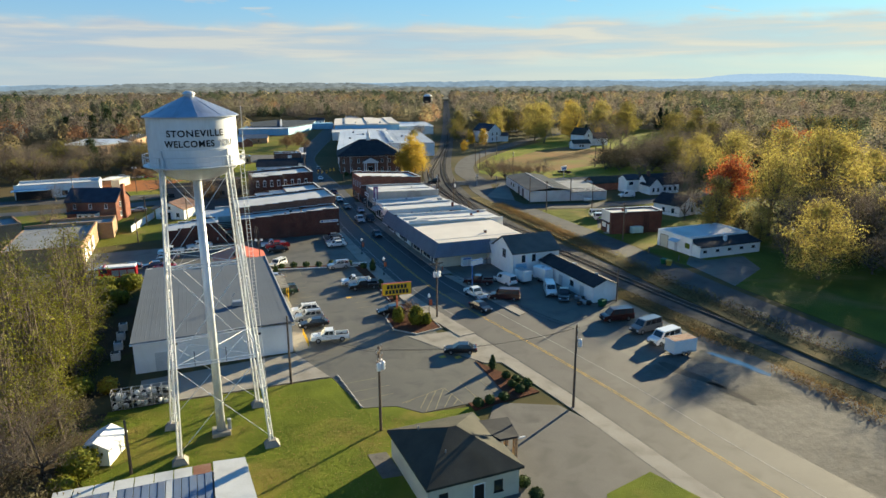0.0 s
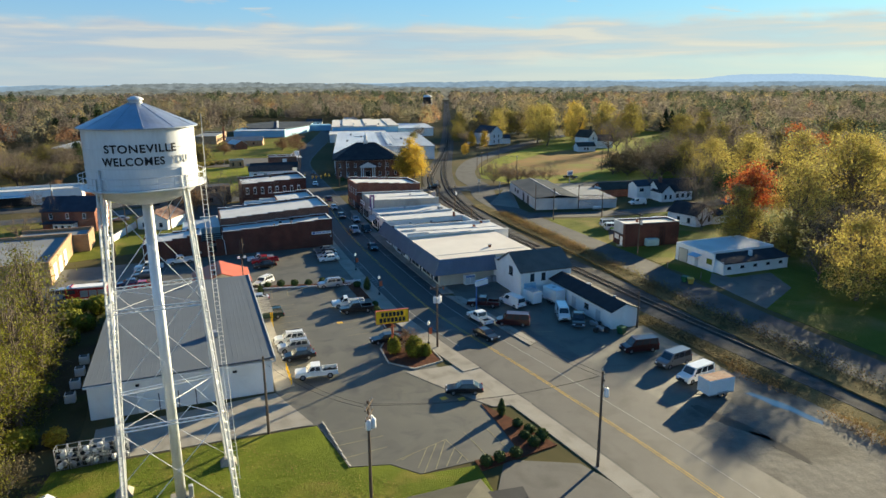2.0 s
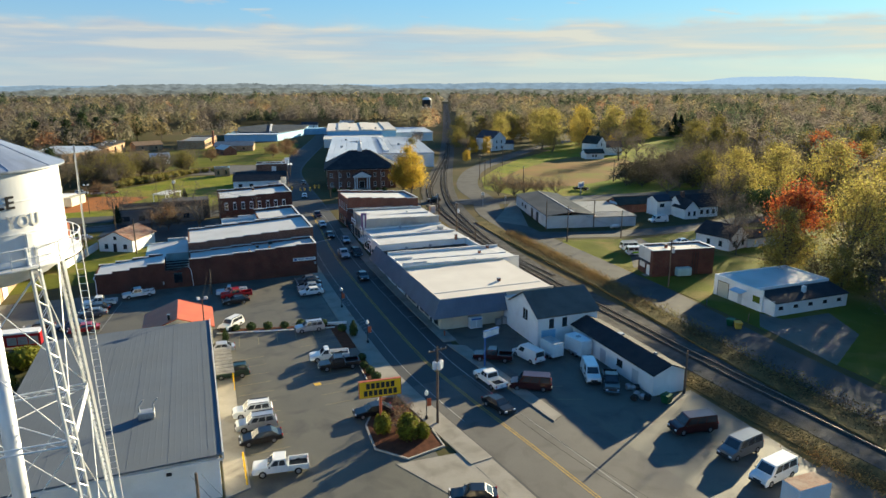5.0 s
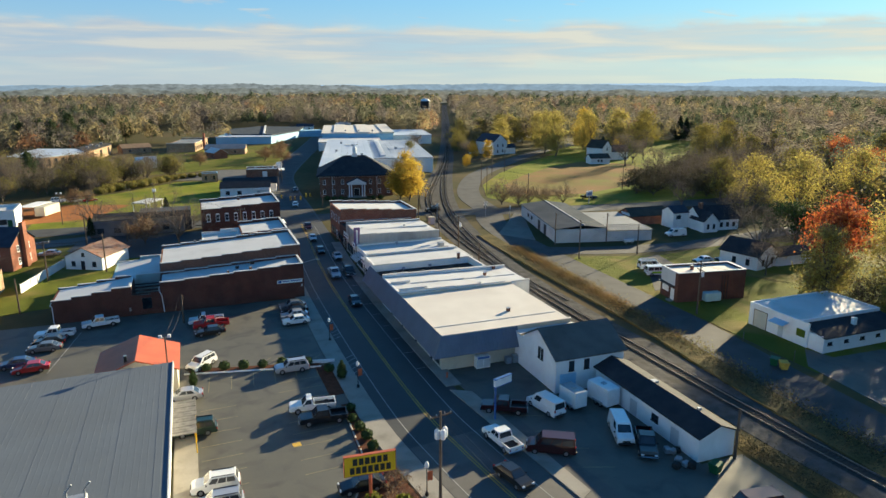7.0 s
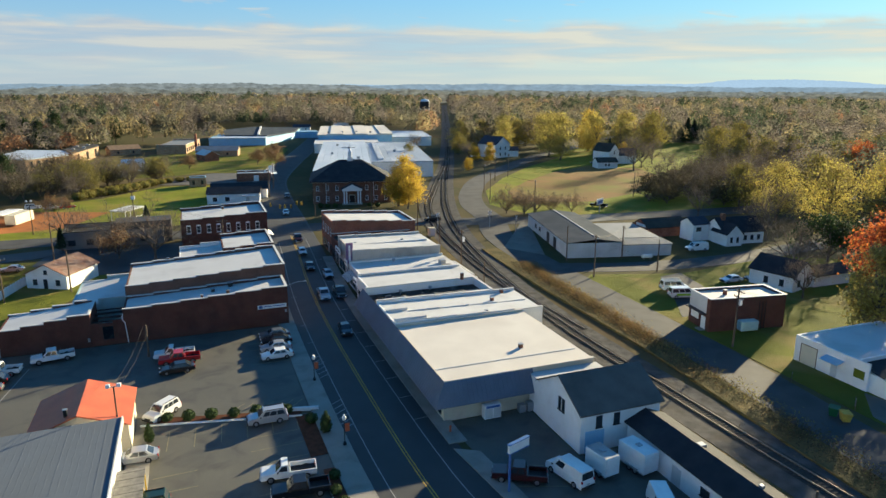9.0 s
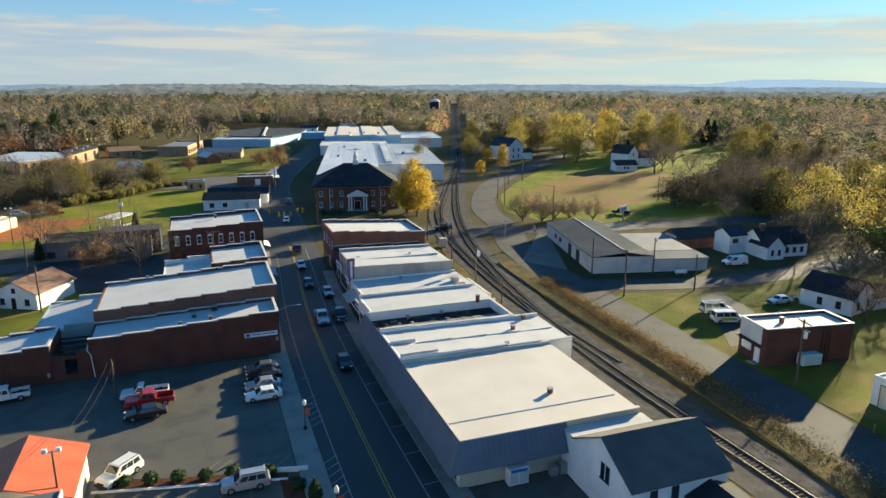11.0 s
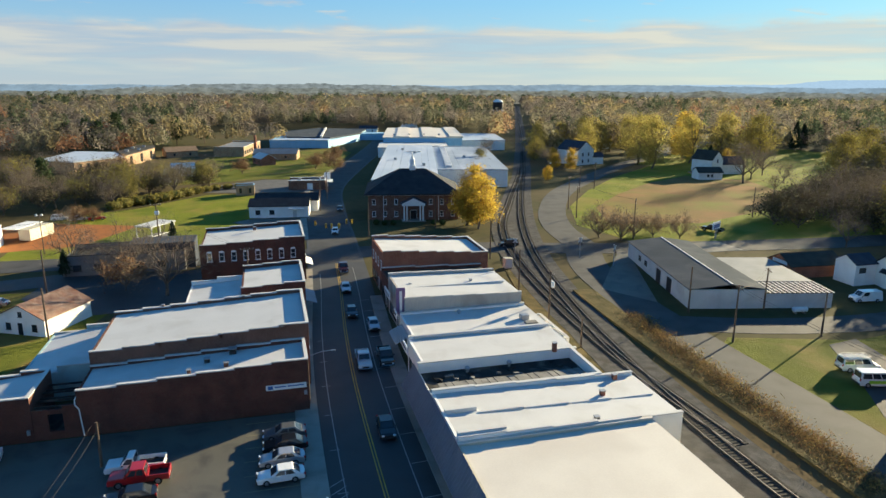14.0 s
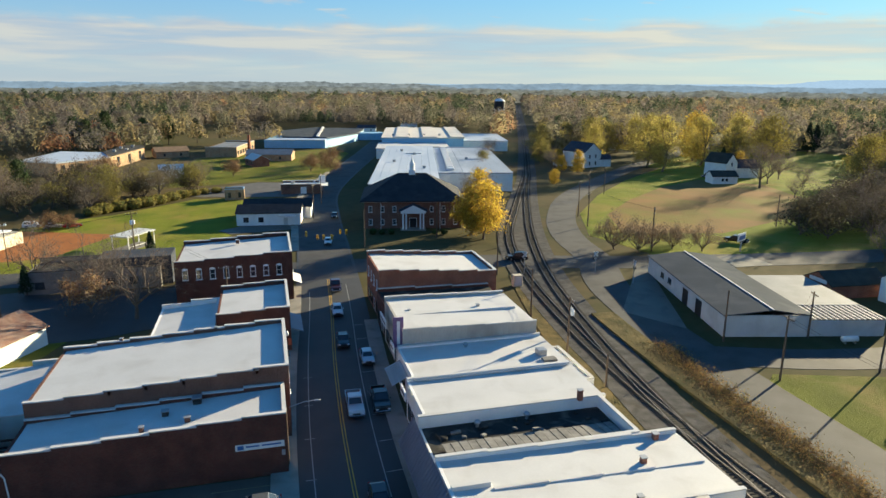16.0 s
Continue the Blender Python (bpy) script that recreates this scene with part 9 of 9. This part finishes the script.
POLES = [(40.4, 64.9, 10.6, 2, 1, 60), (17.3, 68.1, 10.2, 2, 3, 60), (35.9, 100.6, 9.8, 1, 3, 10), (9.5, 84.0, 9.4, 0, 0, 0), (97.3, 135.6, 9.5, 2, 1, 80), (98.5, 176.1, 9.2, 1, 0, 80),
         (100.2, 190.0, 8.2, 0, 0, 0), (114, 188.0, 7.6, 1, 0, 70), (113.8, 174.9, 7.2, 0, 0, 0), (73.5, 188.9, 9.6, 1, 2, 90), (74.7, 205.4, 9.0, 0, 0, 0), (74.9, 180, 4.6, 0, 0, 0), (12.6, 162.9, 5.0, 0, 0, 0),
         (78.4, 232.9, 8.9, 0, 0, 0), (120.4, 243, 10.6, 2, 0, 60), (122.3, 285.7, 10.5, 1, 0, 40), (118.5, 272, 9.5, 1, 0, 40), (140, 314, 10, 1, 0, 40), (150, 322, 10, 1, 0, 40), (5, 260.9, 11, 1, 2, 20), (-9.2, 224.7, 9.3, 0, 0, 0),
         (-8.6, 68.8, 6.0, 0, 0, 0), (-13.5, 199, 8.5, 1, 0, 30), (-3, 202.5, 8.5, 0, 0, 0), (-14.5, 178, 6.5, 0, 0, 0), (68.5, 96.6, 6.0, 0, 0, 0), (118.6, 106, 9.0, 1, 1, 20), (26.4, 217, 9.6, 1, 0, 10), (-38, 248, 9, 1, 1, 20), (46, 300, 10, 1, 0, 80), (50, 322, 10, 1, 0, 80), (55.2, 262, 9, 0, 0, 0), (74.5, 268, 9, 0, 0, 0), (34.2, 171.5, 6.5, 0, 0, 0), (170, 260, 9, 0, 0, 0)]
for row in POLES:
    utility_pole(*row[:3], row[3], row[4], row[5], "weathered wooden utility pole" + (" with pale transformer cans" if row[4] else " with crossarms" if row[3] else ""))
for a, b in (((40.4, 64.9, 10.2), (17.3, 68.1, 9.8)), ((40.4, 64.9, 10.2), (35.9, 100.6, 9.5)), ((97.3, 135.6, 9.1), (98.5, 176.1, 8.8)), ((97.3, 135.6, 9.1), (118.6, 106, 8.6)), ((98.5, 176.1, 8.8), (114, 188, 7.4)), ((12.6, 162.9, 4.8), (10.9, 136, 7.4)), ((73.5, 188.9, 9.2), (74.7, 205.4, 8.8)), ((74.7, 205.4, 8.8), (78.4, 232.9, 8.6)), ((120.4, 243, 10.2), (122.3, 285.7, 10.1)), ((122.3, 285.7, 10.1), (140, 314, 9.6)), ((-13.5, 199, 8.2), (-40, 150, 8.0)), ((-3, 202.5, 8.3), (-13.5, 199, 8.2)), ((5, 260.9, 10.6), (-38, 248, 8.8)), ((9.5, 84, 9.2), (17.3, 68.1, 9.6)), ((-8.6, 68.8, 5.6), (-30, 90, 6.5)), ((26.4, 217, 9.2), (5, 260.9, 10.6)), ((46, 300, 9.6), (50, 322, 9.6)), ((118.6, 106, 8.6), (150, 70, 8.4))):
    for d in (-0.4, 0.4):
        wire((a[0] + d, a[1], a[2]), (b[0] + d, b[1], b[2]), 0.9)


def street_lamp(x, y, banner=True):
    p = thing("street_lamp", pose(x, y, 0.16), "dark post lamp with a pale globe and red banner", "street lamp", "post lamps along the street")
    part("base", spin([(0.2, 0), (0.2, 0.25), (0.1, 0.4), (0, 0.4)], 10), M["dark"], p)
    bm = bmesh.new(); tube(bm, (0, 0, 0.3), (0, 0, 3.0), 0.06, 0.05, n=8); part("post", bm, M["dark"], p)
    part("globe", spin([(0.08, 3.0), (0.2, 3.1), (0.24, 3.35), (0.15, 3.6), (0.05, 3.75), (0, 3.8)], 12), M["trim"], p, "pale acorn globe", smooth=True)
    if banner:
        part("banner", boxes((0.08, -0.015, 1.6, 0.6, 0.015, 2.6)), M["roof_red"], p, "red cloth banner")


for x, y in ((35.0, 102.0), (34.2, 146.0), (34.4, 128.0), (35.2, 200)):
    street_lamp(x, y)


def flood_lamp(x, y, h):
    p = thing("flood_light", pose(x, y, 0), "tall grey pole with twin flood lamps", "flood light")
    bm = bmesh.new(); tube(bm, (0, 0, 0), (0, 0, h), 0.12, 0.08, n=8); part("pole", bm, M["pole"], p)
    part("arm", boxes((-0.6, -0.04, h - 0.1, 0.6, 0.04, h)), M["galv"], p)
    for s in (-0.55, 0.55):
        bm = boxes((s - 0.22, -0.3, h - 0.05, s + 0.22, 0.05, h + 0.35), bevel=0.05); part("lamp_head", bm, M["trim"], p)


flood_lamp(10.9, 136, 7.6); flood_lamp(-20, 262, 9.0)

# street light arm on the brick shop's corner
arm = thing("arm_light", pose(34.6, 172, 6.2), "grey curved street light arm", "street lamp")
bm = bmesh.new(); tube(bm, (0, 0, 0), (1.4, 0, 0.4), 0.04, n=6); tube(bm, (1.4, 0, 0.4), (2.6, 0, 0.45), 0.04, n=6); part("arm", bm, M["galv"], arm)
part("lamp_head", boxes((2.5, -0.12, 0.38, 3.1, 0.12, 0.5), bevel=0.03), M["galv"], arm)

# traffic signals hung over the crossing
for x, y in ((41.3, 255.4), (43.5, 251.5), (44.8, 251.2), (46.5, 250.8), (48.9, 255.7), (50.2, 255.4)):
    s = thing("traffic_signal", pose(x, y, 5.0), "yellow hanging traffic signal", "traffic signal", "signals over the crossing")
    part("housing", boxes((-0.2, -0.18, 0, 0.2, 0.18, 1.1), bevel=0.03), M["sign_yellow"], s)
    for k, c in enumerate(("leaf_green", "sign_yellow", "lamp_red")):
        part("lens", boxes((-0.13, -0.22, 0.1 + k * 0.34, 0.13, -0.18, 0.36 + k * 0.34), bevel=0.01), M["dark"], s)
for a, b in (((34.5, 256, 7), (55.2, 262, 7)), ((36, 246, 7), (55.5, 252, 7))):
    wire(a, b, 0.6)

# ---------- signs ----------
sign = thing("pole_sign", pose(29.0, 100.6, 0, 0, 0, -4), "yellow store sign with dark bars on a brown post", "sign")
bm = bmesh.new(); tube(bm, (0, 0, 0), (0, 0, 5.0), 0.16, n=10); part("post", bm, M["roof_red"], sign, "red-brown steel post")
part("panel", boxes((-2.35, -0.22, 4.9, 2.35, 0.22, 6.8), bevel=0.03), M["sign_yellow"], sign, "yellow sign panel")
part("frame", boxes((-2.42, -0.18, 4.84, 2.42, 0.18, 4.92), (-2.42, -0.18, 6.78, 2.42, 0.18, 6.86), (-2.42, -0.18, 4.92, -2.34, 0.18, 6.78), (2.34, -0.18, 4.92, 2.42, 0.18, 6.78)), M["roof_red"], sign, "orange-red sign frame")
for z, n, w, gap in ((5.95, 6, 0.42, 0.56), (5.1, 7, 0.42, 0.56)):
    for k in range(n):
        x = (k - (n - 1) / 2) * gap
        for f in (-0.235, 0.235):
            part("sign_bar", boxes((x - w / 2, f - 0.01, z, x + w / 2, f + 0.01, z + 0.66)), M["lettering"], sign)
bs = thing("pole_sign", pose(47.8, 113.6, 0, 0, 0, 20), "blank white box sign on a blue post", "sign")
bm = bmesh.new(); tube(bm, (0, 0, 0), (0, 0, 5.4), 0.13, n=10); part("post", bm, M["sign_blue"], bs)
part("panel", boxes((-0.2, -0.18, 4.4, 2.6, 0.18, 5.3), bevel=0.03), M["trim"], bs)
part("frame", boxes((-0.26, -0.2, 5.3, 2.66, 0.2, 5.38), (-0.26, -0.2, 4.32, 2.66, 0.2, 4.4)), M["sign_blue"], bs)
bb = thing("billboard", pose(141, 238, 0, 0, 0, 30), "small roadside billboard with a blue panel", "billboard")
part("panel", boxes((-2, -0.15, 2.6, 2, 0.15, 4.4)), M["trim"], bb); part("sign_bar", boxes((-1.7, -0.18, 2.9, 1.7, -0.15, 3.9)), M["sign_blue"], bb)
part("post", boxes((-0.15, -0.15, 0, 0.15, 0.15, 2.6)), M["galv"], bb)

# ---------- planting in the lots ----------
patch("island_bed", [(27.9, 103.1), (27.6, 97.6), (30.3, 94.6), (34.6, 95.6), (34.6, 99.4), (33.2, 108.6), (31.2, 109.4)], "mulch", 0.14, "reddish mulch bed with a kerb")
part("island_kerb", ribbon([(31.2, 109.4), (27.8, 103.1), (27.5, 97.6), (30.3, 94.4), (34.8, 95.5), (34.8, 99.4)], (0.1, 0.1), 0.2, -0.05), M["kerb"], kind="structure", label="pale concrete kerb round the island")
patch("planting_strip", [(30.6, 111), (32.6, 111), (33.2, 124), (31.2, 124)], "mulch", 0.1, "mulched strip along the pavement")
patch("planting_strip_north", [(30.4, 127), (33.4, 127), (33.4, 136.6), (30.2, 137)], "mulch", 0.1, "mulched corner bed")
patch("hedge_bed", [(13.2, 140.8), (31, 136.9), (31.2, 138.2), (13.4, 142.2)], "mulch", 0.08, "mulch under the clipped hedge")
patch("south_bed", [(34.7, 81.6), (36.6, 77), (38.6, 70), (29, 68.4), (29, 70.4), (34.2, 70.6), (34.6, 76)], "mulch", 0.12, "mulch bed at the lot's corner")
part("hedge_kerb", ribbon([(12.6, 140.6), (20, 139.0), (31, 136.6)], (0.12, 0.12), 0.2, -0.05), M["trim"], kind="structure", label="white painted kerb along the hedge")
part("blue_kerb", ribbon([(29.6, 138.4), (33.2, 137.6)], (0.15, 0.15), 0.5, -0.05), M["trim"], kind="structure", label="white board barrier")
CLIP = bush("clipped_bush", "round clipped green bush", 40, 1.5, 1.3, "shrub", 700, 0.14)
plant(CLIP, [(15.6, 141.0, 0, 0.9), (18, 140.4, 40, 1.0), (20.6, 139.9, 80, 1.0), (23.2, 139.4, 120, 0.95), (25.8, 138.8, 160, 1.0), (29.4, 138.0, 10, 0.9), (31.6, 119.4, 0, 0.8), (31.9, 117, 30, 0.85), (32.2, 114.8, 60, 0.9), (32.3, 112.4, 90, 0.85), (31.8, 134.6, 70, 1.0), (32, 122, 0, 0.8),
             (36.4, 75.2, 0, 0.8), (37, 73.4, 50, 0.9), (37.6, 71.6, 90, 1.0), (36.2, 70.8, 140, 0.9), (33.4, 69.6, 20, 0.9), (31.4, 69.4, 70, 0.85), (29.8, 69.2, 10, 0.9), (36.0, 72.6, 10, 0.8), (27.6, 50.4, 0, 0.95), (27.4, 52.6, 40, 0.85), (64, 274.5, 0, 1.1), (61.6, 275, 0, 1.1), (59.4, 275.6, 0, 1.2), (75, 272, 0, 1.1), (77.4, 271.4, 0, 1.2)], "clipped bushes")
plant(bush("cone_bush", "dark green conical evergreen bush", 41, 2.3, 3.9, "leaf_green", 1500, 0.17, cone=0.55), [(33.0, 131.7, 20, 0.75), (35.8, 78.2, 100, 0.55), (13.8, 136.4, 40, 0.6)])
plant(bush("golden_conifer", "rounded yellow-green dwarf conifer on red mulch", 43, 2.6, 3.0, "leaf_lime", 1700, 0.16, cone=0.35), [(31.6, 98.4, 0, 1.2), (29.2, 100.6, 70, 0.9), (33.2, 98.0, 130, 0.7)])
plant(broad_tree("dry_shrub", "leafless straw-brown shrub on red mulch", 42, 3.0, 1.1, 0.12, "leaf_brown", 500, 0.14, 0.3, twigs=900, arms=7), [(31.9, 100.6, 0, 0.9), (32.4, 104.6, 80, 0.7)])


# brush on the railway bank
def brush(name, label, line, count, spread, h, seed, material, thin=0.12, size=0.7, clump=0.0):
    """Loose blades and twigs along a line, thicker in some places than in others."""
    rng = np.random.default_rng(seed)
    P = np.array(line)
    w = np.array([1 + clump * (noise.noise(Vector((x * 0.09, y * 0.09, seed))) + noise.noise(Vector((x * 0.3, y * 0.3, seed)))) for x, y in line]).clip(0.02)
    k = rng.choice(len(P), count, p=w / w.sum())
    c = np.c_[P[k] + rng.normal(size=(count, 2)) * spread, np.abs(rng.normal(size=count)) * h * 0.5 + 0.3]
    bag(name, leaf_tris(c, size, rng, thin=thin), 3, M[material], label=label, kind="stuff")


BANK = smooth_line([(84.0, 50), (83.4, 96), (85.0, 120), (86.4, 150), (87.2, 176), (88.6, 190)], 1.0)
brush("bank_brush", "tangled dark brown brush on the railway bank", BANK, 14000, 1.6, 0.5, 50, "leaf_dusk", 0.3, 0.26, 1.2)
brush("bank_stems", "dry brown stems on the railway bank", BANK, 4000, 1.5, 0.6, 55, "leaf_brown", 0.2, 0.26, 1.4)
brush("bank_straw", "dry straw grass along the bank", offset([p for p in BANK if p[1] > 138], 1.2), 12000, 1.1, 0.25, 51, "straw", 0.15, 0.36, 0.8)
brush("bank_grass", "green-brown grass along the bank", offset(BANK, 1.8), 4000, 1.2, 0.25, 54, "leaf_olive", 0.2, 0.3, 1.2)
brush("rail_weeds", "dry yellow weeds beside the rails", smooth_line([(72.6, 70), (72.4, 90), (71.5, 100)], 1.0), 3600, 1.0, 0.35, 52, "leaf_dusk", 0.15, 0.34, 1.0)
brush("edge_weeds", "yellow weeds at the gravel's edge", smooth_line([(73.0, 30), (71.8, 66), (71.4, 80)], 1.0), 3600, 0.9, 0.3, 53, "straw", 0.2, 0.34, 1.0)


def turf(name, label, x0, y0, x1, y1, count, seed, keep, material="leaf_lime", size=0.22):
    """Short tufts that roughen a lawn."""
    rng = np.random.default_rng(seed)
    c = np.c_[rng.uniform(x0, x1, count), rng.uniform(y0, y1, count), rng.uniform(0.02, 0.09, count)]
    w = np.array([noise.noise(Vector((x * 0.2, y * 0.2, seed))) for x, y, _ in c])
    c = c[[bool(keep(x, y)) and v > rng.uniform(-0.7, 0.35) for (x, y, _), v in zip(c, w)]]
    bag(name, leaf_tris(c, size, rng, thin=0.5, outward=np.tile([0.0, 0.0, 1.0], (len(c), 1)), bias=2.6), 3, M[material], label=label, kind="stuff")


turf("grass_tufts", "short green grass tufts on the tower's lawn", -16, 50, 22, 84, 26000, 60, lambda x, y: not (x > 14.5 and y < 64) and not (x > 14.8 and y > 74) and x + y < 90, "tuft", 0.16)
turf("dry_tufts", "dry straw tufts on the tower's lawn", -16, 50, 22, 84, 9000, 61, lambda x, y: not (x > 14.5 and y < 64) and not (x > 14.8 and y > 74) and x + y < 90, "straw", 0.12)


# ---------- paint in the lots ----------
for x, y, x2, y2 in ((21.3, 73.4, 27.7, 75.5), (27.7, 75.5, 28.4, 70.6), (21.9, 73.3, 23.6, 74.2), (23.1, 71.3, 25.3, 74.8), (23.4, 70.2, 26.4, 75.0), (24.7, 70.4, 27.5, 75.2), (25.9, 70.5, 27.9, 73.4), (27.1, 70.6, 28.1, 71.8),
                      (30.2, 76.3, 30.6, 70.7), (32.9, 76.0, 33.3, 70.8), (15.7, 81.3, 20.3, 81.5), (15.9, 78.5, 21.4, 78.8), (16.3, 75.8, 21.2, 76.4)):
    mark([(x, y), (x2, y2)], 0.11, "paint_worn", "stall_line", 0.045)
for k in range(11):
    mark([(14.4, 98.4 + k * 3.0), (18.8, 98.6 + k * 3.0)], 0.1, "paint_worn", "stall_line", 0.045)
for k in range(9):
    mark([(24.4, 110 + k * 2.9), (30.2, 110.3 + k * 2.9)], 0.1, "paint_worn", "stall_line", 0.045)
for k in range(7):
    mark([(15.6 + k * 2.9, 133.6), (15.9 + k * 2.9, 138.2)], 0.1, "paint_worn", "stall_line", 0.045)
for k in range(6):
    mark([(26.8, 154.4 + k * 2.75), (32.4, 154.4 + k * 2.75)], 0.1, "paint_worn", "stall_line", 0.04)
for k in range(7):
    mark([(22.6 + k * 1.2, 140.4 - k * 0.22), (24.6 + k * 1.2, 142.4 - k * 0.2)], 0.1, "paint_worn", "hatching", 0.04)
mark([(-3.1, 164), (-5.4, 148)], 0.12, "paint_white", "stall_line", 0.04)
for k in range(5):
    mark([(48.6 + k * 0.5, 118.4 - k * 4.2), (53.4 + k * 0.5, 116.6 - k * 4.2)], 0.1, "paint_worn", "stall_line", 0.046)
for x, y in ((24.1, 115.9), (32.6, 83.4), (30.6, 84.4)):
    part("yellow_patch", slab([(x, y), (x + 0.9, y + 0.1), (x + 0.8, y + 0.9), (x - 0.1, y + 0.8)], 0.0, 0.046), M["paint_yellow"], kind="structure")
for k in range(7):
    p = thing("wheel_stop", pose(16.2 - 0.13 * k + 0.3, 74.6 + k * 1.5, 0.03, 0, 0, 98), "pale concrete wheel stop at the lot's edge", "wheel stop", "wheel stops")
    part("bar", boxes((-0.65, -0.1, 0, 0.65, 0.1, 0.15), bevel=0.03), M["kerb"], p)
for k in range(6):
    p = thing("wheel_stop", pose(30.9 + 0.06 * k, 112 + k * 2, 0.03, 0, 0, 88), "pale concrete wheel stop at the lot's edge", "wheel stop", "wheel stops")
    part("bar", boxes((-0.8, -0.1, 0, 0.8, 0.1, 0.15), bevel=0.03), M["kerb"], p)

# ---------- clutter ----------
rng = np.random.default_rng(90)
for k in range(18):
    x, y = -11.2 + (k % 6) * 1.15 + rng.uniform(-0.1, 0.1), 84.6 + (k // 6 % 2) * 1.2
    z = 0.06 + (k // 12) * 1.2
    c = thing("wire_cage", pose(x, y, z, 0, 0, rng.uniform(-8, 8)), "wire cage of pale scrap by the store", "cage", "stacked cages")
    for j in range(4):
        u, v = rng.uniform(0.16, 0.3, 2)
        bm = boxes((-u, -v, 0, u, v, 0.3 + 0.3 * rng.uniform()), bevel=0.09)
        bm.transform(pose((j % 2 - 0.5) * 0.44, (j // 2 - 0.5) * 0.44, 0.06 + 0.35 * rng.uniform() * (j % 2), rng.uniform(-20, 20), rng.uniform(-20, 20), rng.uniform(0, 90)))
        part("scrap", bm, M[("trim", "galv", "tar", "grey_wall", "dark")[(k + j) % 5]], c)
    for a in (-0.52, 0.52):
        for b in (-0.52, 0.52):
            part("post", boxes((a - 0.03, b - 0.03, 0, a + 0.03, b + 0.03, 1.15)), M["galv"], c)
    for z2 in (0.05, 0.6, 1.12):
        for a in (-0.52, 0.52):
            part("bar", boxes((-0.52, a - 0.02, z2 - 0.02, 0.52, a + 0.02, z2 + 0.02)), M["galv"], c)
            part("bar", boxes((a - 0.02, -0.52, z2 - 0.02, a + 0.02, 0.52, z2 + 0.02)), M["galv"], c)
ws = gable_house("garden_shed", -11.4, 73.2, 3.4, 2.6, 2.0, 2.7, "white_wall", "trim", "small white tin shed on the grass", rz=70, category="shed")
for x, y, rz, lab, m in ((64.6, 95.2, 20, "green wheeled skip beside the shed", "green_bin"), (92.4, 113.9, 30, "green wheeled bin by the road", "green_bin"), (92.5, 112.4, 60, "yellow-lidded bin by the road", "paint_yellow")):
    b_ = thing("waste_bin", pose(x, y, 0.04, 0, 0, rz), lab, "bin")
    bm = bmesh.new(); solid(bm, [(-0.5, -0.4, 0.1), (0.5, -0.4, 0.1), (0.5, 0.4, 0.1), (-0.5, 0.4, 0.1)], [(-0.65, -0.55, 1.1), (0.65, -0.55, 1.1), (0.65, 0.55, 1.1), (-0.65, 0.55, 1.1)])
    part("body", bm, M[m], b_); part("lid", boxes((-0.7, -0.6, 1.1, 0.7, 0.6, 1.2), bevel=0.04), M[m], b_)
    for sx in (-0.4, 0.4):
        wheel(b_, sx, 0.38, 0.1, 0.06)
for k in range(9):
    x, y = 62.0 + rng.uniform(-0.8, 1.6), 98.0 + rng.uniform(-2.2, 2.2)
    b_ = thing("scrap_heap", pose(x, y, 0.03, 0, 0, rng.uniform(0, 90)), "heap of grey scrap by the shed", "scrap", "scrap by the shed")
    part("block", boxes((-0.4, -0.35, 0, 0.4, 0.35, 0.5 + 0.4 * rng.uniform()), bevel=0.12), M["galv" if k % 2 else "tar"], b_)
cone = thing("traffic_cone", pose(59.6, 113.6, 0.04), "orange-red traffic cone beside the trailers", "cone")
part("cone", spin([(0.2, 0), (0.2, 0.04), (0.12, 0.05), (0.03, 0.7), (0, 0.7)], 12), M["roof_red"], cone)
hyd = thing("fire_hydrant", pose(46.6, 126.6, 0.16), "red fire hydrant on the pavement", "hydrant")
part("barrel", spin([(0.14, 0), (0.12, 0.1), (0.12, 0.55), (0.16, 0.58), (0.12, 0.75), (0, 0.8)], 12), M["roof_red"], hyd)
cab = thing("signal_cabinet", pose(79.6, 224.6, 0.05), "pale railway signal cabinet", "cabinet")
part("casing", boxes((-0.9, -0.7, 0, 0.9, 0.7, 2.2), bevel=0.04), M["cream_wall"], cab); part("door", boxes((-0.6, -0.73, 0.2, 0.6, -0.7, 1.9)), M["grey_wall"], cab)
for x, y, rz in ((84, 232, 0), (98.6, 229, 180), (102.7, 220.9, 90)):
    m_ = thing("crossing_signal", pose(x, y, 0.05, 0, 0, rz), "railway crossing signal mast with crossed boards", "signal")
    bm = bmesh.new(); tube(bm, (0, 0, 0), (0, 0, 4.6), 0.08, n=8); part("mast", bm, M["galv"], m_)
    for a in (-45, 45):
        bm = boxes((-0.7, -0.02, -0.1, 0.7, 0.02, 0.1)); bm.transform(Matrix.Translation((0, -0.1, 4.1)) @ Matrix.Rotation(radians(a), 4, "Y")); part("board", bm, M["trim"], m_)
    for s_ in (-0.4, 0.4):
        bm = bmesh.new(); tube(bm, (s_, -0.16, 3.1), (s_, -0.06, 3.1), 0.2, n=12); part("lamp", bm, M["dark"], m_)
    part("arm", boxes((-0.45, -0.08, 3.05, 0.45, -0.02, 3.15)), M["galv"], m_)
for x, y in ((95.4, 122.9), (96.6, 114.3)):
    n_ = thing("notice_frame", pose(x, y, 0.02, 0, 0, 40), "small wooden notice frame on the grass", "sign")
    part("panel", boxes((-0.5, -0.03, 0.3, 0.5, 0.03, 1.3)), M["plank_grey"], n_)
    for s_ in (-0.5, 0.5):
        part("post", boxes((s_ - 0.05, -0.05, 0, s_ + 0.05, 0.05, 1.4)), M["pole"], n_)
